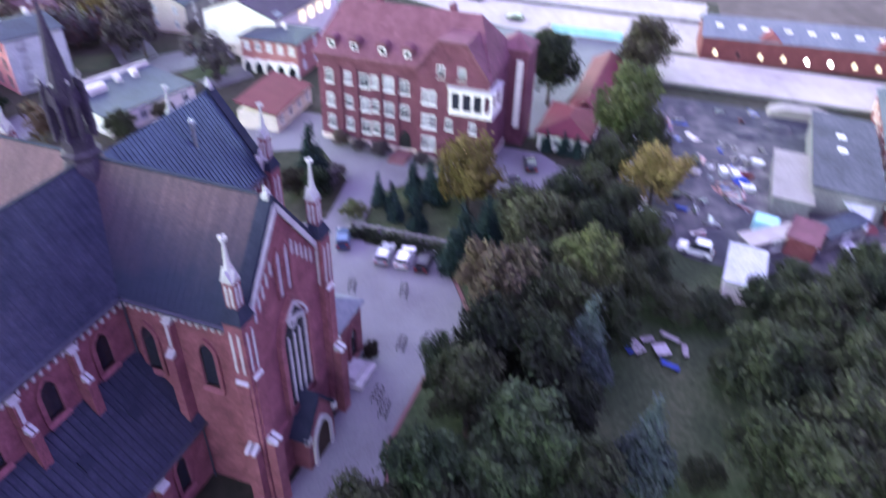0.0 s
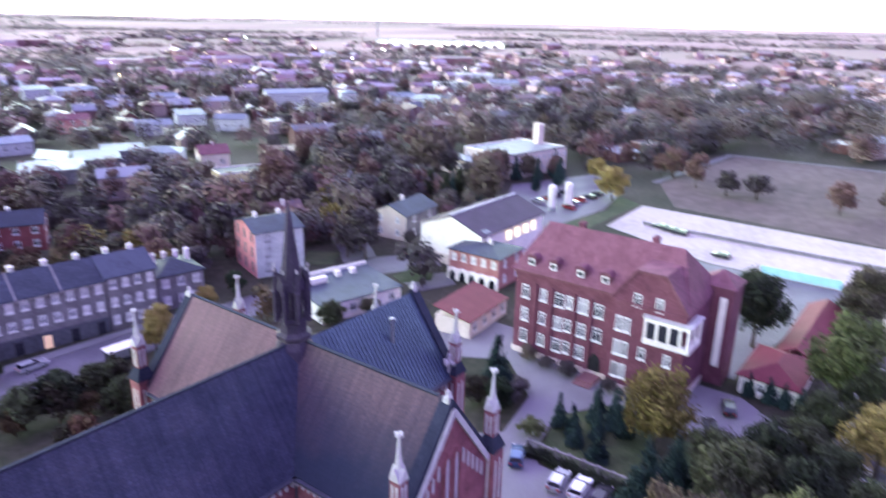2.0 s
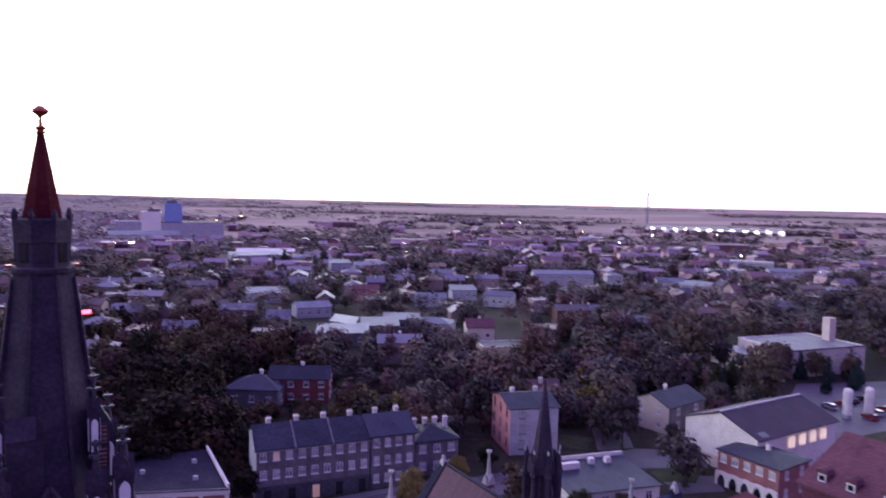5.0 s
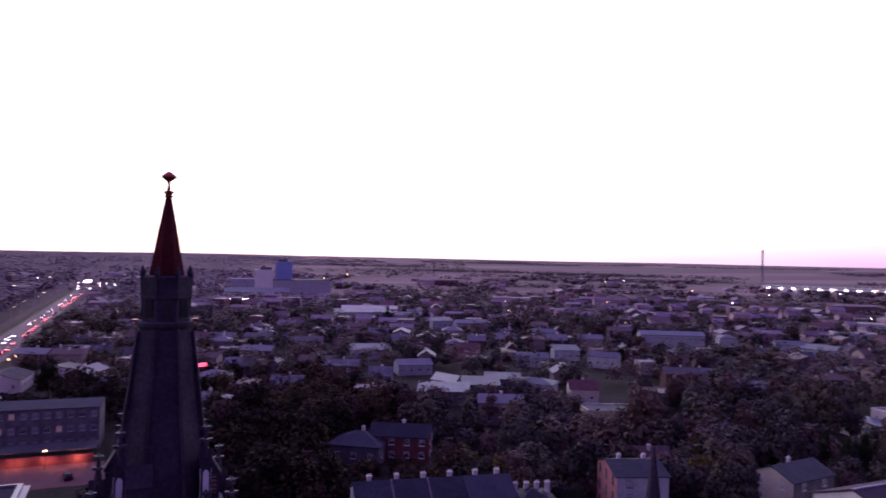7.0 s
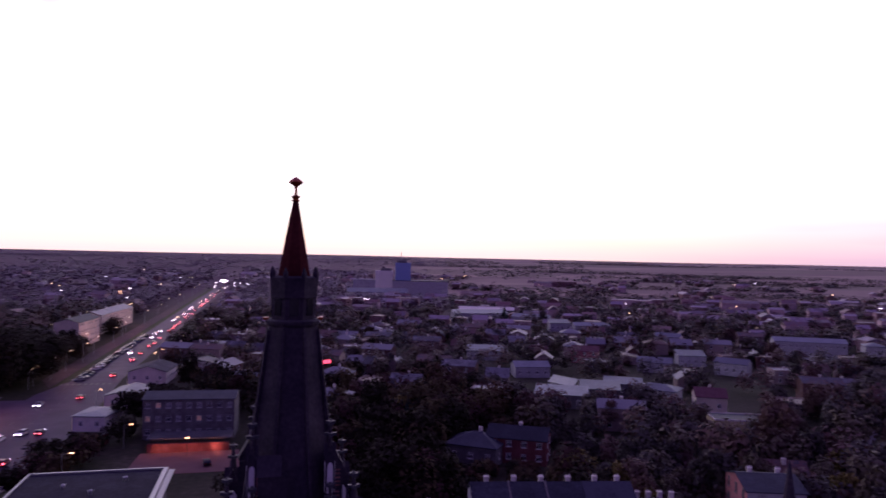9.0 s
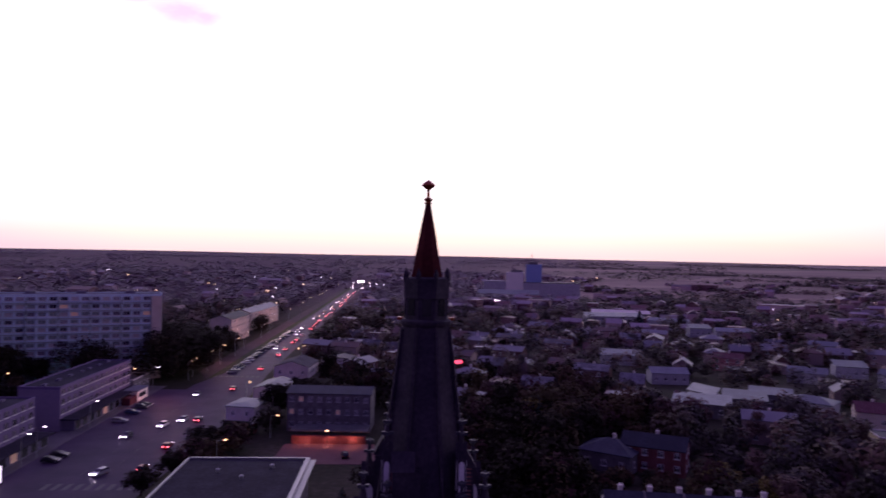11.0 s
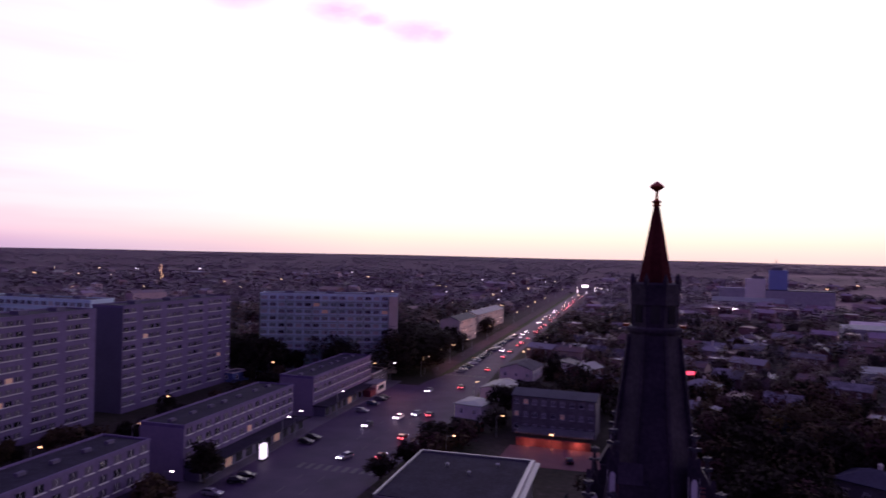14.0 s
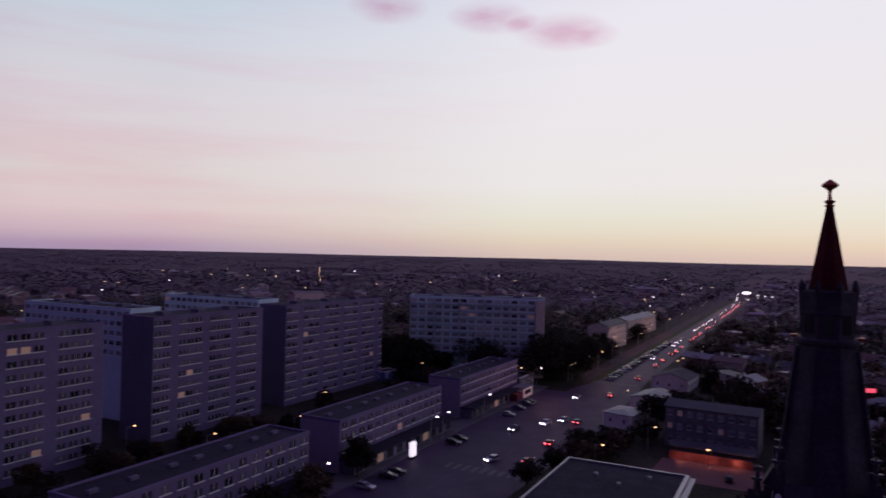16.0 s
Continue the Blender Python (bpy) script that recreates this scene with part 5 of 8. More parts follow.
# loggia on the corner
log = part("loggia", Shape().box(-2.1, -15.45, 8.0, -1.31, -9.9, 8.75).box(-2.1, -15.45, 11.35, -1.31, -9.9, 11.9).box(-2.1, -16.5, 8.01, 3.0, -15.5, 8.74).box(-2.1, -16.5, 11.36, 3.0, -15.5, 11.89), PLASTER_WHITE, school, "white corner loggia")
for yy in (-15.1, -13.5, -11.8, -10.15):
    part("column", Shape().box(-2.08, yy - 0.2, 8.75, -1.9, yy + 0.2, 11.35), PLASTER_WHITE, log)
for xx in (-1.9, 0.6, 3.1):
    part("column", Shape().box(xx - 0.2, -16.45, 8.74, xx + 0.2, -16.1, 11.36), PLASTER_WHITE, log)
part("loggia_opening", Shape().box(-1.8, -15.3, 8.75, -1.4, -10.0, 11.35), GLASS, log, "shadowed loggia glazing")
part("loggia_roof", Shape().box(-2.3, -16.7, 11.9, 3.2, -9.7, 12.1), STONE, log)
log.location = (0, 4.2, 0.9)
# porch steps and door
part("entrance", Shape().extrude(lancet(1.9, 3.4), (-0.02, 2.0, 0.5), (0, 1, 0), (0, 0, 1), (-0.1, 0, 0)), IRON, school, "dark arched entrance")
part("steps", Shape().box(-4.2, 0.6, 0, -0.2, 3.4, 0.25).box(-3.2, 0.6, 0.25, -0.2, 3.4, 0.5), PAVERS_RED, school)
# stair tower behind and chimneys
part("stair_tower", Shape().box(9.5, -14.4, 0, 14.5, -9.3, 15.4), BRICK_SCHOOL, school)
part("stair_tower_roof", Shape().hip_roof(9.5, -14.4, 14.5, -9.3, 15.4, 17.6, 0.3, 0.2), RED_TILE, school)
part("stair_strip", Shape().box(9.40, -13.6, 3, 9.49, -12.6, 14), PLASTER_WHITE, school, "pale strip of stair windows")
for x, y in ((6.9, 9), (6.9, -3)):
    chimney(school, x, y, 18, 21.9, 1.2, 0.8, BRICK_SCHOOL)
for xx, zz in ((9.2, 17.3), (9.2, 16.0)):
    part("skylight", Shape().box(xx, -9.4, zz, xx + 0.8, -8.8, zz + 0.15), FRAME_WHITE, school)
take(88, 18, 107, 56)


def free_of_sheds(x, y):
    return not any(x0 - 1 < x < x1 + 1 and y0 - 1 < y < y1 + 1 for x0, y0, x1, y1 in TAKEN[11:])


def house(name, x, y, turn, w, d, h, rise=2.5, roof="gable", wall=None, cover=None, label="", category="house", rows=1, cols=3, chimneys=1, group="", glass=None, sides=True, frame=None, lit=0.0, style="cross", keep=True, wh=None):
    """A house centred at x, y: w along its front (-y before turning), d deep, h to the eaves."""
    wall, cover = wall or HOUSE_WALL, cover or HOUSE_ROOF
    ob = thing(name, x, y, 0, turn, label, category, group)
    s = Shape().box(-w / 2, -d / 2, 0, w / 2, d / 2, h)
    if roof == "gable":
        s.extrude([(-d / 2, 0), (d / 2, 0), (0, rise)], (-w / 2, 0, h), (0, 1, 0), (0, 0, 1), (w, 0, 0))
    part("wall", s, wall, ob)
    if roof == "gable":
        part("roof", Shape().gable_roof(-w / 2, -d / 2, w / 2, d / 2, h + 0.01, h + rise, "x", 0.35, 0.18), cover, ob)
    elif roof == "hip":
        part("roof", Shape().hip_roof(-w / 2, -d / 2, w / 2, d / 2, h, h + rise, 0.4, 0.2), cover, ob)
    elif roof == "shed":
        part("roof", Shape().solid([(-w / 2 - 0.3, -d / 2 - 0.3, h), (w / 2 + 0.3, -d / 2 - 0.3, h), (w / 2 + 0.3, d / 2 + 0.3, h + rise), (-w / 2 - 0.3, d / 2 + 0.3, h + rise),
                                    (-w / 2 - 0.3, -d / 2 - 0.3, h + 0.2), (w / 2 + 0.3, -d / 2 - 0.3, h + 0.2), (w / 2 + 0.3, d / 2 + 0.3, h + rise + 0.2), (-w / 2 - 0.3, d / 2 + 0.3, h + rise + 0.2)],
                                   [(0, 3, 2, 1), (4, 5, 6, 7), (0, 1, 5, 4), (1, 2, 6, 5), (2, 3, 7, 6), (3, 0, 4, 7)]), cover, ob)
    else:
        part("roof", Shape().box(-w / 2 + 0.3, -d / 2 + 0.3, h - 0.1, w / 2 - 0.3, d / 2 - 0.3, h + 0.06), cover, ob)
        part("parapet", Shape().box(-w / 2 - 0.05, -d / 2 - 0.05, h, w / 2 + 0.05, -d / 2 + 0.3, h + 0.4).box(-w / 2 - 0.05, d / 2 - 0.3, h, w / 2 + 0.05, d / 2 + 0.05, h + 0.4).box(-w / 2 - 0.05, -d / 2 + 0.3, h, -w / 2 + 0.3, d / 2 - 0.3, h + 0.4).box(w / 2 - 0.3, -d / 2 + 0.3, h, w / 2 + 0.05, d / 2 - 0.3, h + 0.4), HOUSE_WALL if wall is HOUSE_WALL else PLASTER_WHITE, ob)
    storey = h / rows
    gl = glass or GLASS
    hh = wh or min(1.5, storey * 0.52)
    for r in range(rows):
        for c in range(cols):
            window(ob, -w / 2 + w * (c + 0.5) / cols, -d / 2, r * storey + storey * 0.36, 0, min(1.3, w / cols * 0.5), hh, style, LIT_DIM if rng.random() < lit else gl, frame, panes=False)
        if sides:
            n = max(1, int(d / 4))
            for c in range(n):
                for sx in (-1, 1):
                    window(ob, sx * w / 2, -d / 2 + d * (c + 0.5) / n, r * storey + storey * 0.36, 90 * sx, 1.0, hh, style, gl, frame, panes=False)
    for i in range(chimneys):
        chimney(ob, -w / 2 + w * (i + 0.5) / chimneys + 0.3, d * 0.12, h, h + rise + 0.8)
    a = radians(turn)
    ex, ey = abs(w / 2 * math.cos(a)) + abs(d / 2 * math.sin(a)), abs(w / 2 * math.sin(a)) + abs(d / 2 * math.cos(a))
    if keep:
        take(x - ex, y - ey, x + ex, y + ey)
    return ob


stall = thing("street_kiosk", 49.3, 98.6, 0.05, -4, "dark street kiosk with a white roof and a red lit sign", "kiosk")
part("wall", Shape().box(-2.4, -1.0, 0, 2.4, 1.0, 2.3), IRON, stall)
part("roof", Shape().box(-2.7, -1.3, 2.3, 2.7, 1.3, 2.48), PLASTER_WHITE, stall, "white flat roof")
part("sign", Shape().box(1.2, -1.08, 1.5, 2.2, -1.003, 1.9), NEON_RED, stall, "small red lit sign")
part("shutter", Shape().box(-1.9, -1.06, 0.9, 0.6, -1.003, 2.1), STEEL, stall)

# -- by the red building --
house("outbuilding", 96.5, 65.2, 5, 13.5, 7, 3.0, 1.6, "shed", PLASTER_CREAM, RED_SHEET, "low cream outbuilding with a red sheet roof", "outbuilding", 1, 4, 0, sides=False, glass=GLASS)
arches = house("brick_house", 117, 76, -88, 12, 9.6, 6.4, 0.9, "hip", BRICK_PALE, GREY_ROOF, "two-storey brick house with white arched ground floor and grey roof", "house", 2, 5, 1, glass=GLASS_PALE)
part("arcade", Shape().box(-6.1, -5.3, 0, 6.1, -4.86, 2.5), PLASTER_WHITE, arches, "white arcaded ground floor")
for i in range(5):
    part("arch_opening", Shape().extrude(lancet(1.5, 2.1), (-4.8 + i * 2.4, -5.31, 0.02), (1, 0, 0), (0, 0, 1), (0, -0.05, 0)), GLASS, arches)
hall = house("sports_hall", 131.2, 86.2, -90, 16.6, 26, 8.2, 3.4, "flat", PLASTER_WHITE, PURPLE_ROOF, "white gabled hall with a plum roof and lit windows", "hall", 1, 1, 0, sides=False, style="none", wh=0.1)
for o in list(hall.children):
    if o.name.split(".")[0] in ("roof", "parapet", "window"):
        for c in list(o.children):
            bpy.data.objects.remove(c)
        bpy.data.objects.remove(o)
part("gable_wall", Shape().extrude([(-8.5, 0), (8.5, 0), (0, 3.0)], (0, -13, 8.2), (1, 0, 0), (0, 0, 1), (0, 26, 0)), PLASTER_WHITE, hall)
part("roof", Shape().gable_roof(-8.5, -13, 8.5, 13, 8.25, 11.4, "y", 0.4, 0.2), PURPLE_ROOF, hall, "plum sheet roof")
part("roof_strip", Shape().solid([(0.4, -11.6, 11.33), (8.3, -11.6, 8.42), (8.3, -9.4, 8.42), (0.4, -9.4, 11.33), (0.4, -11.6, 11.45), (8.3, -11.6, 8.54), (8.3, -9.4, 8.54), (0.4, -9.4, 11.45)], [(0, 3, 2, 1), (4, 5, 6, 7), (0, 1, 5, 4), (1, 2, 6, 5), (2, 3, 7, 6), (3, 0, 4, 7)]), BLUE_ROOF, hall, "blue-grey glazed strip across the roof")
part("ridge_board", Shape().box(-0.25, -13.4, 11.55, 0.25, 13.4, 11.75), PLASTER_PALE, hall)
for i in range(4):
    window(hall, 8.5, -2.6 + i * 3.6, 5.2, 90, 2.2, 2.3, "pair", LIT)
part("hall_base", Shape().box(-8.6, -13.1, 0, 8.6, -13.01, 2.4), PLASTER_CREAM, hall)

annex = thing("annex", 101, 16, 0, 0, "long low annex with a mauve-red sheet roof and white walls", "outbuilding")
part("wall", Shape().box(0, -4, 0, 12, 4, 2.9).box(12, -4, 0, 37, 1.5, 2.91), PLASTER_WHITE, annex)
part("roof", Shape().hip_roof(0, -4, 12, 4, 2.9, 4.6, 0.5, 0.2), RED_SHEET, annex)
part("wing_roof", Shape().gable_roof(11.2, -4, 37, 1.5, 2.92, 4.4, "x", 0.4, 0.18), RED_SHEET, annex)
for i in range(4):
    window(annex, 0, -3 + i * 2, 0.9, -90, 1.0, 1.4, "cross", GLASS)
take(100, 11, 139, 21)

# -- north of the church: tenement row, garages, houses --
ten = house("tenement", 44.7, 116.8, -10, 19.6, 10.5, 9.3, 2.6, "gable", PLASTER_GREY, GREY_ROOF, "long grey three-storey tenement with a row of chimneys", "tenement", 3, 9, 4, glass=GLASS_PALE, lit=0.06, sides=False)
part("gable_render", Shape().extrude([(-5.2, 0.02), (5.2, 0.02), (5.2, 9.3), (0, 11.8), (-5.2, 9.3)], (-9.86, 0, 0), (0, 1, 0), (0, 0, 1), (0.056, 0, 0)), PLASTER_PALE, ten, "pale rendered gable")
part("ground_floor", Shape().box(-9.78, -5.52, 0.02, 9.78, -5.253, 2.9), DARK_ROOF, ten, "dark rendered ground floor")
for i in range(5):
    part("shop_door", Shape().box(-8.6 + i * 4.1, -5.57, 0.1, -7.4 + i * 4.1, -5.523, 2.3), LIT_DIM if i == 2 else GLASS, ten, "lit glazed door" if i == 2 else "dark glazed door")
part("eaves_board", Shape().box(-9.85, -5.62, 8.95, 9.85, -5.253, 9.1), WOOD, ten)
for x in (-3.3, 3.2):
    part("party_wall", Shape().beam((x, -5.6, 9.15), (x, 0, 12.15), 0.32, 0.3).beam((x, 0, 12.15), (x, 5.6, 9.15), 0.32, 0.3), PLASTER_GREY, ten)
house("tenement", 58.6, 114.2, -10, 8.2, 10, 9.6, 2.4, "gable", PLASTER_GREY, GREY_ROOF, "narrow grey tenement with pale window surrounds", "tenement", 3, 4, 2, glass=GLASS_PALE, lit=0.1, sides=False)
house("corner_house", 68.5, 114.6, -12, 8.5, 9, 6.5, 2.0, "hip", PLASTER_GREY, GREY_ROOF, "small grey-roofed house with white chimneys", "house", 2, 3, 4, glass=GLASS_PALE)
gar = thing("brick_depot", 10, 117.2, 0, -21.8, "low brick depot with white pilasters and a flat dark roof", "depot")
PLAN = [(0, 0), (19.9, 0), (13.9, 17.7), (-4.2, 13.2)]
part("wall", Shape().extrude(PLAN, (0, 0, 0), (1, 0, 0), (0, 1, 0), (0, 0, 5.2)), BRICK_PALE, gar)
part("roof", Shape().extrude([(-0.2, -0.2), (20.1, -0.2), (14.0, 17.9), (-4.4, 13.4)], (0, 0, 5.2), (1, 0, 0), (0, 1, 0), (0, 0, 0.25)), TAR_ROOF, gar, "flat tarred roof")
part("cornice", Shape().box(-0.2, -0.42, 4.45, 20.2, -0.01, 5.3), PLASTER_WHITE, gar, "white cornice")
part("gutter", Shape().box(-0.3, -0.62, 5.3, 20.2, -0.25, 5.5), GUTTER, gar)
part("firewall", Shape().beam((20.0, -0.2, 5.75), (13.95, 17.9, 5.75), 0.35, 0.8), PLASTER_WHITE, gar, "white firewall coping")
for i in range(6):
    part("pilaster", Shape().box(-0.3 + i * 3.95, -0.3, 0, 0.35 + i * 3.95, -0.01, 4.45), PLASTER_WHITE, gar)
for i in range(5):
    part("brick_panel", Shape().box(0.7 + i * 3.95, -0.1, 0.4, 3.35 + i * 3.95, -0.01, 3.6), BRICK_OLD, gar)
    part("door", Shape().box(1.4 + i * 3.95, -0.16, 0.1, 2.5 + i * 3.95, -0.11, 1.9), LIT_DIM if i == 0 else IRON, gar, "lit door" if i == 0 else "dark steel door")
for x, y in ((5, 7), (12.5, 11), (14, 3.5), (1.5, 10)):
    part("roof_vent", Shape().box(x, y, 5.45, x + 0.7, y + 0.6, 6.1), PLASTER_PALE, gar)
take(14, 108, 36, 128)
apart = house("apartment_house", 92.5, 115.6, -18, 10.5, 12, 9.6, 1.6, "gable", PLASTER_PINK, GREY_ROOF, "three-storey salmon and grey house with a grey roof and two chimneys", "house", 3, 2, 2, glass=GLASS_MID, frame=PLASTER_GREY, wh=2.0)
part("street_front", Shape().box(-5.24, -6.05, 0.02, 5.24, -6.003, 9.55), PLASTER_PALE, apart, "pale grey rendered street front")
flatshop = house("flat_shop", 88, 88.6, -14, 17, 12.5, 3.4, 0.7, "shed", PLASTER_WHITE, GREY_ROOF, "single-storey shop with a flat grey roof and white parapets", "shop", 1, 4, 0, sides=False)
part("back_parapet", Shape().box(-8.8, 6.3, 0.1, 8.8, 6.6, 5.0), PLASTER_WHITE, flatshop, "white back parapet")
part("side_parapet", Shape().box(-8.9, 1.0, 3.2, -8.6, 6.3, 4.9), PLASTER_WHITE, flatshop, "white side parapet")
for x, y, w in ((-6.5, 2.4, 4.2), (0.4, 3.6, 1.0), (3.6, 3.4, 1.1)):
    part("roof_box", Shape().box(x, y, 3.9, x + w, y + 1.0, 5.2), PLASTER_WHITE, flatshop, "white roof box")
villa = house("villa", 131.5, 110.3, 6, 14, 10, 6.2, 2.2, "gable", PLASTER_CREAM, GREY_ROOF, "cream house with a slate-grey roof and chimney", "house", 2, 2, 1, glass=GLASS_PALE)
part("street_side", Shape().box(-6.95, -5.05, 0.02, 6.95, -5.003, 6.15), PLASTER_GREY, villa, "bare grey-brown street side")
house("yellow_house", 136, 181, -20, 17, 10, 5.2, 0.6, "flat", PLASTER_YELLOW, GREY_ROOF, "pale yellow flat-roofed house", "house", 1, 4, 0)
house("pink_house", 147, 212, -25, 10, 9, 5.5, 2.4, "gable", PLASTER_CREAM, RED_TILE, "small pink house with a red roof", "house", 1, 2, 1)
white = house("white_school", 218.2, 130.8, -9.9, 31, 22, 8, 0.3, "flat", PLASTER_CREAM, BLUE_ROOF, "pale flat-roofed two-storey school", "school", 2, 11, 0, glass=GLASS_PALE, sides=True)
part("boiler_chimney", Shape().box(11.4, -1.0, 7.9, 14.2, 1.8, 15.6), PLASTER_CREAM, white, "cream boiler chimney")
part("roof_edge", Shape().box(-15.6, -11.15, 8.05, 15.6, -10.8, 8.55), PLASTER_GREY, white)
part("side_wing", Shape().box(-23, 0, 0, -15.6, 19, 5.2), PLASTER_CREAM, white)
part("wing_roof", Shape().box(-23.3, -0.3, 5.2, -15.55, 19.3, 5.5), PALE_SHEET, white)
for i in range(6):
    window(white, -23, 2.0 + i * 3.0, 2.2, -90, 1.5, 1.8, "cross", GLASS_PALE, None, panes=False)
for i in range(2):
    silo = thing("white_silo", 175.6 + 6.2 * i, 92.3 - 2.0 * i, 0, 0, "white cylindrical silo on a skirt", "silo", "pair of silos")
    part("skirt", Shape().lathe(0, 0, [(1.1, 0), (0.95, 1.0)], 16), STEEL, silo)
    part("tank", Shape().lathe(0, 0, [(1.05, 1.0), (1.1, 1.2), (1.1, 6.8), (0.9, 7.3), (0.2, 7.6)], 20), PLASTER_WHITE, silo)

for x, y, t, w, d in ((100, 229, -25, 18, 12), (118, 236, -25, 14, 12), (131, 243, -28, 14, 9), (108, 246, 60, 16, 9)):
    house("pale_shed", x, y, t, w, d, 4.5, 1.2, "shed", PLASTER_GREY, PALE_SHEET, "low workshop with a pale sheet roof", "workshop", 1, 3, 0, sides=False)
for x, y, w, d, h, roof in ((284.5, 323.1, 36, 11, 8.5, "gable"), (302.8, 298.7, 9, 10, 9, "hip"), (335.1, 285, 15, 10, 6, "gable"), (339.8, 270.7, 20, 11, 5, "shed"), (425.1, 312.3, 26, 12, 7, "flat"), (458, 289.1, 22, 12, 7, "gable"), (499.5, 343.8, 32, 14, 8, "flat"),
                         (158.1, 522.2, 42, 16, 7, "shed"), (192, 498.8, 28, 12, 6, "gable"), (194.9, 453.5, 14, 10, 6, "shed"), (212.7, 440.7, 24, 11, 5.5, "gable"), (172.8, 291, 15, 10, 4.5, "gable"), (138.7, 230.7, 15, 10, 4.5, "hip"), (200.1, 304.4, 13, 9, 5, "shed"), (204, 276.9, 14, 9, 5.5, "gable"), (229.2, 371.7, 14, 9, 6, "gable"), (106, 335.5, 20, 10, 4.5, "shed"), (110.1, 286.4, 15, 10, 4.5, "gable")):
    house("pale_house", x, y, -math.degrees(math.atan2(x, y)) + (int(x) % 3 - 1) * 14, w, d, h, 1.8 if roof != "flat" else 0.4, roof, PLASTER_PALE, PALE_SHEET, "long pale rendered house with a light sheet roof" if w > 18 else "pale rendered house with a light sheet roof", "house", 2 if h > 6 else 1, max(3, int(w / 3.2)), 0, sides=False, glass=GLASS_MID)
house("salmon_house", 151.6, 319.5, -30, 13, 9, 6, 2, "gable", PLASTER_PINK, RED_TILE, "salmon town house with a red tiled roof", "house", 2, 3, 1, sides=False)
house("hip_house", 52, 171, -35, 13, 11, 4.6, 2.6, "hip", PLASTER_GREY, GREY_ROOF, "low house with a grey hipped roof", "house", 1, 3, 1)
house("brick_barn", 62.5, 169.5, -28, 15, 9, 6.2, 2.2, "gable", BRICK_OLD, GREY_ROOF, "old brick house with a grey gabled roof", "house", 2, 4, 1)
for r in ((35, 126, 54, 143), (40, 143, 60, 160), (46, 160, 70, 180)):
    TAKEN.append(r)
# factory beyond the lot: long brick range with a blue-grey roof and lit windows
fac = thing("factory", 163.5, -32, 0, 6, "long brick factory range with blue-grey roof, skylights and lit windows", "factory")
part("wall", Shape().box(-6, -42, 0, 6, 31, 5.0), BRICK_OLD, fac)
part("roof", Shape().gable_roof(-6, -42, 6, 31, 5.0, 7.6, "y", 0.4, 0.2), BLUE_ROOF, fac)
for i in range(15):
    y = 28 - i * 4.5
    window(fac, -6, y, 1.0, -90, 1.1, 1.7, "lancet", LIT_SHOP if i in (4, 5, 8) else (LIT if i in (0, 2, 3, 6, 7, 10) else GLASS), BRICK_OLD)
    part("skylight", Shape().box(-3.4, y - 0.7, 6.25, -2.4, y + 0.7, 6.75), PLASTER_WHITE, fac, "pale skylight")
for y in (18, -4):
    part("gablet", Shape().extrude([(-3, 0), (3, 0), (0, 2.4)], (-6.15, y, 4.6), (0, 1, 0), (0, 0, 1), (2.5, 0, 0)), BRICK_OLD, fac)
take(150, -80, 175, 5)

# long pale loading deck before the factory
strip = thing("loading_deck", 138, -20, 0, 0, "long low loading deck of pale concrete", "loading deck")
part("wall", Shape().box(-1, -40, 0, 14, 25.5, 0.7), PLASTER_GREY, strip)
part("roof", Shape().box(-1.3, -40.3, 0.7, 14.3, 25.8, 0.9), CONCRETE, strip, "pale flat deck")
take(136, -61, 153, 6)
# scrap yard sheds
BEIGE = material("beige_sheet", [(0.22, 0.195, 0.175), (0.29, 0.26, 0.24)], 0.3, 0.8)
house("yard_shed", 101.5, -17.8, -2, 15, 4.9, 2.7, 0.2, "shed", PLASTER_GREY, BEIGE, "low shed with a beige sheet roof", "shed", 1, 1, 0, sides=False)
yh = house("yard_hall", 110, -25.2, -3, 27, 9, 3.8, 0.4, "shed", PLASTER_GREY, DARK_ROOF, "flat dark-roofed yard hall with two skylights", "shed", 1, 2, 0, sides=False)
for x in (-1, 4):
    part("skylight", Shape().box(x, 0, 4.25, x + 1.2, 1.2, 4.5), FRAME_WHITE, yh)
house("yard_row", 117, -34.5, 176, 42, 6, 4.4, 1.6, "gable", BRICK_OLD, GREY_ROOF, "long brick workshop row with lit doors", "workshop", 1, 9, 0, sides=False, lit=0.4)
house("yard_cabin", 75.5, -11.7, -4, 8, 4, 2.7, 0.15, "shed", PLASTER_WHITE, PLASTER_PALE, "white yard cabin with a flat roof", "cabin", 1, 2, 0, sides=False)
house("yard_garage", 86.6, -19, -14, 5.4, 3.6, 2.5, 0.3, "shed", BRICK_OLD, RED_TILE, "small garage with a rusty pink roof", "garage", 1, 1, 0, sides=False)
house("yard_lean_to", 84.6, -14.8, -50, 8, 2.2, 2.3, 0.2, "shed", PLASTER_GREY, CONCRETE, "narrow lean-to with a pale roof", "shed", 1, 1, 0, sides=False)
house("yard_lean_to", 90.4, -23.4, -40, 8, 2.4, 2.3, 0.2, "shed", PLASTER_GREY, GREY_ROOF, "narrow lean-to with a grey roof", "shed", 1, 1, 0, sides=False)
tb = thing("turquoise_container", 88.6, -14.3, 0.04, -10, "turquoise steel container in the yard", "container")
part("body", Shape().box(-1.2, -1.5, 0, 1.2, 1.5, 2.2), TURQUOISE, tb)
part("rib", Shape().box(-1.26, -1.0, 0.2, -1.2, -0.8, 2.0), STEEL, tb)


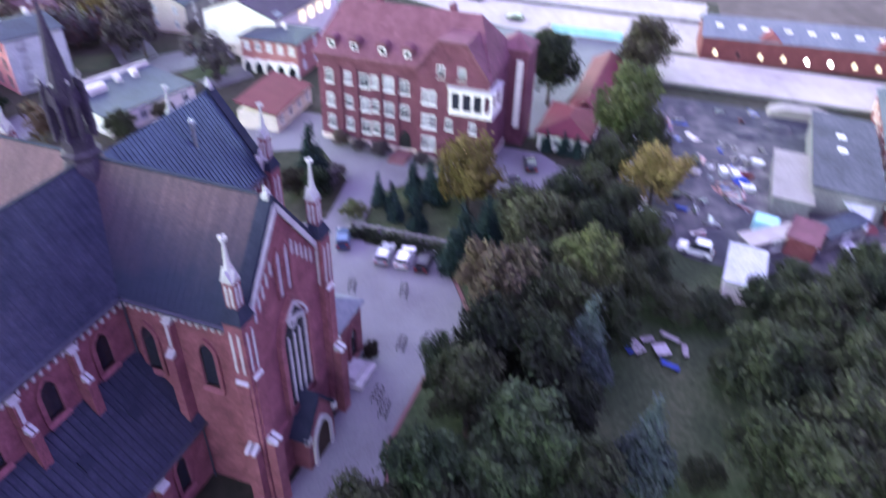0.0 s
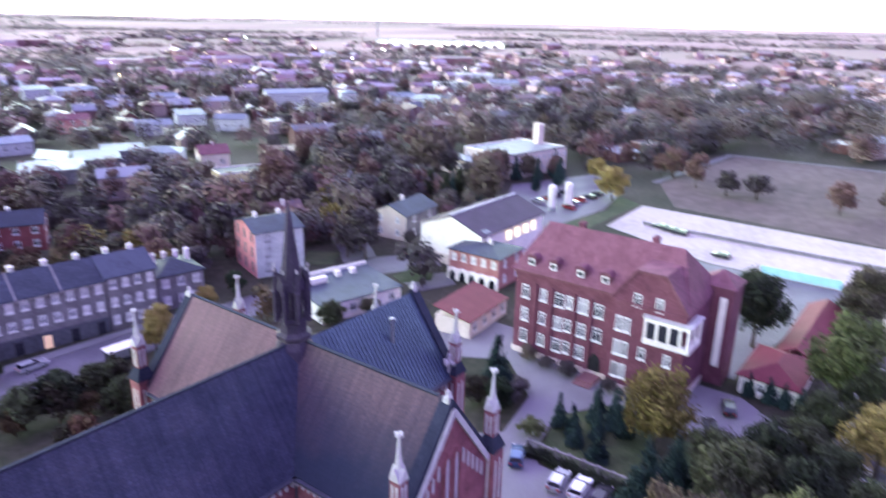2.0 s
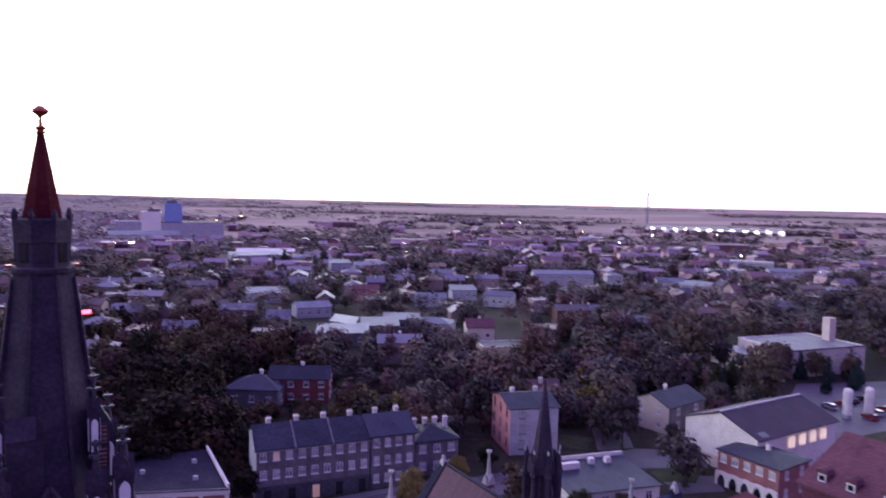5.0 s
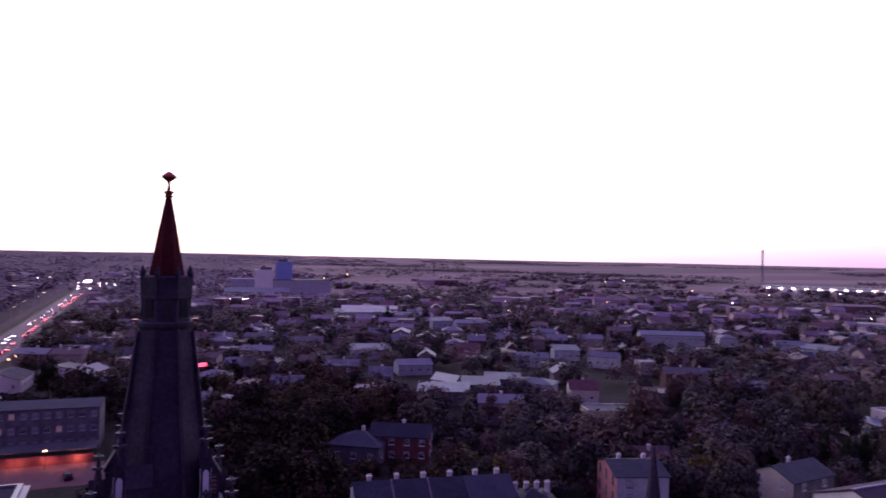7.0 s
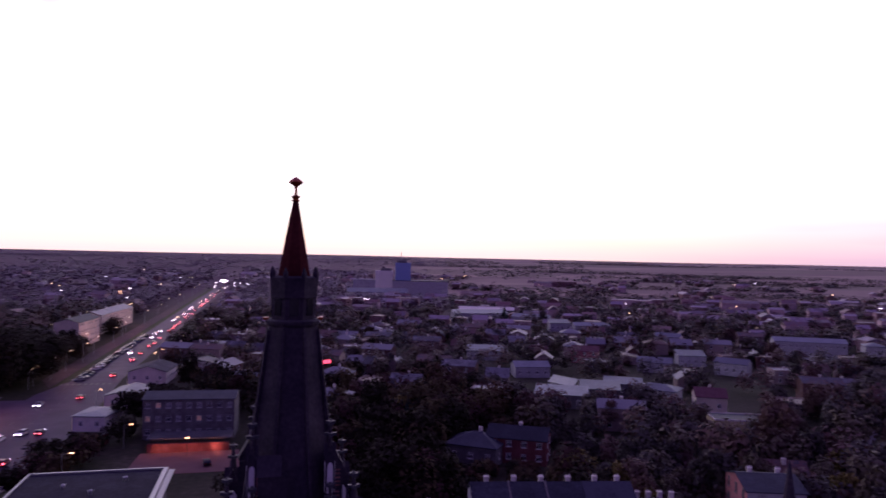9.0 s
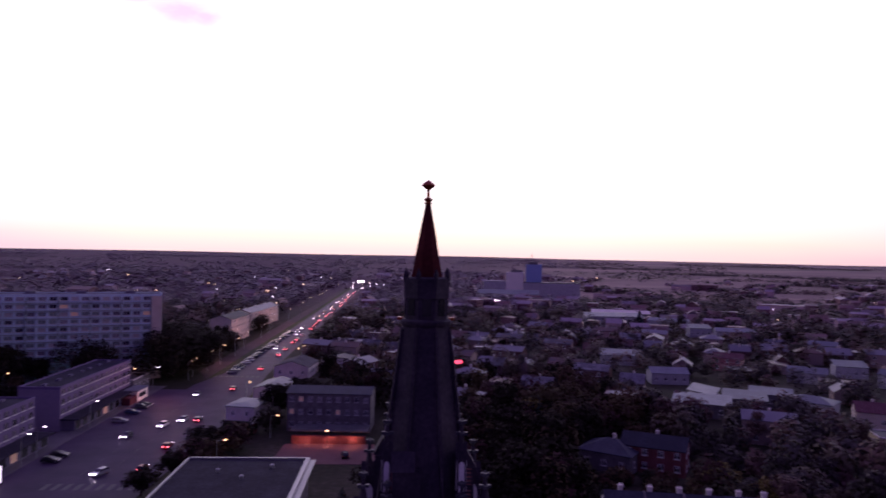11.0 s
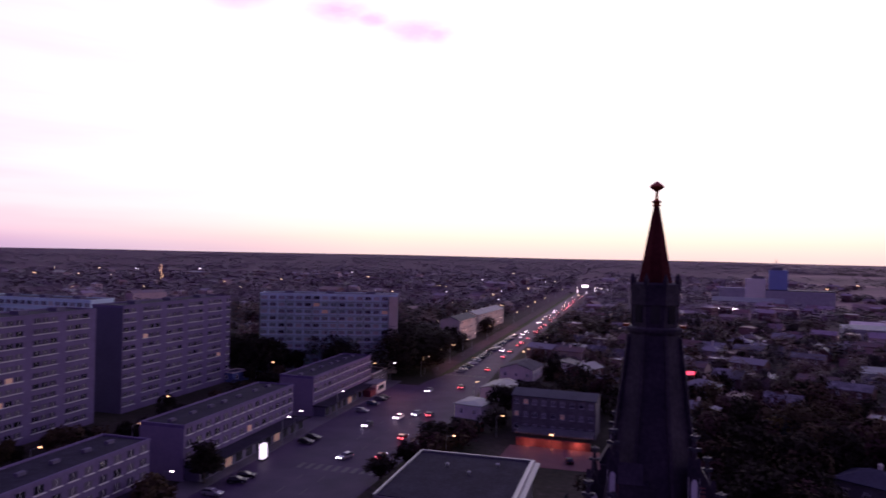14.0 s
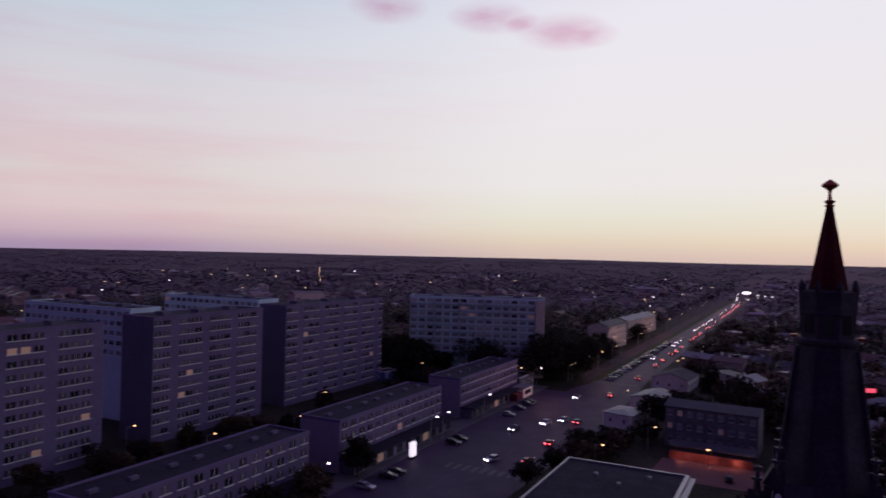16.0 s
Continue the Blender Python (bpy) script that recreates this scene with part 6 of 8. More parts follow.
def heap(x, y, r, h, mat, label, seed):
    rr = random.Random(seed)
    o = thing("rubble_heap", x, y, 0.02, rr.uniform(0, 360), label, "rubble", "heaps in the yard")
    s = Shape().lathe(0, 0, [(r, 0), (r * rr.uniform(0.7, 0.85), h * 0.4), (r * rr.uniform(0.3, 0.5), h * 0.8), (0.1, h)], 11)
    s.v = [(p[0] * rr.uniform(0.8, 1.25), p[1] * rr.uniform(0.6, 1.0), p[2]) for p in s.v]
    part("mound", s, mat, o)


for i, (x, y, r, h, m) in enumerate(((95, -27, 2.2, 0.9, BRICK_OLD), (102.2, -11.2, 1.5, 1.0, BLUE_SHEET), (126, -1, 2.0, 0.5, EARTH), (124, -17, 2.6, 0.7, EARTH), (119, -12, 2.2, 0.5, EARTH))):
    heap(x, y, r, h, m, "low heap under blue tarpaulin" if m is BLUE_SHEET else "low heap of rubble on the yard dirt", i)
SCRAP = [JUNK, PLASTER_WHITE, STEEL, IRON, BRICK_OLD, BLUE_SHEET, WOOD]
for i in range(95):
    x, y = (rng.gauss(106, 6), rng.gauss(-9, 5)) if i % 3 == 0 else (rng.uniform(84, 130), rng.uniform(-15, 3)) if i % 3 == 1 else (rng.uniform(84, 104), rng.uniform(-31, -8))
    if not free_of_sheds(x, y) or not (83 < x < 131 and -34 < y < 4):
        continue
    sx, sy, sz = rng.uniform(0.5, 2.6), rng.uniform(0.3, 1.0), rng.uniform(0.2, 1.0)
    o = thing("scrap_pile", x, y, 0.04, rng.uniform(0, 180), "heap of pale scrap and boards on the yard", "scrap", "scrap in the yard")
    lump = Shape().box(-sx / 2, -sy / 2, 0, sx / 2, sy / 2, sz * 0.6)
    lump.v = [(p[0] + rng.uniform(-0.25, 0.25), p[1] + rng.uniform(-0.2, 0.2), max(0, p[2] + rng.uniform(-0.1, 0.15))) for p in lump.v]
    part("crate", lump, rng.choice(SCRAP), o)
    part("board", Shape().beam((-sx * 0.7, -sy * 0.5, sz * 0.62), (sx * 0.6, sy * 0.6, sz * 0.7), 0.25, 0.06).beam((-sx * 0.5, sy * 0.7, 0.05), (sx * 0.5, -sy * 0.2, sz * 0.66), 0.18, 0.05), rng.choice(SCRAP), o)
for x, y, a in ((103.6, -8.6, 20), (103.2, -10.4, 15), (108.5, -13.5, 70), (99.5, -12.2, 95)):
    o = thing("crate", x, y, 0.04, a, "white painted container among the scrap", "container", "white containers in the yard")
    part("body", Shape().box(-0.9, -0.5, 0, 0.9, 0.5, 0.8), PLASTER_PALE, o)
    part("lid", Shape().box(-0.95, -0.55, 0.8, 0.95, 0.55, 0.88), FRAME_WHITE, o)
for x, y in ((120, 3.9), (115.7, 2.9), (108, 4.8), (100.5, 5.5), (96.2, 4.5), (111, 3.3), (118, 5.0), (113.5, 4.6), (105.5, 3.2), (103, 6.6), (98.2, 6.9), (88.6, 5.8), (109.2, 6.3)):
    o = thing("bulk_bag", x, y, 0.03, rng.uniform(0, 90), "bulging white bulk bag", "bag", "bags by the trees")
    part("bag", Shape().lathe(0, 0, [(0.6, 0), (0.95, 0.35), (0.95, 1.0), (0.5, 1.45)], 8), FRAME_WHITE, o)
tarp = thing("tarpaulin_heap", 131, -20.5, 0.04, 90, "beige tarpaulin drawn over a long low heap", "tarpaulin")
part("cover", Shape().extrude([(-5.4, 0), (5.4, 0), (4.9, 0.9), (3.0, 1.5), (-2.6, 1.6), (-4.8, 1.0)], (0, -1.7, 0), (1, 0, 0), (0, 0, 1), (0, 3.4, 0)), BEIGE, tarp)
slope = thing("lean_to_roof", 94.6, -25.4, 0, -8, "white sheeted lean-to with a steep pointed roof", "shed")
part("roof", Shape().solid([(3.0, -2.6, 2.7), (3.2, 2.4, 2.7), (-3.8, -1.6, 2.0), (3.0, -2.6, 2.9), (3.2, 2.4, 2.9), (-3.8, -1.6, 2.2)], [(0, 2, 1), (3, 4, 5), (0, 1, 4, 3), (1, 2, 5, 4), (2, 0, 3, 5)]), PLASTER_PALE, slope)
for x, y in ((2.7, -2.2), (2.9, 2.0), (-3.2, -1.5)):
    part("post", Shape().box(x - 0.1, y - 0.1, 0, x + 0.1, y + 0.1, 2.68 if x > 0 else 2.05), WOOD, slope)
fence = thing("lot_fence", 158.9, 21, 0, 92, "turquoise sheet fence along the building lot", "fence")
for i in range(8):
    part("panel", Shape().box(-6 + i * 2, -0.05, 0, -4.06 + i * 2, 0.05, 1.9), TURQUOISE, fence)
lotwall = thing("lot_wall", 178.8, 30, 0, 90, "low grey wall across the building lot", "wall")
for i in range(20):
    part("panel", Shape().box(-36 + i * 3.6, -0.12, 0, -32.45 + i * 3.6, 0.12, 0.9), PLASTER_GREY, lotwall)

# -- housing estate beyond the avenue --
def slab(name, x0, y0, x1, y1, h, floors, cols, label, wall, gable, faces, pattern=None, group="", lit=0.05, ground=0.0, roof=None, seed=1, win=(2.1, 1.4), bands=None, skip=0, panes=None):
    """A panel-built block over a plan rectangle. faces: which sides carry windows."""
    rr = random.Random(seed)
    ob = thing(name, (x0 + x1) / 2, (y0 + y1) / 2, 0, 0, label, "apartment block", group)
    w, d = (x1 - x0) / 2, (y1 - y0) / 2
    part("wall", Shape().box(-w, -d, 0, w, d, h), wall, ob)
    part("gable_wall", Shape().box(-w + 0.01, -d - 0.12, 0, w - 0.01, -d - 0.003, h - 0.3), gable, ob)
    part("roof", Shape().box(-w + 0.3, -d + 0.3, h, w - 0.3, d - 0.3, h + 0.15), roof or TAR_ROOF, ob)
    part("parapet", Shape().box(-w - 0.1, -d - 0.1, h, -w + 0.3, d + 0.1, h + 0.5).box(w - 0.3, -d - 0.1, h, w + 0.1, d + 0.1, h + 0.5).box(-w + 0.3, -d - 0.1, h, w - 0.3, -d + 0.3, h + 0.5).box(-w + 0.3, d - 0.3, h, w - 0.3, d + 0.1, h + 0.5), wall, ob)
    for i in range(3 if h > 20 else 0):
        long_y = d > w
        cx, cy = (0, -d * 0.6 + i * d * 0.6) if long_y else (-w * 0.6 + i * w * 0.6, 0)
        part("roof_house", Shape().box(cx - 1.6, cy - 1.6, h + 0.1, cx + 1.6, cy + 1.6, h + 1.2), PANEL_DARK, ob)
    for i in range(7 if h < 20 else 0):
        cy = -d + 2 * d * (i + 0.5 + rr.uniform(-0.2, 0.2)) / 7
        part("roof_vent", Shape().box(-0.5, cy - 0.9, h + 0.1, 0.4, cy + 0.9, h + 0.75), PANEL_DARK, ob)
    storey = (h - ground) / floors
    for face in faces:
        ln = (d if face in "ew" else w)
        for f in range(skip, floors):
            for c in range(cols):
                if pattern and pattern[c % len(pattern)] == " ":
                    continue
                t = -ln + 2 * ln * (c + 0.5) / cols
                z = ground + f * storey + storey * 0.3
                g = LIT_DIM if rr.random() < lit * 0.5 else rr.choice(panes or (GLASS_FLAT, GLASS_FLAT, GLASS_FLAT, GLASS))
                if face == "e":
                    window(ob, w, t, z, 90, win[0], win[1], "panel", g, None, panes=False)
                elif face == "w":
                    window(ob, -w, t, z, -90, win[0], win[1], "panel", g, None, panes=False)
                elif face == "s":
                    window(ob, t, -d - 0.12, z, 0, win[0], win[1], "panel", g, None, panes=False)
            if bands:
                z = ground + f * storey
                if face == "e":
                    part("balcony", Shape().box(w, -d + 0.3, z + 0.1, w + 0.12, d - 0.3, z + storey * 0.24), bands, ob)
                elif face == "s":
                    part("balcony", Shape().box(-w + 0.3, -d - 0.26, z + 0.1, w - 0.3, -d - 0.121, z + storey * 0.24), bands, ob)
    take(x0, y0, x1, y1, 2)
    return ob


TALL = "eleven-storey grey panel apartment block with rows of small windows"
slab("apartment_block", -163, 184, -151.5, 244, 33, 11, 20, TALL, PANEL, PANEL_DARK, "e", "xx x", "tall blocks", 0.03, 1.2, seed=2)
slab("apartment_block", -163, 130, -151, 172, 33, 11, 15, TALL, PANEL, PANEL_DARK, "e", "xx x", "tall blocks", 0.05, 1.2, seed=3)
slab("apartment_block", -162, 70, -150, 114.5, 33, 11, 15, TALL, PANEL, PANEL_DARK, "e", "xx x", "tall blocks", 0.07, 1.2, seed=4)
MID = "eleven-storey pale panel block with continuous balcony bands"
b_ = slab("balcony_block", -25, -6, 25, 6, 33, 11, 16, MID, PANEL_PALE, PANEL_PALE, "s", None, "balcony blocks", 0.06, 0.8, seed=5, bands=PANEL_PALE, panes=(GLASS_MID, GLASS_PALE, PANEL_GREEN, GLASS_PALE))
for i in range(17):
    part("balcony_divider", Shape().box(-24.9 + i * 3.1, -6.9, 0.8, -24.7 + i * 3.1, -6.13, 32.6), PANEL_PALE if i % 3 else PANEL_GREEN, b_)
for i in range(11):
    part("balcony_slab", Shape().box(-24.6, -6.95, 0.7 + i * 2.92, 24.7, -6.27, 0.85 + i * 2.92), PANEL_GREEN, b_)
part("end_bay", Shape().box(21.9, -7.1, 0, 24.95, -6.96, 32.6), PLASTER_CREAM, b_, "cream end bay")
part("end_wall", Shape().box(25.003, -6.0, 0, 25.12, 6.0, 32.7), PLASTER_CREAM, b_, "cream end wall")
b_.matrix_basis = pose(-125.8, 281.4, 0, 0, 0, 20) @ Matrix.Diagonal((1.16, 1, 1, 1))
take(-155, 262, -98, 298)
slab("balcony_block", -226, 143, -176, 154, 33, 11, 16, MID, PANEL_PALE, PANEL_PALE, "s", None, "balcony blocks", 0.03, 0.8, seed=6, bands=PANEL_PALE, skip=6, panes=(GLASS_MID, GLASS_PALE, GLASS_FLAT))
slab("balcony_block", -224, 198, -176, 209, 33, 11, 16, MID, PANEL_PALE, PANEL_PALE, "s", None, "balcony blocks", 0.03, 0.8, seed=7, bands=PANEL_PALE, skip=6, panes=(GLASS_MID, GLASS_PALE, GLASS_FLAT))
LOW = "four-storey grey panel block over street-level shops"
for i, (y0, y1) in enumerate(((72, 124), (135.6, 187.4), (201, 251))):
    o = slab("shop_block", -106.5, y0, -95, y1, 12, 3, 14, LOW, PANEL, PANEL_GABLE, "e", None, "low blocks along the avenue", 0.05, 3.8, seed=11 + i, win=(2.0, 1.5))
    d = (y1 - y0) / 2
    part("shop_wing", Shape().box(5.75, -d + 0.5, 0, 9.6, d - 0.5, 3.1), PANEL_DARK, o, "dark single-storey shop row")
    part("shop_canopy", Shape().box(5.76, -d, 3.1, 10.8, d, 3.5), TAR_ROOF, o)
    for k in range(11):
        y = -d + 2.5 + k * (2 * d - 5) / 10
        part("shop_window", Shape().box(9.61, y - 1.4, 0.5, 9.68, y + 1.4, 2.6), LIT_DIM if (k * 7 + i) % 5 == 0 else GLASS, o)
kiosk = thing("lit_sign_pillar", -86.5, 155.5, 0.14, 0, "tall glowing white advertising pillar by the shops", "sign")
part("cabinet", Shape().box(-0.5, -1.0, 0.4, 0.5, 1.0, 3.9), LIT_SHOP, kiosk, "glowing white panel")
part("foot", Shape().box(-0.65, -1.2, 0, 0.65, 1.2, 0.39), IRON, kiosk)
stall = thing("market_kiosk", -90.5, 243, 0.14, 0, "white kiosk with a red side panel by the shops", "kiosk")
part("wall", Shape().box(-2.2, -3.0, 0, 2.2, 6.5, 3.4), PLASTER_WHITE, stall)
part("roof", Shape().box(-2.5, -3.3, 3.4, 2.5, 6.8, 3.65), PALE_SHEET, stall)
part("side_panel", Shape().box(-2.1, -9.0, 0, 2.1, -3.05, 2.3), RED_SHEET, stall, "red sheet side panel")
part("hatch", Shape().box(2.21, -1.5, 1.1, 2.28, 4.5, 2.5), GLASS, stall)
house("pavilion", -99, 262, 90, 16, 8, 4.5, 0.3, "flat", PLASTER_GREY, DARK_ROOF, "low shop pavilion at the end of the block row", "shop", 1, 4, 0)
house("blue_kiosk", -150, 246, 80, 9, 6, 3.5, 0.3, "flat", material("blue_cladding", [(0.10, 0.14, 0.3), (0.16, 0.21, 0.42)], 0.6, 0.6), GREY_ROOF, "low pavilion clad in blue panels", "pavilion", 1, 2, 0)

# -- between avenue and church street --
flatroof = thing("flat_roof_building", -32, 135, 0, 0, "broad building with a flat dark roof edged in pale metal", "building")
part("wall", Shape().box(-12.5, -15, 0, 12.5, 15, 7.6), PLASTER_GREY, flatroof)
part("roof", Shape().box(-12, -14.6, 7.6, 12, 14.6, 7.75), TAR_ROOF, flatroof, "flat blue-grey felt roof")
part("parapet", Shape().box(-12.5, -15.2, 7.6, -12.05, 15.2, 8.0).box(12.05, -15.2, 7.6, 12.9, 15.2, 8.05).box(-12.05, 14.65, 7.6, 12.05, 15.2, 8.1), STEEL, flatroof, "pale metal parapet")
for i in range(22):
    part("coping_plate", Shape().box(12.95, -14.8 + i * 1.36, 7.45, 14.1, -13.6 + i * 1.36, 7.62), STEEL, flatroof)
for x, y in ((-4, 6), (1.5, 2), (6, 9)):
    part("roof_vent", Shape().lathe(x, y, [(0.3, 7.75), (0.3, 8.3), (0.5, 8.35), (0.1, 8.6)], 8), STEEL, flatroof)
take(-46, 118, -17, 152)
take(-34, 168, -7, 206)
house("long_tenement", -20.5, 208.5, -4, 24, 11, 10.8, 1.2, "gable", PLASTER_GREY, GREY_ROOF, "three-storey grey building with a few lit windows", "tenement", 3, 9, 0, lit=0.12, sides=False, glass=GLASS_MID, frame=PLASTER_PALE)
fore = thing("lit_wall", -19.5, 190.5, 0, -2, "low brick wall under a lamp, glowing orange", "wall")
part("wall", Shape().box(-10, -0.4, 0, 10, 0.4, 2.2), BRICK_OLD, fore)
part("canopy", Shape().box(-10.5, 0.4, 3.0, 10.5, 8, 3.3), DARK_ROOF, fore)
for sx in (-9, 0, 9):
    part("post", Shape().box(sx - 0.12, 0.5, 0, sx + 0.12, 0.74, 3.0), IRON, fore)
for lx in (-26, -19.5, -13):
    lamp_under = new("wall_lamp_light", bpy.data.lights.new("wall_lamp_light", "POINT"))
    lamp_under.data.energy, lamp_under.data.color, lamp_under.data.shadow_soft_size = 1000, (1.0, 0.40, 0.16), 0.3
    lamp_under.location = (lx, 188.6, 1.7)
wl_ = thing("wall_lamp", -19.5, 186.5, 0, 0, "sodium lamp on a post lighting the wall", "lamp")
part("post", Shape().lathe(0, 0, [(0.07, 0), (0.05, 4.4)], 6), IRON, wl_)
part("lamp_head", Shape().box(-0.4, -0.2, 4.4, 0.4, 0.2, 4.6), LAMP_WARM, wl_)
flat("pavement_forecourt", [(-32, 172), (-6, 172), (-7, 190), (-31, 190)], 0.06, PAVERS_RED, "brick-paved forecourt", "pavement")
house("white_shop", -47.5, 221, 78, 12, 9, 4.2, 0.8, "hip", PLASTER_WHITE, PALE_SHEET, "white corner shop with a pale roof", "shop", 1, 4, 0, glass=GLASS)
house("white_shop", -45, 252, 82, 16, 10, 4.2, 1.2, "gable", PLASTER_WHITE, PALE_SHEET, "white gabled shop with pale roof", "shop", 1, 4, 0)
house("white_shop", -44, 296, 84, 18, 14, 4.6, 2.2, "gable", PLASTER_WHITE, DARK_ROOF, "white supermarket with a dark gabled roof", "shop", 1, 5, 0)
house("white_shop", -26, 306, 84, 12, 16, 5.0, 1.6, "gable", PLASTER_WHITE, GREY_ROOF, "white hall with a shallow gable", "shop", 1, 3, 0)
house("street_house", -99, 408, 86, 34, 12, 13, 2, "gable", PLASTER_CREAM, GREY_ROOF, "long pale street-front tenement by the avenue", "tenement", 4, 8, 2, lit=0.1, sides=False)
house("street_house", -101, 490, 86, 70, 12, 11, 2, "gable", PLASTER_CREAM, HOUSE_ROOF, "long street-front tenement by the avenue", "tenement", 3, 14, 3, lit=0.1, sides=False)
gw = thing("brick_garden_wall", -46, 190, 0, 68, "brick garden wall behind the bushes", "wall")
part("wall", Shape().box(-13, -0.3, 0, 13, 0.3, 2.8), BRICK_OLD, gw)
part("coping", Shape().box(-13.1, -0.4, 2.8, 13.1, 0.4, 2.95), STONE, gw)

# -- far works with a blue silo tower --
MILL_WHITE = material("bright_mill_render", [(0.82, 0.80, 0.70), (0.90, 0.87, 0.77)], 0.1, 0.8, bump=0.1)
MILL_BLUE = material("pale_blue_cladding", [(0.248, 0.340, 0.581), (0.310, 0.408, 0.669)], 0.1, 0.6, bump=0.1)
mill = thing("grain_mill", 158.5, 855, 0, -10.5, "grain mill with a white block and a blue silo tower", "mill")
part("white_block", Shape().box(-33, -9, 0, -12, 9, 30), MILL_WHITE, mill, "white mill block")
part("block_cap", Shape().box(-27, -5, 30, -14, 5, 33), PLASTER_GREY, mill)
part("tower", Shape().box(-9, -9, 0, 10, 9, 40), MILL_BLUE, mill, "pale blue silo tower")
part("tower_head", Shape().box(-6, -5, 40, 5, 5, 43), PLASTER_GREY, mill)
part("tower_mast", Shape().lathe(-2, 0, [(0.6, 43), (0.3, 53)], 6), STEEL, mill)
part("hall", Shape().box(-11.9, -15, 0, 56, -9.1, 18).box(10.1, -9, 0, 56, 9, 17.9), PLASTER_PALE, mill, "long pale mill hall")
part("hall_roof", Shape().box(-12.2, -15.3, 18, 56.3, -9.1, 18.6).box(10.1, -9, 18, 56.3, 9.3, 18.5), GREY_ROOF, mill)
part("low_hall", Shape().box(-60, -9, 0, -33.1, 9, 19), PLASTER_PALE, mill)
part("yard_hall", Shape().box(-62, -78, 0, 6, -50, 7), MILL_WHITE, mill)
part("yard_hall_roof", Shape().gable_roof(-62, -78, 6, -50, 7, 11, "x", 0.5, 0.4), PALE_SHEET, mill)
for i in range(2):
    part("yard_light", Shape().box(-50 + i * 12, -164, 4.5, -45 + i * 12, -163.5, 5.6), LAMP_WHITE, mill)
    part("light_post", Shape().box(-47.7 + i * 12, -163.4, 0, -47.3 + i * 12, -163.1, 5.2), STEEL, mill)
take(100, 790, 230, 880)
house("pale_hall", 178, 568, -17, 46, 18, 6, 2, "gable", PLASTER_GREY, PLASTER_WHITE, "long hall with a pale roof", "hall", 1, 6, 0, sides=False)
mast = thing("lattice_mast", 1400, 1270, 0, 0, "distant lattice radio mast", "mast")
mx = Shape()
for sx in (-2, 2):
    for sy in (-2, 2):
        mx.beam((sx, sy, 0), (sx * 0.6, sy * 0.6, 80), 1.0, 1.0)
for i in range(16):
    mx.beam((-2, -2, i * 5), (2, -2, i * 5 + 5), 0.6, 0.6).beam((2, -2, i * 5), (-2, -2, i * 5 + 5), 0.6, 0.6)
part("lattice", mx, STEEL, mast)
ware = thing("warehouse", 1069, 816, 0, -52.6, "long distant white warehouse with a row of floodlights", "warehouse")
part("hall", Shape().box(-116, 0, 0, 118, 60, 9), MILL_WHITE, ware)
part("roof", Shape().box(-117, -1, 9, 119, 61, 10), PALE_SHEET, ware)
for i in range(12):
    part("bay_door", Shape().box(-112 + i * 19, -0.3, 0, -104 + i * 19, -0.01, 5.5), PLASTER_GREY, ware)
    part("floodlight", Shape().box(-106 + i * 19.5, -2, 6.4, -101 + i * 19.5, -1.4, 7.2), LAMP_WHITE, ware)

# ---- trees ----
def leaf_cloud(centres, radii, count, size, seed, loose=0.8, inner=0.4, tangle=0.7, lift=0.25):
    """Small leaf faces scattered through ellipsoid clumps: points and faces."""
    g = np.random.default_rng(seed)
    centres, radii = np.array(centres, float), np.array(radii, float)
    vol = radii.prod(1) ** (2 / 3)
    pick = g.choice(len(centres), count, p=vol / vol.sum())
    d = g.normal(size=(count, 3))
    d /= np.linalg.norm(d, axis=1, keepdims=True)
    r = inner + (1 - inner) * g.random(count) ** 0.6 + g.normal(size=count) * 0.07
    c = centres[pick] + d * radii[pick] * r[:, None] + g.normal(size=(count, 3)) * size * loose
    nrm = d * 0.8 + g.normal(size=(count, 3)) * tangle
    nrm[:, 2] += lift
    nrm /= np.linalg.norm(nrm, axis=1, keepdims=True)
    t = np.cross(nrm, g.normal(size=(count, 3)))
    t /= np.linalg.norm(t, axis=1, keepdims=True)
    b = np.cross(nrm, t)
    s = size * (0.55 + 0.9 * g.random(count))[:, None]
    k = (0.55 + 0.5 * g.random(count))[:, None]
    bend = nrm * s * 0.25
    v = np.stack([c - t * s - b * s * k * 0.6, c + t * s - b * s * k * 0.4 + bend, c + b * s * k * 1.3], 1).reshape(-1, 3)
    return v


# trees among the houses: own leaf tones; the m_ set has haze painted in
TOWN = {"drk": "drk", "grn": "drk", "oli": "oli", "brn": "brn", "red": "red"}


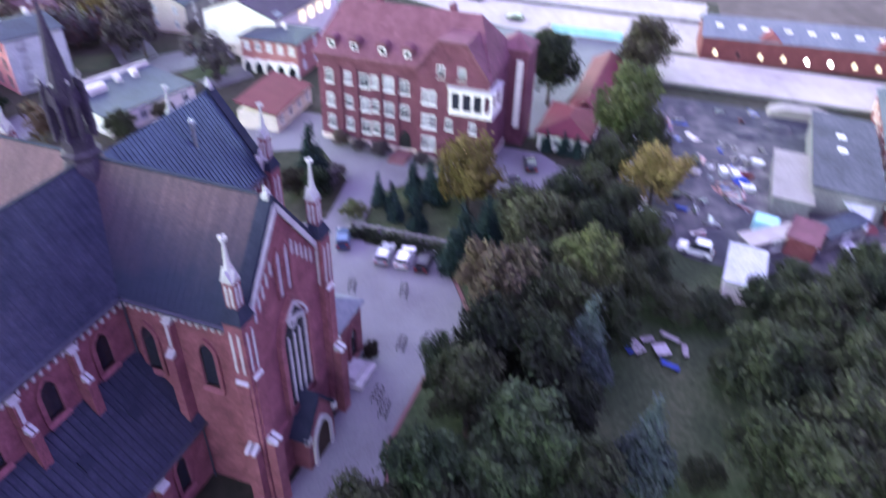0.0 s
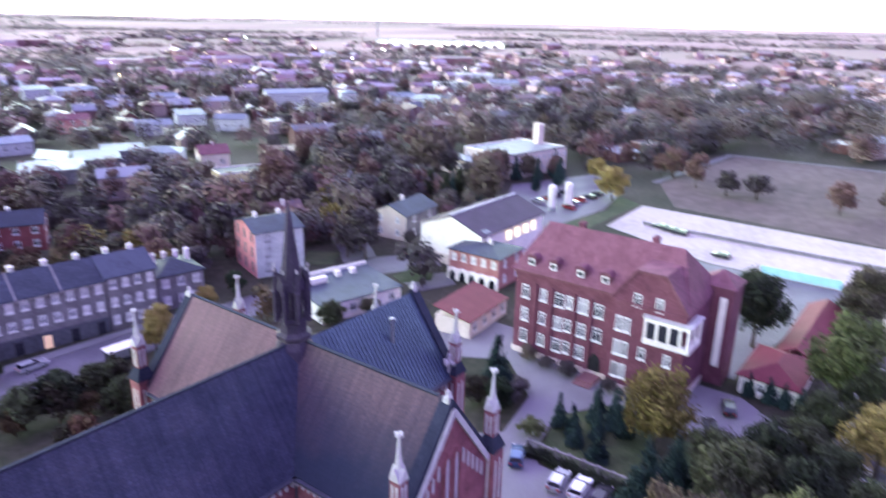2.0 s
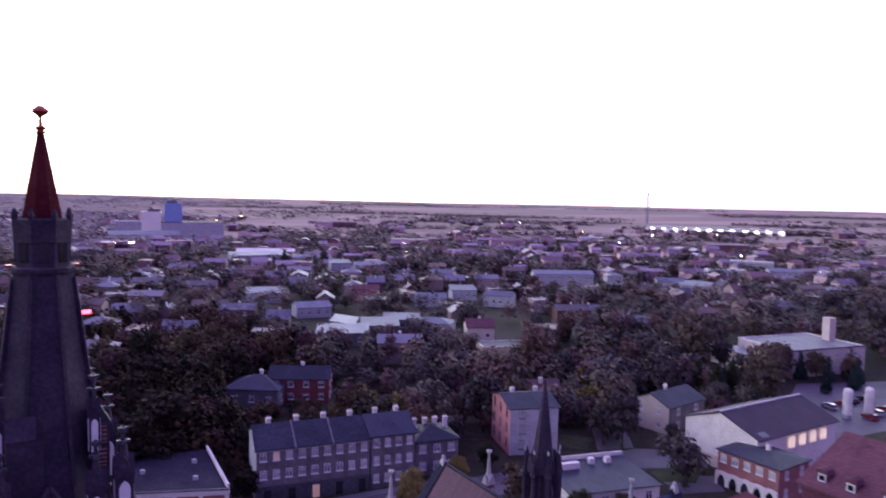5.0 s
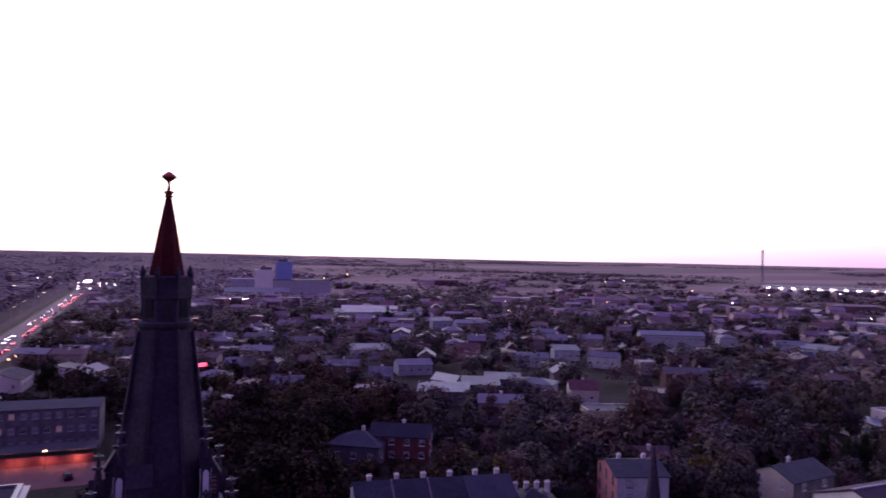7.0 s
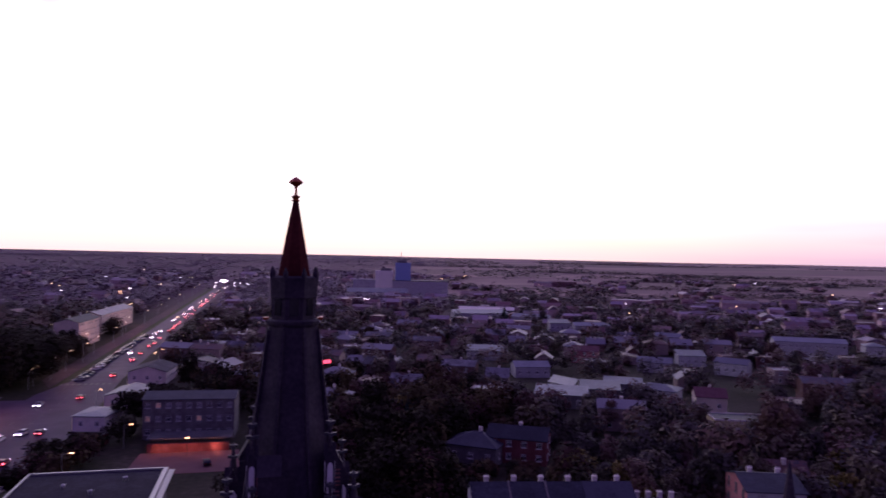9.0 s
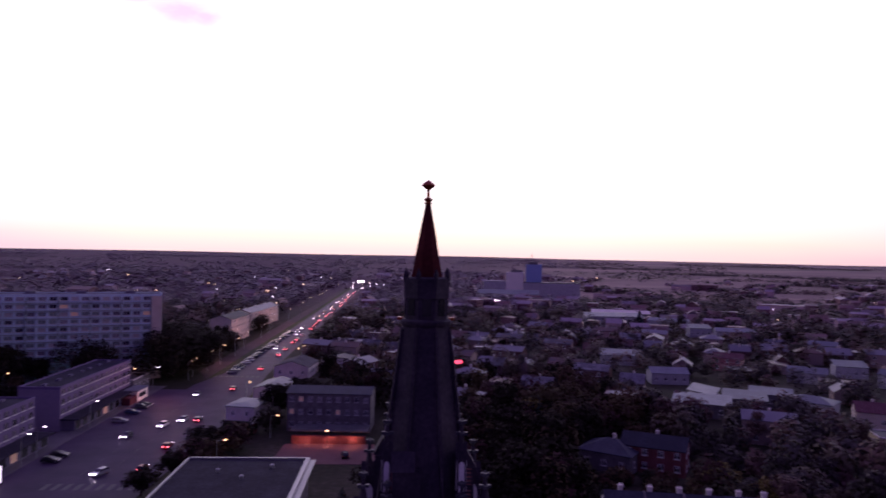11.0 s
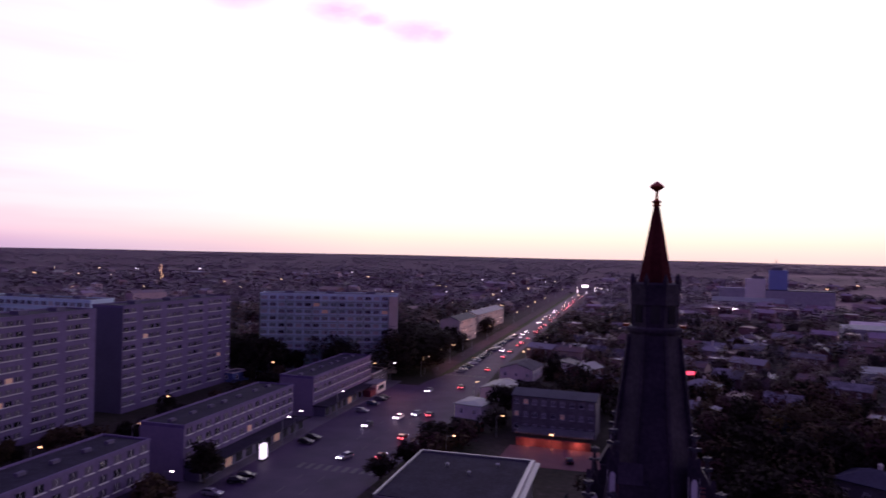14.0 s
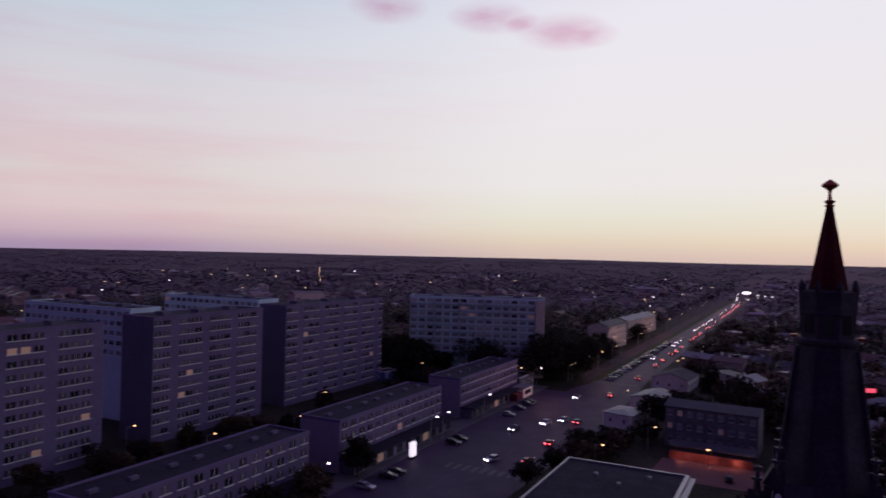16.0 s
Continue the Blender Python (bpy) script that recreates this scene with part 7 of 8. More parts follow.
def crown_mesh(name, kind, seed, count, size, tone="f_", h=10.0, r=4.0):
    rr = random.Random(seed)
    cs, rs = [], []
    if kind in ("con", "spr", "blu"):
        n = 9
        for i in range(n):
            f = i / (n - 1)
            rad = r * (1.0 - 0.9 * f) * (1.0 if kind != "blu" else 0.95)
            z = h * (0.12 + 0.85 * f)
            for k in range(max(3, int(7 * (1 - f)) + 1)):
                a = rr.uniform(0, 6.28)
                cs.append((rad * 0.55 * math.cos(a), rad * 0.55 * math.sin(a), z + rr.uniform(-0.3, 0.3)))
                rs.append((rad * 0.5 + 0.15, rad * 0.5 + 0.15, h * 0.085))
    elif kind == "pop":
        for i in range(11):
            f = i / 10
            rad = r * (0.55 + 0.45 * math.sin(math.pi * min(1, f * 0.9 + 0.1)))
            cs.append((rr.uniform(-0.4, 0.4) * rad, rr.uniform(-0.4, 0.4) * rad, h * (0.14 + 0.8 * f)))
            rs.append((rad * 0.75, rad * 0.75, h * 0.1))
    else:
        for i in range(64):
            a, f = rr.uniform(0, 6.28), rr.random()
            z = h * (0.3 + 0.6 * f)
            env = math.sqrt(max(0.06, 1 - ((f - 0.42) / 0.68) ** 2))
            d = r * env * rr.uniform(0.2, 0.92)
            q = r * rr.uniform(0.10, 0.25)
            cs.append((d * math.cos(a), d * math.sin(a), z))
            rs.append((q * rr.uniform(0.7, 1.2), q * rr.uniform(0.7, 1.2), q * rr.uniform(0.7, 1.5)))
        cs.append((0, 0, h * 0.6))
        rs.append((r * 0.5, r * 0.5, h * 0.24))
    v = leaf_cloud(cs, rs, count, size, seed, 1.5 if count > 3000 else 0.9, tangle=0.5)
    me = bpy.data.meshes.new(name)
    n = len(v) // 3
    me.from_pydata(v.tolist(), [], np.arange(n * 3).reshape(n, 3).tolist())
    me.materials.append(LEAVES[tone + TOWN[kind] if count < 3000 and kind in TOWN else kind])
    return me


def trunk_mesh(kind, seed, h=10.0, r=4.0):
    rr = random.Random(seed)
    s = Shape()
    top = h * (0.9 if kind in ("con", "spr", "blu", "pop") else 0.62)
    s.lathe(0, 0, [(h * 0.028 + 0.06, 0), (h * 0.02 + 0.03, h * 0.12), (h * 0.012 + 0.02, top * 0.6), (0.04, top)], 7)
    if kind not in ("con", "spr", "blu"):
        for i in range(7):
            a = i * 2.4 + rr.uniform(-0.4, 0.4)
            z = h * rr.uniform(0.22, 0.5)
            d = r * rr.uniform(0.45, 0.8)
            m = Vector((d * 0.45 * math.cos(a), d * 0.45 * math.sin(a), z + h * 0.12))
            e = Vector((d * math.cos(a), d * math.sin(a), z + h * rr.uniform(0.2, 0.35)))
            s.beam((0, 0, z), m, 0.2).beam(m, e, 0.1)
    return s.mesh("trunk", BARK)


NAMES = {"drk": ("dark green broadleaf tree", "broadleaf_tree"), "grn": ("green broadleaf tree", "broadleaf_tree"), "lgt": ("light green drooping tree", "broadleaf_tree"),
         "oli": ("olive-green tree turning in autumn", "broadleaf_tree"), "yel": ("yellowing autumn tree", "broadleaf_tree"), "brn": ("thin browning autumn tree", "broadleaf_tree"),
         "red": ("reddish-brown autumn tree", "broadleaf_tree"), "blu": ("blue-green conifer", "conifer"), "spr": ("silvery blue spruce", "conifer"), "con": ("dark conifer", "conifer"), "pop": ("slender dark poplar", "poplar")}
PROTO = {}


def tree(x, y, h, r, kind, near=True, turn=None, group=""):
    variants = 3 if near else 2
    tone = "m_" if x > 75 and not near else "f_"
    key = (kind, near, rng.randrange(variants), tone)
    if key not in PROTO:
        seed = hash_name(kind) + key[2] * 17 + (5 if near else 0)
        PROTO[key] = (trunk_mesh(kind, seed), crown_mesh("crown", kind, seed, (8600 if near else 2300), 0.19 if near else 0.36, tone))
    t, c = PROTO[key]
    label, name = NAMES[kind]
    ob = thing(name, x, y, 0, 0, label + (" in the church park" if near and x < 70 and y < 25 else " among the houses" if not near else " beside the yard"), "tree", group)
    ob.matrix_basis = pose(x, y, 0, 0, 0, rng.uniform(0, 360) if turn is None else turn) @ Matrix.Diagonal((r / 4.8, r / 4.8, h / 10, 1))
    part("trunk", t, None, ob)
    part("crown", c, None, ob)
    return ob


def hash_name(k):
    return sum(ord(ch) * (i + 3) for i, ch in enumerate(k))


PARK = [(78.5, 24.3, 11.5, 5.4, "yel"), (104.2, 7.3, 15, 6.4, "lgt"), (139, 8.5, 12, 7, "brn"), (90.0, 0.9, 9.5, 5.6, "yel"), (118.5, 22.4, 13, 6, "drk"), (67.4, 13.0, 12, 5, "oli"), (62.1, 5.4, 12, 5, "lgt"), (56.2, 12.5, 12, 5, "brn"),
        (77.2, 11.0, 10, 5, "drk"), (47.1, 12.1, 12, 4.5, "drk"), (52.0, 3.4, 10.5, 3.8, "blu"), (37.0, 5.7, 12, 5.5, "grn")]
PARK += [(41.7, 12.0, 11, 4.5, "drk"), (32.0, 12.4, 11, 4.5, "grn"), (27.6, 15.6, 9, 4, "drk"), (42.8, -3.8, 9.5, 3.6, "spr"), (54.6, -13.3, 11, 5.5, "drk"), (63.8, -17.4, 10, 4.5, "oli"), (44.8, -13.4, 10, 4.5, "drk"),
         (48.7, -19.8, 11, 6, "oli"), (66.3, -4.0, 4, 4, "drk"), (66.9, -8.3, 4, 3.5, "drk"), (78.3, 48.0, 9, 3, "con")]
PARK += [(70.1, 5.5, 11, 4.5, "drk"), (65.9, 20.7, 9, 3.6, "con"), (58.7, -22.2, 9, 5, "drk"), (42.0, -16.4, 11, 5, "drk"), (57.2, 1.4, 9, 3.5, "drk"), (46.8, 6.6, 11, 4.5, "drk"), (33.0, 6.7, 10, 4, "grn"), (57.5, -10.2, 4, 2.5, "drk"),
         (43.7, 2.7, 9, 3.5, "drk"), (36.7, -0.1, 9, 4, "drk"), (72.0, -21.9, 7, 4, "oli"), (55.3, 6.9, 11, 4.5, "oli"), (53.1, 9.8, 10, 4, "drk")]
PARK += [(45.2, 15.9, 8, 3, "grn"), (43.2, -8.8, 4, 2.2, "oli"), (52.1, -15.1, 9, 4, "drk"), (73.8, 44.9, 5, 3, "grn"), (91.4, 7.5, 9, 4, "oli"), (73.5, 0.5, 9, 4, "drk"), (74, 15.5, 9, 4, "oli"), (60, 16.5, 9, 3.5, "brn"), (80, 4.5, 8, 4, "drk")]
PARK += [(61, -17, 8, 4, "drk"), (69, -14, 6, 4, "drk"), (64, -27, 9, 5, "oli"), (71, 10, 10, 4, "oli"), (64.5, 1, 8, 3.5, "drk"), (70, -1, 6, 4, "drk"), (50, 8, 9, 4, "oli"), (40, 8, 9, 4, "drk"), (29, 9.5, 9, 4, "drk"), (36.5, -14, 8, 4, "drk"), (53, -21, 9, 4, "drk"), (75, -17, 5, 3.5, "drk"), (69, -19, 6, 4, "drk"), (84, 8.5, 8, 4, "oli"), (100, 3.5, 10, 4.5, "oli"), (61, 11, 10, 4, "drk"), (33, 0, 8, 3.5, "drk"), (59, 6, 8, 3.5, "drk"), (74, -25.5, 7, 4, "drk"), (80, -25, 6, 3.5, "drk"), (72, 19.5, 7, 3, "con"), (130, 26, 10, 4.5, "drk")]
for p in PARK:
    tree(*p, near=True, group="trees of the park")
NORTH = [(25.8, 138.4, 15, 8, "drk"), (24.2, 162.0, 13, 6, "drk"), (76.4, 201.3, 11, 5, "red"), (69.3, 148.5, 8, 5, "yel"), (75.6, 141.0, 7, 4, "yel"), (130.5, 158.7, 13, 4, "brn"), (110.7, 108.8, 10, 5, "oli"), (204.4, 160.6, 12, 6, "oli"),
         (184.0, 120.3, 11, 5, "brn"), (104.7, 145.7, 7, 4, "oli"), (92.5, 148.4, 9, 4, "drk"), (64.6, 216.0, 9, 4, "drk"), (60.3, 236.0, 10, 5, "red")]
NORTH += [(35.4, 89.3, 7, 4, "drk"), (30.9, 90.2, 6, 3.5, "drk"), (40.4, 89.2, 6, 3.5, "oli"), (40.7, 82.8, 6, 3, "oli"), (57.9, 102.1, 6, 3, "yel"), (78.7, 82.6, 5, 3, "oli"), (86.1, 80.4, 4, 2.5, "brn"), (77.6, 172.9, 9, 4, "drk"),
          (109.7, 196.6, 9, 4, "red"), (117.3, 195.2, 8, 4, "red"), (132.5, 138.5, 8, 4, "yel"), (169.1, 143.5, 10, 5, "drk"), (160.0, 149.5, 10, 4, "brn")]
NORTH += [(323.1, 187.7, 10, 5, "drk"), (349.1, 187.0, 12, 6, "drk"), (314.0, 141.1, 12, 6, "oli"), (321.6, 118.3, 12, 6, "drk"), (246.0, 82.4, 10, 5, "oli"), (156.5, 116.2, 10, 2, "pop"), (158.0, 123.3, 10, 2, "pop"), (165.5, 118.1, 10, 2, "pop"),
          (194.1, 108.2, 7, 2, "con"), (205.6, 106.3, 8, 2.5, "con"), (33.5, 105.4, 4, 2, "drk"), (89.6, 133.7, 6, 3, "drk"), (77.3, 107.3, 5, 3, "grn"), (228, 26, 10, 5.5, "brn"), (238, 13.6, 9, 4.6, "oli"), (276, 2, 11, 7, "brn")]
NORTH += [(112.8, 107.9, 13.4, 5.6, "oli"), (118.0, 122.9, 8.0, 3.4, "yel"), (107.4, 107.0, 8.5, 3.6, "drk"), (174.6, 113.4, 14.3, 6.0, "brn"), (162.3, 118.2, 9.9, 2.0, "con"), (200.8, 157.1, 14.5, 6.1, "oli"), (84.4, 130.6, 8.7, 3.7, "oli"), (84.8, 152.2, 8.1, 3.4, "drk"), (89.7, 126.9, 13.4, 5.6, "drk"), (101.0, 168.1, 9.9, 4.1, "drk"), (74.5, 210.8, 10.6, 4.5, "red"), (81.5, 193.2, 11.0, 4.6, "drk"), (100.0, 193.6, 9.0, 3.8, "brn"), (124.9, 151.6, 15.7, 6.6, "brn"), (131.7, 146.9, 10.0, 4.2, "drk"), (66.2, 70.3, 8.0, 3.3, "brn"), (54.4, 97.9, 6.0, 2.5, "yel"), (141.3, 118.9, 4.7, 2.0, "drk"), (28.6, 191.7, 17, 7.1, "drk"), (51.9, 194.7, 7.8, 3.3, "oli"), (298.0, 119.2, 14.0, 5.9, "drk"), (275.4, 133.8, 17, 7.1, "drk"), (298.3, 166.7, 15.7, 6.6, "drk"), (109.7, 103.7, 11.7, 4.9, "drk"), (120.2, 118.0, 8.5, 3.6, "drk"), (179.9, 141.8, 16.5, 6.9, "oli"), (184.4, 122.5, 12.6, 5.3, "brn"), (150.9, 131.6, 11.5, 4.8, "drk"), (234.4, 70.3, 11.5, 4.8, "brn"), (245.2, 86.4, 8.2, 3.4, "brn"), (114.3, 72.9, 4.3, 1.8, "grn"), (103.7, 82.3, 2.4, 1.0, "grn"), (95.8, 83.1, 2.3, 1.0, "grn"), (165.1, 108.6, 15.2, 6.4, "oli"), (179.1, 123.5, 9.9, 4.2, "drk")]
NORTH += [(32.4, 114.6, 6.5, 3.2, "drk"), (70.5, 107.3, 4, 2.6, "yel"), (100, 123, 7, 3.4, "oli"), (106, 123, 8, 3.8, "drk"), (113, 119, 6, 3, "brn"), (97, 129, 8, 3.8, "drk"), (104, 130, 9, 4.2, "red"), (118, 129, 7, 3.4, "oli"), (142, 127, 8, 3.8, "drk"), (146, 120, 7, 3, "brn"), (150, 110, 8, 3.6, "drk"), (143, 103, 5, 2.6, "oli"), (123, 101.5, 4, 2, "drk"), (78, 121, 7, 3.4, "drk"), (80, 127, 8, 4, "oli"), (73, 124, 7, 3.4, "yel"), (156, 104, 6, 2.6, "con"), (158, 128, 10, 4.6, "red"), (84, 103.2, 3.5, 1.8, "drk"), (190, 140, 10, 5, "drk"), (206, 118, 9, 4, "oli"), (214, 112, 8, 3.6, "brn"), (221, 100, 8, 4, "yel")]
NORTH += [(199, 84.4, 10.5, 6.2, "yel"), (244, 81, 11, 5, "brn"), (229.5, 58.9, 8, 4.8, "drk"), (231, 50, 8, 5.6, "drk"), (206.7, 160.9, 13, 6.6, "oli"), (198, 126, 11, 6, "oli"), (176.8, 114.2, 9, 4.4, "brn"), (135, 162.2, 14, 5.8, "brn"), (123.5, 150.2, 9, 5, "red"), (140.8, 147.4, 6.5, 3.8, "yel"), (203.2, 121.5, 8, 2.8, "con"), (211, 108.7, 8.5, 2.8, "con"), (205.2, 114, 7.5, 2.6, "con"), (217.5, 114.4, 9, 3.2, "con")]
for p in NORTH:
    tree(*p, near=p[1] < 112 and p[0] < 100, group="garden trees")
for i in range(26):
    x = 14 + i * 1.9 + rng.uniform(-1, 1)
    tree(x, rng.uniform(72, 93), rng.uniform(3, 6.5), rng.uniform(2.2, 3.6), rng.choice(("drk", "oli", "drk", "brn", "grn")), near=False, group="bushes by the church street")
for x, y, h, r in ((26.7, 177.5, 14, 7), (33.7, 164, 15, 7), (49.4, 182.6, 12, 6), (32, 137, 13, 6), (22, 146, 14, 7), (33, 152, 13, 6), (18, 132, 13, 6), (37, 133, 7, 4)):
    tree(x, y, h, r, "drk", near=False, group="tall trees behind the depot")
# estate and avenue trees
for x, y, h, r, k in ((-47, 172, 6, 4, "drk"), (-50, 180, 6, 4, "drk"), (-44, 186, 6, 4, "drk"), (-52, 163, 5, 3, "drk"), (-54, 150, 5, 3, "drk"), (-88, 116, 7, 4, "oli"), (-90, 105, 6, 3.5, "drk"), (-38, 222, 9, 5, "drk"), (-32, 232, 9, 5, "drk"), (-28, 272, 9, 4, "drk"),
                     (-114, 262, 10, 5, "drk"), (-122, 222, 8, 4, "drk"), (-95, 300, 13, 7, "drk"), (-90, 322, 12, 6, "drk"), (-104, 318, 14, 7, "drk"), (-88, 345, 11, 5, "drk"), (-142, 256, 12, 6, "drk"), (-154, 262, 12, 6, "drk"), (-165, 268, 11, 6, "drk"), (-172, 274, 11, 6, "drk"), (-160, 278, 11, 6, "drk"), (-178, 262, 10, 5, "drk"), (-90, 136, 8, 3.5, "drk"), (-100, 306, 11, 6, "drk"), (-92, 288, 9, 5, "drk"), (-106, 300, 10, 5, "drk"), (-110, 330, 11, 6, "drk"),  (-134, 266, 8, 3.5, "drk")):
    tree(x, y, h * (1.35 if y > 240 else 1.15), r * 1.45, k, near=False, group="trees of the estate")
for i in range(26):
    tree(-116 - rng.uniform(0, 28), 80 + i * 7 + rng.uniform(-3, 3), rng.uniform(4, 7), rng.uniform(2.5, 4), rng.choice(("drk", "drk", "grn", "oli")), near=False, group="trees of the estate")
# clipped conifers, hedge and shrubs round the garden and the red building
for x, y, h, r in ((75.5, 36.2, 4.2, 0.9), (75, 34.0, 3.6, 1.0), (78.5, 32.5, 4.6, 1.0), (80, 30.2, 5.0, 1.3), (78.5, 28.2, 5.2, 1.1), (76, 31, 3.4, 0.9), (73, 32.6, 3.2, 1.0), (72, 29, 3.0, 1.2), (81.5, 33.4, 3.8, 0.9), (101.0, 11.5, 3, 0.9), (100.6, 13.6, 3, 0.9), (100.4, 15.6, 3.2, 0.9), (100.6, 18.4, 3, 0.8)):
    tree(x, y, h * 1.25, r * 1.5, "con", near=False, group="clipped conifers")
for x, y, h, r, k in ((90.0, 49.5, 2.6, 1.8, "oli"), (89.6, 46, 2.0, 1.8, "grn"), (89.2, 42.3, 2.4, 2.0, "drk"), (88.6, 35, 2.2, 1.6, "drk"), (88.4, 31.5, 2.2, 1.8, "grn"), (71.5, 38.2, 2.4, 2.2, "lgt"), (76.5, 45.2, 3.0, 2.8, "grn"), (74, 48.5, 4, 3, "drk"), (80, 45.5, 2.2, 2.4, "grn"), (47.6, 24.4, 2.4, 1.2, "drk")):
    tree(x, y, h, r, k, near=False, group="shrubs")
hedge = thing("hedge", 67.6, 30.0, 0, 0, "clipped dark hedge along the balustrade", "hedge")
hv = leaf_cloud([(0.2 * math.sin(i), -6 + i * 0.5, 0.6) for i in range(26)], [(0.7, 0.6, 0.7)] * 26, 4200, 0.15, 5)
hm = bpy.data.meshes.new("leaves")
hm.from_pydata(hv.tolist(), [], np.arange(len(hv)).reshape(-1, 3).tolist())
hm.materials.append(LEAVES["drk"])
part("leaves", hm, None, hedge)
rail = thing("balustrade", 68.8, 30.2, 0, 2, "pale concrete balustrade along the garden", "balustrade")
part("top_rail", Shape().box(-0.15, -6.6, 1.25, 0.15, 6.6, 1.42), PLASTER_GREY, rail)
part("low_rail", Shape().box(-0.12, -6.6, 0.25, 0.12, 6.6, 0.4), PLASTER_GREY, rail)
for i in range(8):
    part("post", Shape().box(-0.22, -6.7 + i * 1.88, 0, 0.22, -6.3 + i * 1.88, 1.55), PLASTER_GREY, rail)
for i in range(34):
    part("baluster", Shape().box(-0.06, -6.2 + i * 0.37, 0.4, 0.06, -6.08 + i * 0.37, 1.25), PLASTER_GREY, rail)


# ---- benches round the table in the park ----
def bench(x, y, turn, ln=2.6, seat=WOOD, label="grey wooden bench without back in the park clearing"):
    ob = thing("bench", x, y, 0.03, turn, label, "bench", "benches round the table")
    for k in (-0.16, 0.16):
        part("plank", Shape().box(-ln / 2, k - 0.14, 0.42, ln / 2, k + 0.14, 0.49), seat, ob)
    for k in (-0.8, 0.8):
        part("leg", Shape().box(k * ln / 2 - 0.06, -0.25, 0, k * ln / 2 + 0.06, 0.25, 0.42), IRON, ob)


bench(59.0, -1.1, 45, 1.9)
bench(59.6, -1.5, 45, 1.9)
bench(60.9, -2.3, -60, 1.5)
bench(62.2, -4.6, 70, 2.2)
bench(60.6, -6.3, 8, 1.8)
table = thing("park_table", 59.5, -3.9, 0.03, 30, "square pale table in the park clearing", "table")
part("tabletop", Shape().box(-0.8, -0.8, 0.7, 0.8, 0.8, 0.78), STONE, table)
for sx in (-0.65, 0.65):
    for sy in (-0.65, 0.65):
        part("leg", Shape().box(sx - 0.06, sy - 0.06, 0, sx + 0.06, sy + 0.06, 0.7), IRON, table)
bench(57.7, -5.0, 75, 2.0, BLUE_SHEET, "blue bench in the park clearing")
bench(58.7, -0.4, 45, 1.6, BLUE_SHEET, "blue bench in the park clearing")


# ---- parked and driving cars ----
PAINTS = {k: material(k + "_car_paint", [c, tuple(min(1, q * 1.15 + 0.005) for q in c)], 0.5, 0.25, metal=m, bump=0.0, spec=0.6) for k, c, m in (
    ("silver", (0.45, 0.46, 0.48), 0.5), ("white", (0.72, 0.72, 0.72), 0.0), ("black", (0.02, 0.02, 0.025), 0.2), ("blue", (0.05, 0.08, 0.16), 0.3), ("red", (0.25, 0.03, 0.03), 0.1), ("grey", (0.12, 0.12, 0.13), 0.4), ("green", (0.06, 0.09, 0.05), 0.1))}
CARS = {}


def car(x, y, turn, paint="silver", lights=False, z=0.05, group="cars", where="parked on the paving", van=False, plain=False):
    """A car with its front to +x before turning."""
    key = (paint, lights, van, plain)
    if key not in CARS:
        ob = thing("car", 0, 0, 0, 0, "", "car")
        hgt = 1.95 if van else 1.45
        body = Shape().extrude([(-2.1, 0.28), (2.1, 0.28), (2.16, 0.6), (2.05, 0.8), (1.1, 0.95), (-1.5, 0.98), (-2.1, 0.92), (-2.15, 0.6)], (0, -0.86, 0), (1, 0, 0), (0, 0, 1), (0, 1.72, 0))
        b = part("body", body, PAINTS[paint], ob)
        part("roof", Shape().extrude([(-1.75, hgt - 0.08), (0.1, hgt - 0.08), (0, hgt), (-1.6, hgt)], (0, -0.68, 0), (1, 0, 0), (0, 0, 1), (0, 1.36, 0)), PAINTS[paint], ob)
        gl = Shape().solid([(-2.0, -0.8, 0.95), (1.05, -0.8, 0.93), (1.05, 0.8, 0.93), (-2.0, 0.8, 0.95), (-1.72, -0.66, hgt - 0.08), (0.15, -0.66, hgt - 0.08), (0.15, 0.66, hgt - 0.08), (-1.72, 0.66, hgt - 0.08)], [(3, 2, 1, 0), (4, 5, 6, 7), (0, 1, 5, 4), (1, 2, 6, 5), (2, 3, 7, 6), (3, 0, 4, 7)])
        part("cabin_glass", gl, GLASS, ob)
        for wx in (-1.3, 1.35):
            for wy in (-0.8, 0.8):
                w = Shape()
                w.extrude([(0.32 * math.cos(k * math.pi / 6), 0.32 * math.sin(k * math.pi / 6)) for k in range(12)], (wx, wy - 0.1, 0.32), (1, 0, 0), (0, 0, 1), (0, 0.2, 0))
                tyre = part("wheel", w, RUBBER, ob)
                if plain:
                    continue
                part("rim", Shape().extrude([(0.19 * math.cos(k * math.pi / 4), 0.19 * math.sin(k * math.pi / 4)) for k in range(8)], (wx, wy - 0.105, 0.32), (1, 0, 0), (0, 0, 1), (0, 0.21, 0)), STEEL, tyre)
        for wy in (-0.62, 0.62):
            part("headlight", Shape().box(2.0, wy - 0.2, 0.6, 2.18, wy + 0.2, 0.78), HEADLIGHT if lights else FRAME_WHITE, ob)
            part("taillight", Shape().box(-2.19, wy - 0.2, 0.65, -2.05, wy + 0.2, 0.85), TAILLIGHT if lights else NEON_DULL, ob)
        CARS[key] = ob
        c = ob
    else:
        c = copy_thing(CARS[key], pose(x, y, z, 0, 0, turn))
    c.matrix_basis = pose(x, y, z, 0, 0, turn)
    return tagged(c, paint + (" van " if van else " car ") + ("with its lights on " if lights else "") + where, "car", group)


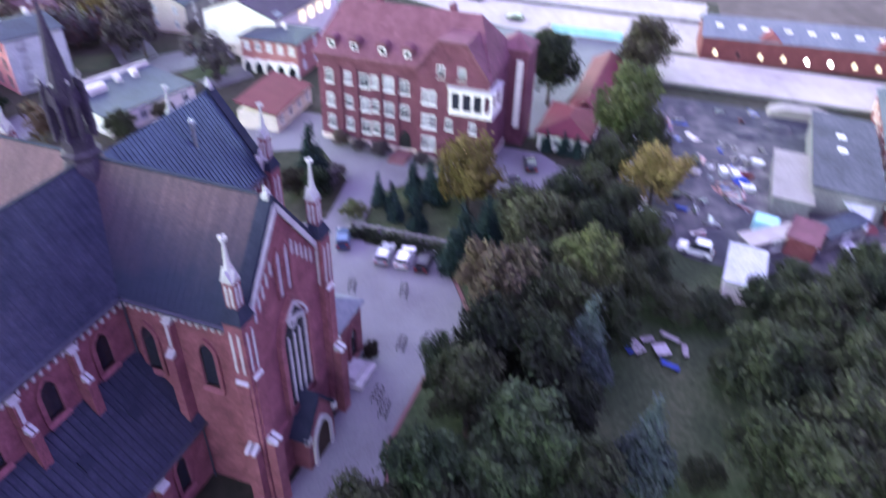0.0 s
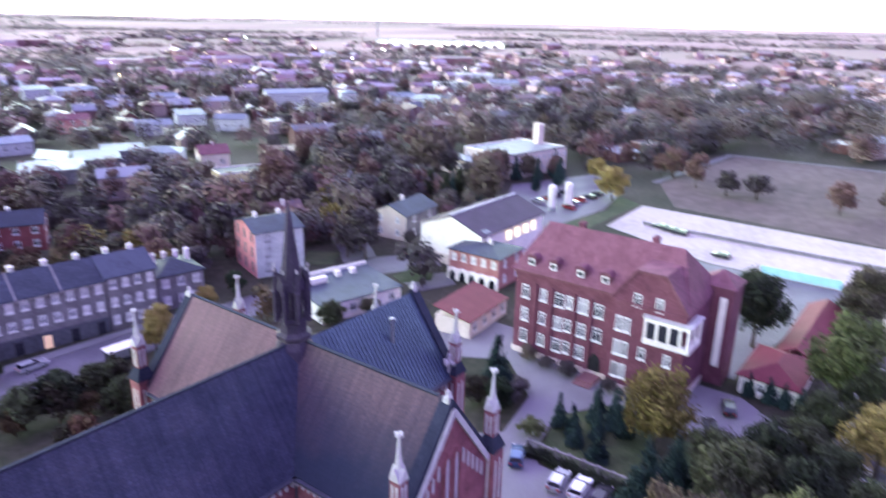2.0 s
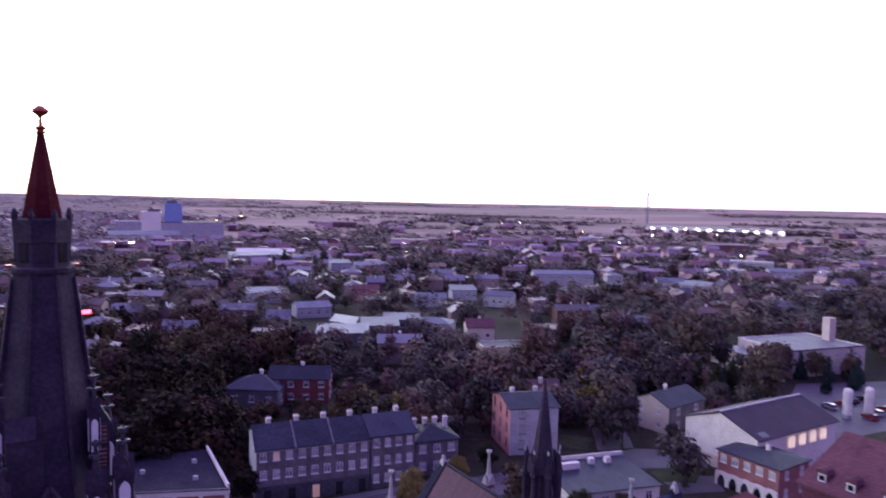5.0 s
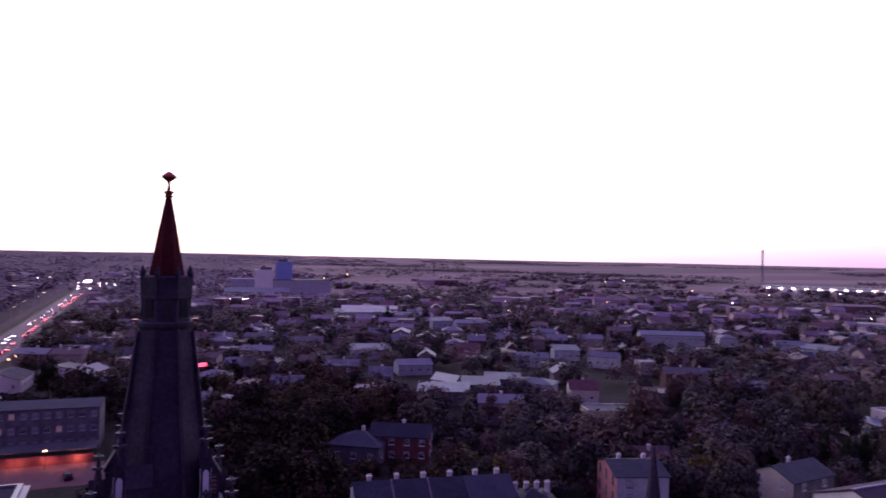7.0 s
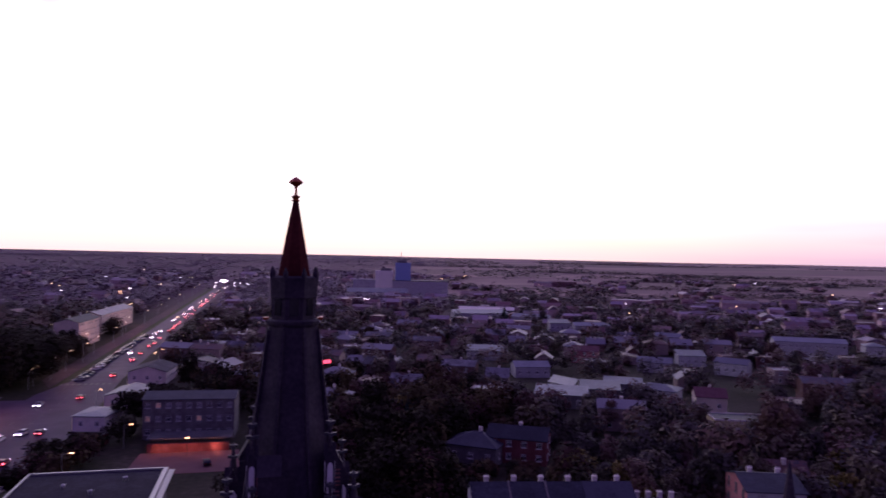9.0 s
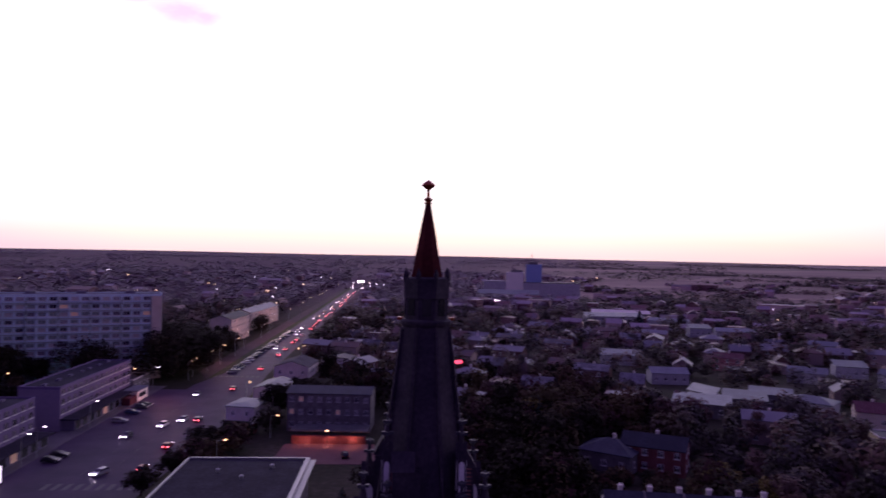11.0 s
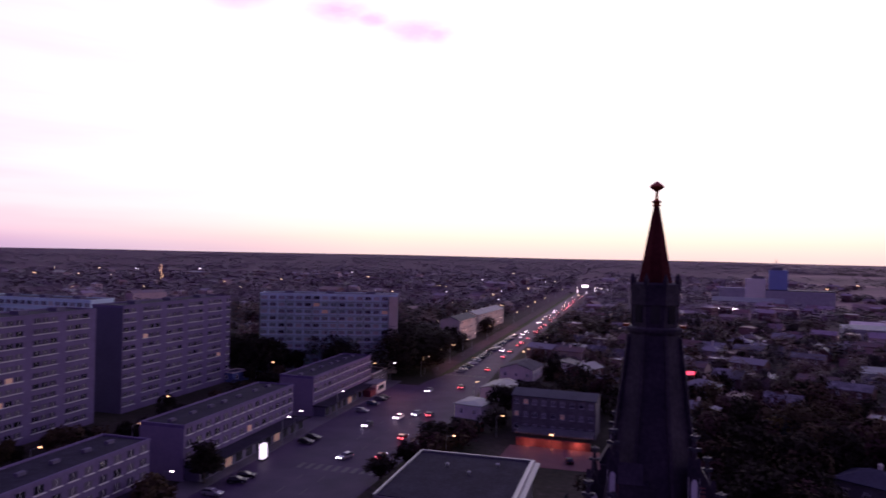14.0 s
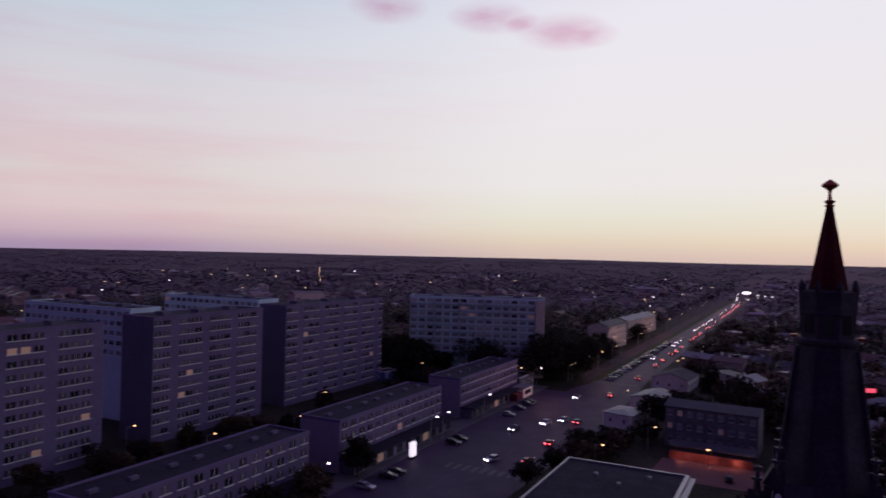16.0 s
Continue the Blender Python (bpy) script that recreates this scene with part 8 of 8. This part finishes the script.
NEON_DULL = material("dull_red_lens", [(0.2, 0.02, 0.02), (0.3, 0.03, 0.03)], 2.0, 0.3)
YARD = "parked on the church yard paving"
car(65.7, 36.8, 25, "blue", where=YARD)
car(64.6, 30.4, 8, "silver", where=YARD)
car(64.9, 27.8, 6, "white", where=YARD)
car(65.0, 25.2, 4, "black", where=YARD)
car(94.4, 19.4, 20, "black", where="parked behind the red building")
car(87.7, 19.9, 25, "black", where="parked behind the red building")
car(21.5, 103.9, 2, "white", where="standing in the church street")
car(39.1, 106.2, 3, "silver", where="parked by the tenement")
car(31.0, 106.5, 3, "green", where="parked by the depot")
car(99, 97.5, -8, "blue", where="parked in the side street")
car(118, 96, -30, "black", where="parked in the side street")
AV = "driving on the avenue at dusk"
for x, y, a, c in ((-68.1, 163.3, 250, "silver"), (-59.7, 166.8, 90, "red"), (-74.5, 195.2, 265, "grey"), (-68.9, 207.3, 262, "white"), (-65.2, 213.9, 262, "silver"), (-60.8, 214.2, 90, "grey"), (-60.4, 185.8, 90, "red"),
                   (-71.9, 251.2, 268, "silver"), (-60.6, 305.8, 90, "red"), (-62, 262, 90, "black"), (-70, 330, 270, "white")):
    car(x, y, a, c, True, where=AV, group="cars on the avenue")
for i in range(48):
    side = rng.randrange(2)
    car(-60.4 - (5.6 if side else 0) + rng.uniform(-0.6, 0.6), 340 + i * 12 + rng.uniform(-9, 9), 270 if side else 90, rng.choice(("silver", "white", "black", "red", "grey")), True, where=AV, group="cars on the avenue", plain=True)
for i in range(30):
    if i % 9 == 4:
        continue
    car(-70.9 + i * 0.016, 297 + i * 5.0, rng.choice((22, 25, 202)), rng.choice(("silver", "white", "black", "blue", "grey")), where="parked at an angle along the avenue", group="parked cars on the avenue", plain=True)
for x, y, a, c in ((-83.5, 177.2, 0, "black"), (-83.4, 172.6, 0, "black"), (-83, 212, 0, "silver"), (-83.5, 234.2, 0, "black"), (-83.5, 231, 0, "grey"), (-83.5, 138.8, 20, "black"), (-83.4, 142.4, 20, "black"), (-83.5, 223, 0, "blue"), (-84, 130, 0, "silver")):
    car(x, y, a, c, where="parked before the shops", group="cars before the shops")
for i in range(9):
    car(180 + (i % 5) * 5.2, 90 + (i // 5) * 9 + rng.uniform(-1, 1), 70, rng.choice(("silver", "white", "black", "red")), where="parked by the white school", group="cars by the school")
car(-14, 178, 100, "black", where="parked on the brick forecourt")


# ---- street lamps ----
def street_lamp(x, y, turn, h=8.5, head=None, group="street lamps of the avenue", wide=1.0):
    ob = thing("street_lamp", x, y, 0, turn, "slim steel street lamp, lit warm", "street lamp", group)
    part("pole", Shape().lathe(0, 0, [(0.11, 0), (0.06, h)], 8), STEEL, ob)
    part("arm", Shape().beam((0, 0, h), (1.8, 0, h + 0.25), 0.08), STEEL, ob)
    part("lamp_head", Shape().extrude([(-0.1, 0), (0.6 * wide, 0), (0.5 * wide, 0.14 * wide), (0, 0.18 * wide)], (1.6, -0.16 * wide, h + 0.14), (1, 0, 0), (0, 0, 1), (0, 0.32 * wide, 0)), head or LAMP_WARM, ob)
    return ob


for x, y in ((-82, 300), (-81.5, 319), (-81, 344), (-82.3, 369.5), (-82, 411), (-83, 440), (-86.9, 471), (-84, 520), (-84, 580), (-86, 640), (-84, 700), (-86, 760), (-85, 830), (-58, 470), (-57, 540), (-57, 610), (-56, 690), (-56, 770), (-56, 850), (-58, 930), (-86, 900), (-50, 980), (-40, 940)):
    street_lamp(x, y, 0)
for x, y in ((-79, 320), (-79, 400), (-80, 500), (-81, 620), (-79, 240), (-78, 450), (-70, 760)):
    lamp = new("street_light_glow", bpy.data.lights.new("street_light_glow", "POINT"))
    lamp.data.energy, lamp.data.color, lamp.data.shadow_soft_size = 9000, (1.0, 0.5, 0.30), 0.4
    lamp.location = (x, y, 8.2)
for x, y in ((-88.5, 169), (-88.5, 176), (-91.7, 263.8), (-88.5, 120), (-88.5, 205)):
    street_lamp(x, y, 0, 7.5, LAMP_WHITE, "street lamps by the shops")
for x, y in ((-143.8, 251.6), (-137, 249), (-119, 196), (-120, 150), (-126, 125), (-118, 92), (-187, 340), (-123, 524), (-140, 555), (-112, 268), (-118, 275), (-99, 262), (-84, 281), (-84.5, 288), (-110, 350), (-128, 330), (-150, 380), (-170, 300), (-176, 322), (-92, 380), (-93, 395), (-94, 425), (-94, 455), (-95, 475), (-112, 470), (-122, 440), (-52, 238), (-47, 330), (-44, 380), (-117, 165), (-134, 180), (-148, 120)):
    street_lamp(x, y, 60, 7, LAMP_WARM, "street lamps of the estate")
street_lamp(-36, 196, 0, 6, LAMP_WARM, "street lamps of the court")
street_lamp(-42, 163, 0, 8, LAMP_WARM, "street lamps of the court")
for i in range(76):
    a = radians(rng.uniform(-60, 58)) if i < 40 else radians(rng.uniform(5, 50))
    d = rng.uniform(300, 1500)
    x, y = -d * math.sin(a), d * math.cos(a)
    street_lamp(x, y, rng.uniform(0, 360), 10, rng.choice((LAMP_WARM, LAMP_WARM, LAMP_WHITE)), "street lamps of the town", max(1.0, d / 320))
for i in range(13):
    d = 1000 + i * 62
    street_lamp(-0.602 * d - rng.uniform(-3, 3), 0.799 * d, 0, 10, LAMP_WARM, "street lamps on the hill", 2.2)
for x, y, h in ((-62, 815, 9), (-52, 838, 8), (-44, 872, 9), (-66, 880, 8), (-38, 905, 10), (-30, 925, 8), (-70, 940, 9), (-48, 955, 8)):
    street_lamp(x, y, 0, h, LAMP_WHITE, "lamps at the far end of the avenue", 2.4)
for x, y, z, m, w in ((-120, 262, 3.0, NEON_GREEN, 3.0), (-114, 259, 3.4, LAMP_WHITE, 5.0), (22, 285, 7, NEON_RED, 5.0), (-56, 905, 12, LAMP_WHITE, 8.0)):
    s_ = thing("lit_sign", x, y, 0, 25, "small lit sign panel on posts", "sign")
    part("panel", Shape().box(-w / 2, -0.15, z, w / 2, 0.15, z + w * 0.28), m, s_)
    part("post", Shape().box(-0.1, 0.16, 0, 0.1, 0.36, z + 0.3), IRON, s_)

car(80.3, -6, 80, "white", where="standing at the yard gate", van=True)
car(87, -25.5, 30, "white", where="standing in the scrap yard", van=True)
car(83.7, -28, 40, "white", where="standing in the scrap yard", van=True)
for x, y in ((177, 58), (176, 55), (164, 41), (178, 61)):
    car(x, y, 80, "black", where="parked on the building lot")


def bike_rack(x, y, turn):
    ob = thing("bike_rack", x, y, 0.05, turn, "low dark steel bike rack on the paving", "bike rack", "bike racks on the church yard")
    for k in (-0.9, -0.3, 0.3, 0.9):
        part("hoop", Shape().beam((k, -0.35, 0), (k, -0.35, 0.75), 0.06).beam((k, -0.35, 0.75), (k, 0.35, 0.75), 0.06).beam((k, 0.35, 0.75), (k, 0.35, 0), 0.06), IRON, ob)
    part("foot_rail", Shape().box(-1.1, -0.4, 0, 1.1, -0.32, 0.05), IRON, ob)


for x, y, a in ((57.5, 31.5, 20), (59.0, 25.5, 15), (52.0, 19.8, 10), (50.5, 22.2, 10), (41.5, 20.2, 10), (43.0, 21.6, 5)):
    bike_rack(x, y, a)

# ---- the town: houses and gardens beyond ----
def free(x, y, pad=3.0):
    return not any(x0 - pad < x < x1 + pad and y0 - pad < y < y1 + pad for x0, y0, x1, y1 in TAKEN)


def density(x, y):
    """How built-up the land is, 0 to 1."""
    d, a = math.hypot(x, y), math.degrees(math.atan2(-x, y))
    if a < -62 and d > 720:
        return 0.06
    if a > 8 and d > 420:
        return 0.3
    if a < -60 and 300 < d < 440:
        return 0.12
    if a < -48 and d > 900:
        return 0.12
    if -48 <= a < -8 and d > 930:
        return 0.02
    return 1.0 if d < 800 else 0.55


protos = []
LOOK = [(10, 8, 4.2, 2.6, "gable", 1), (12, 9, 5.6, 2.2, "hip", 2), (9, 8, 3.4, 3.0, "gable", 1), (11, 9, 5.6, 0.3, "flat", 2), (12, 8, 3.4, 1.0, "shed", 1), (11, 10, 5.8, 2.6, "gable", 2), (14, 9, 6.8, 1.8, "gable", 2), (13, 12, 3.6, 0.3, "flat", 1)]
WORDS = ["one-storey town house with a steep roof", "two-storey town house with a hipped roof", "small town cottage with a steep roof", "flat-roofed two-storey town house", "low workshop with a sloping sheet roof", "two-storey gabled town house", "tall two-storey town house", "flat-roofed low town house"]
for (w, d, h, rise, roof, rows), words in zip(LOOK, WORDS):
    protos.append(house("town_house", 0, -300, 0, w, d, h, rise, roof, None, None, words + " among gardens", "house", rows, 2, 1, "town houses", sides=False, keep=False))
# plots along parallel streets; the nearest carry houses of their own
spots, plots, gardens = [], [], []
STREETS = radians(-24)
for iu in range(-120, 121):
    for iv in range(0, 110):
        u, v = iu * 15 + rng.uniform(-2.5, 2.5), iv * 19 + (7 if iv % 2 else 0) + rng.uniform(-2, 2)
        x, y = u * math.cos(STREETS) - v * math.sin(STREETS), u * math.sin(STREETS) + v * math.cos(STREETS) - 300
        d, a = math.hypot(x, y), math.degrees(math.atan2(-x, y))
        if not (165 < d < 1500 and -96 < a < 64) or not free(x, y, 8):
            continue
        built = (0.52 if d > 270 else 0.34) * density(x, y) * (1 if d < 520 else 0.62 if d < 760 else 0.3) + 0.4 * noise.noise((x / 90, y / 90, 1.7))
        if (4 < x < 104 and 118 < y < 222) or (130 < x < 185 and 120 < y < 178) or (78 < x < 112 and y < 150):
            built = 0
        if rng.random() < built:
            plots.append((d, x, y))
        else:
            gardens.append((x, y))
plots.sort()
used = set()
for d, x, y in plots[:230]:
    spots.append((x, y))
    k = rng.randrange(len(protos))
    turn = math.degrees(STREETS) + rng.choice((0, 0, 180, 90, 0)) + rng.uniform(-4, 4)
    m = pose(x, y, 0, 0, 0, turn)
    if k not in used:
        used.add(k)
        protos[k].matrix_basis = m
    else:
        copy_thing(protos[k], m)
# gardens: single trees between the houses
kinds = ["drk"] * 6 + ["oli"] * 4 + ["grn"] * 2 + ["brn"] * 4 + ["red"] * 4 + ["yel"] * 1 + ["con"] * 2
grown, tries, tspots = 0, 0, []
while grown < 110 and tries < 30000:
    tries += 1
    a = radians(rng.uniform(-74, 60))
    d = 116 + 420 * rng.random() ** 1.2
    x, y = -d * math.sin(a), d * math.cos(a)
    if not free(x, y, 2) or any((x - p) ** 2 + (y - q) ** 2 < 64 for p, q in spots):
        continue
    if any((x - p) ** 2 + (y - q) ** 2 < 16 for p, q in tspots):
        continue
    tspots.append((x, y))
    h = rng.uniform(6, 12)
    tree(x, y, h, h * rng.uniform(0.36, 0.5), rng.choice(kinds), near=False, group="garden trees of the town")
    grown += 1


# farther roofs and woods, too small to tell apart
far = {"walls": Shape(), "roofs": Shape()}
far["windows"], far["lit_windows"] = Shape(), Shape()
for d, x, y in plots[230:]:
    spots.append((x, y))
    w, dp, h = rng.uniform(8, 15), rng.uniform(7, 10), rng.choice((3.2, 4, 5.5, 6.5, 8))
    if rng.random() < 0.05 and d > 650:
        w, dp, h = rng.uniform(26, 46), 13, rng.choice((6, 7, 9))
    t = STREETS + rng.choice((0, 0, 0, math.pi / 2)) + rng.uniform(-0.08, 0.08)
    u, v = Vector((math.cos(t), math.sin(t), 0)), Vector((-math.sin(t), math.cos(t), 0))
    o = Vector((x, y, far_height(x, y)))
    far["walls"].extrude([(-w / 2, -dp / 2), (w / 2, -dp / 2), (w / 2, dp / 2), (-w / 2, dp / 2)], o, u, v, (0, 0, h))
    rise = rng.choice((0.3, 1.6, 2.4, 2.8))
    far["roofs"].extrude([(-dp / 2 - 0.3, 0), (dp / 2 + 0.3, 0), (0, rise)], o + Vector((0, 0, h)) - u * (w / 2 + 0.3), v, (0, 0, 1), u * (w + 0.6))
    if d < 700:
        for c in range(int(w / 3)):
            for q in range(max(1, int(h / 3))):
                far["windows"].extrude([(-0.55, 0), (0.55, 0), (0.55, 1.3), (-0.55, 1.3)], o + u * (-w / 2 + 1.5 + c * 3) - v * (dp / 2) + Vector((0, 0, 1 + q * 2.8)), u, (0, 0, 1), v * -0.06)
    if rng.random() < 0.2:
        for q in range(rng.randrange(1, 3)):
            far["lit_windows"].extrude([(-0.8, 0), (0.8, 0), (0.8, 1.3), (-0.8, 1.3)], o + u * rng.uniform(-w / 2 + 1, w / 2 - 1) - v * (dp / 2 + 0.07) + Vector((0, 0, 1 + q * 1.6)), u, (0, 0, 1), v * -0.06)
ft = thing("far_town", 0, 0, 0, 0, "far roofs of the town, grey and red-brown", "houses")
tagged(ft, kind="stuff")
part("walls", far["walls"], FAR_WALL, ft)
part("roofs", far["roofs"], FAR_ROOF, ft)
part("windows", far["windows"], GLASS, ft)
part("lit_windows", far["lit_windows"], LIT, ft, "warm lit windows")

wood_groups = {p + k: [] for p in ("f_", "m_", "w_") for k in ("drk", "oli", "brn", "red")}
g_ = np.random.default_rng(3)


def far_tree(x, y, h, r, k, n, size, tone=None):
    z, d = far_height(x, y), math.hypot(x, y)
    if d > 620:
        h, r = h * 0.65, r * 1.45
    c = [(x, y, z + h * 0.55)] + [(x + g_.normal() * r * 0.5, y + g_.normal() * r * 0.5, z + h * g_.uniform(0.35, 0.85)) for _ in range(3)]
    rad = [(r * 0.75, r * 0.75, h * 0.42)] + [(r * 0.5, r * 0.5, h * 0.22)] * 3
    # leaf tones by distance and side: m_ and w_ carry painted haze
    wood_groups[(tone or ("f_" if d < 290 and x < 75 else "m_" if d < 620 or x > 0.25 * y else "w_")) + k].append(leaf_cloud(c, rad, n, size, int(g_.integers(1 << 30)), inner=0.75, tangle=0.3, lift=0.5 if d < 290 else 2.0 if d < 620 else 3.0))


# leafy gardens close to the church quarter
for i in range(980):
    a = radians(rng.uniform(-66, 60))
    d = 114 + 150 * rng.random()
    x, y = -d * math.sin(a), d * math.cos(a)
    if not free(x, y, 1) or any((x - p) ** 2 + (y - q) ** 2 < 40 for p, q in spots) or (x < -100 and y < 260):
        continue
    if noise.noise((x / 40, y / 40, 8.1)) < -0.3:
        continue
    h = rng.uniform(4, 9)
    far_tree(x, y, h, h * rng.uniform(0.32, 0.5), rng.choice(("drk", "drk", "drk", "oli", "oli", "brn", "red")), 460, 0.42)


def grove(x, y, h, d):
    n, size = (300, 0.62) if d < 350 else (160, 0.98) if d < 600 else (60, 1.6) if d < 1000 else (34, 2.4)
    if free(x, y, 1.5):
        far_tree(x, y, h, h * rng.uniform(0.36, 0.5), rng.choice(("drk", "drk", "drk", "oli", "oli", "brn", "red")), n, size)


# a tree or two behind the houses, more on the plots left open
for x, y in spots:
    d = math.hypot(x, y)
    for k in range(3):
        if rng.random() < 0.8:
            grove(x + rng.uniform(-9, 9), y + rng.choice((-9, -9, 9)) + rng.uniform(-2, 2), rng.uniform(4, 9.5), d)
for x, y in gardens:
    d = math.hypot(x, y)
    lush = noise.noise((x / 110, y / 110, 3.3))
    if d > 930 and math.degrees(math.atan2(-x, y)) < -8:
        continue
    for k in range(2):
        if rng.random() < (0.9 if d < 560 else 0.45 if d < 900 else 0.2) + (0.5 if d < 560 else 0.9) * lush:
            grove(x + rng.uniform(-8, 8), y + rng.uniform(-8, 8), rng.uniform(6, 14), d)
# woods from one kilometre on
for i in range(5200):
    a = radians(rng.uniform(-98, 68))
    d = 950 + 2000 * rng.random() ** 1.3
    x, y = -d * math.sin(a), d * math.cos(a)
    if noise.noise((x / 210, y / 210, 6.3)) > 0.12 and a > radians(-8) and free(x, y, 2):
        far_tree(x, y, rng.uniform(6, 10), rng.uniform(7, 12), rng.choice(("drk", "oli", "brn", "drk")), 36, 2.6)
# the dark wood beyond the ploughed field, and the tall trees behind the tenements
for i in range(260):
    x, y = rng.uniform(262, 500), rng.uniform(-170, 190)
    if (x < 318 and y < 84) or not free(x, y, 1):
        continue
    h = rng.uniform(10, 17)
    far_tree(x, y, h, h * rng.uniform(0.42, 0.55), rng.choice(("drk", "drk", "drk", "oli", "oli", "brn")), 520, 0.72)
for i in range(70):
    x, y = rng.uniform(10, 64), rng.uniform(128, 220)
    if not free(x, y, 1.5):
        continue
    h = rng.uniform(8, 14)
    far_tree(x, y, h, h * rng.uniform(0.38, 0.48), rng.choice(("drk", "drk", "drk", "drk", "oli", "red")), 900, 0.42)
# low bushes of the gardens before the grey-roofed houses
for i in range(60):
    a, d = radians(rng.uniform(14.5, 24)), rng.uniform(126, 172)
    h = rng.uniform(2.2, 4.2)
    if not (46 < d * math.sin(a) < 70 and d * math.cos(a) > 160):
        far_tree(d * math.sin(a), d * math.cos(a), h, h * rng.uniform(0.5, 0.8), rng.choice(("drk", "drk", "oli", "brn")), 420, 0.34)
# the tall trees where the shop row ends, and before the balcony block
for x, y, h, r in ((-97, 277, 13, 7), (-86, 292, 13, 6), (-83.5, 304, 12, 5.5), (-90.5, 275, 14, 6.5), (-86, 284, 14, 6), (-92, 291, 16, 7), (-86.5, 299, 14, 6), (-99, 299, 16, 7), (-89, 311, 13, 6), (-96, 320, 13, 6.5), (-104, 312, 16, 7), (-147, 263, 11, 5), (-154, 258, 12, 5.5), (-141, 265, 10, 4.5), (-119, 269, 13, 5.5), (-113, 271.5, 12, 5), (-88, 332, 10, 5), (-89, 350, 9, 4.5), (-89.5, 368, 9, 4.5), (-90, 440, 9, 4.5), (-90, 456, 10, 4.5), (-101, 290, 13, 7), (-95, 308, 14, 7), (-110, 297, 13, 7), (-160, 262, 12, 6.5), (-166, 256, 11, 6.5), (-148, 254, 9, 5), (-172, 262, 12, 7)):
    far_tree(x, y, h * (1.4 if y < 335 else 1.1), r * 1.25, "drk", 1700, 0.55, "f_")
# trees lining the avenue
for i in range(330):
    y = 285 + 700 * rng.random()
    x = rng.uniform(-150, -97) if i % 2 else rng.uniform(-46, 30)
    if x < -90 and any((abs(y - q) < 40 and x > -112) for q in (408, 490)):
        continue
    if free(x, y, 1):
        h = rng.uniform(7, 13)
        far_tree(x, y, h, h * 0.5, rng.choice(("drk", "drk", "oli", "brn")), 200 if y < 500 else 70, 0.8 if y < 500 else 1.3, "f_" if y < 520 else None)
for i in range(60):
    x, y = rng.uniform(-146, -110), rng.uniform(70, 262)
    h = rng.uniform(3.5, 7)
    far_tree(x, y, h, h * 0.5, rng.choice(("drk", "drk", "oli")), 260, 0.42)
# woods on the western horizon
for i in range(2600):
    a, d = radians(rng.uniform(-25, 68)), rng.uniform(900, 3700)
    x, y = -d * math.sin(a), d * math.cos(a)
    if noise.noise((x / 260, y / 260, 5.5)) > -0.05:
        far_tree(x, y, rng.uniform(7, 11), rng.uniform(9, 15), rng.choice(("drk", "oli", "drk")), 22, 3.2)
# belts of wood along the fields to the horizon
for b in range(84):
    a0 = radians(rng.uniform(-98, -8) if b < 60 else rng.uniform(-8, 66))
    d0 = 1000 + 2800 * rng.random() ** 1.3
    ln, tilt = rng.uniform(150, 620) * (d0 / 2000) ** 0.5, rng.uniform(-0.35, 0.35)
    cx, cy = -d0 * math.sin(a0), d0 * math.cos(a0)
    ux, uy = math.cos(a0 + tilt), math.sin(a0 + tilt)
    step = 6 if d0 < 2000 else 9
    for i in range(int(ln / step)):
        s_ = (i * step / ln - 0.5) * ln
        far_tree(cx + ux * s_ + rng.uniform(-10, 10), cy + uy * s_ + rng.uniform(-14, 14), rng.uniform(4, 9), rng.uniform(7, 11), rng.choice(("drk", "oli", "drk", "brn")), 20, 3.0)
fw = thing("town_trees", 0, 0, 0, 0, "autumn trees and wood belts between the roofs and fields", "trees")
tagged(fw, kind="stuff")
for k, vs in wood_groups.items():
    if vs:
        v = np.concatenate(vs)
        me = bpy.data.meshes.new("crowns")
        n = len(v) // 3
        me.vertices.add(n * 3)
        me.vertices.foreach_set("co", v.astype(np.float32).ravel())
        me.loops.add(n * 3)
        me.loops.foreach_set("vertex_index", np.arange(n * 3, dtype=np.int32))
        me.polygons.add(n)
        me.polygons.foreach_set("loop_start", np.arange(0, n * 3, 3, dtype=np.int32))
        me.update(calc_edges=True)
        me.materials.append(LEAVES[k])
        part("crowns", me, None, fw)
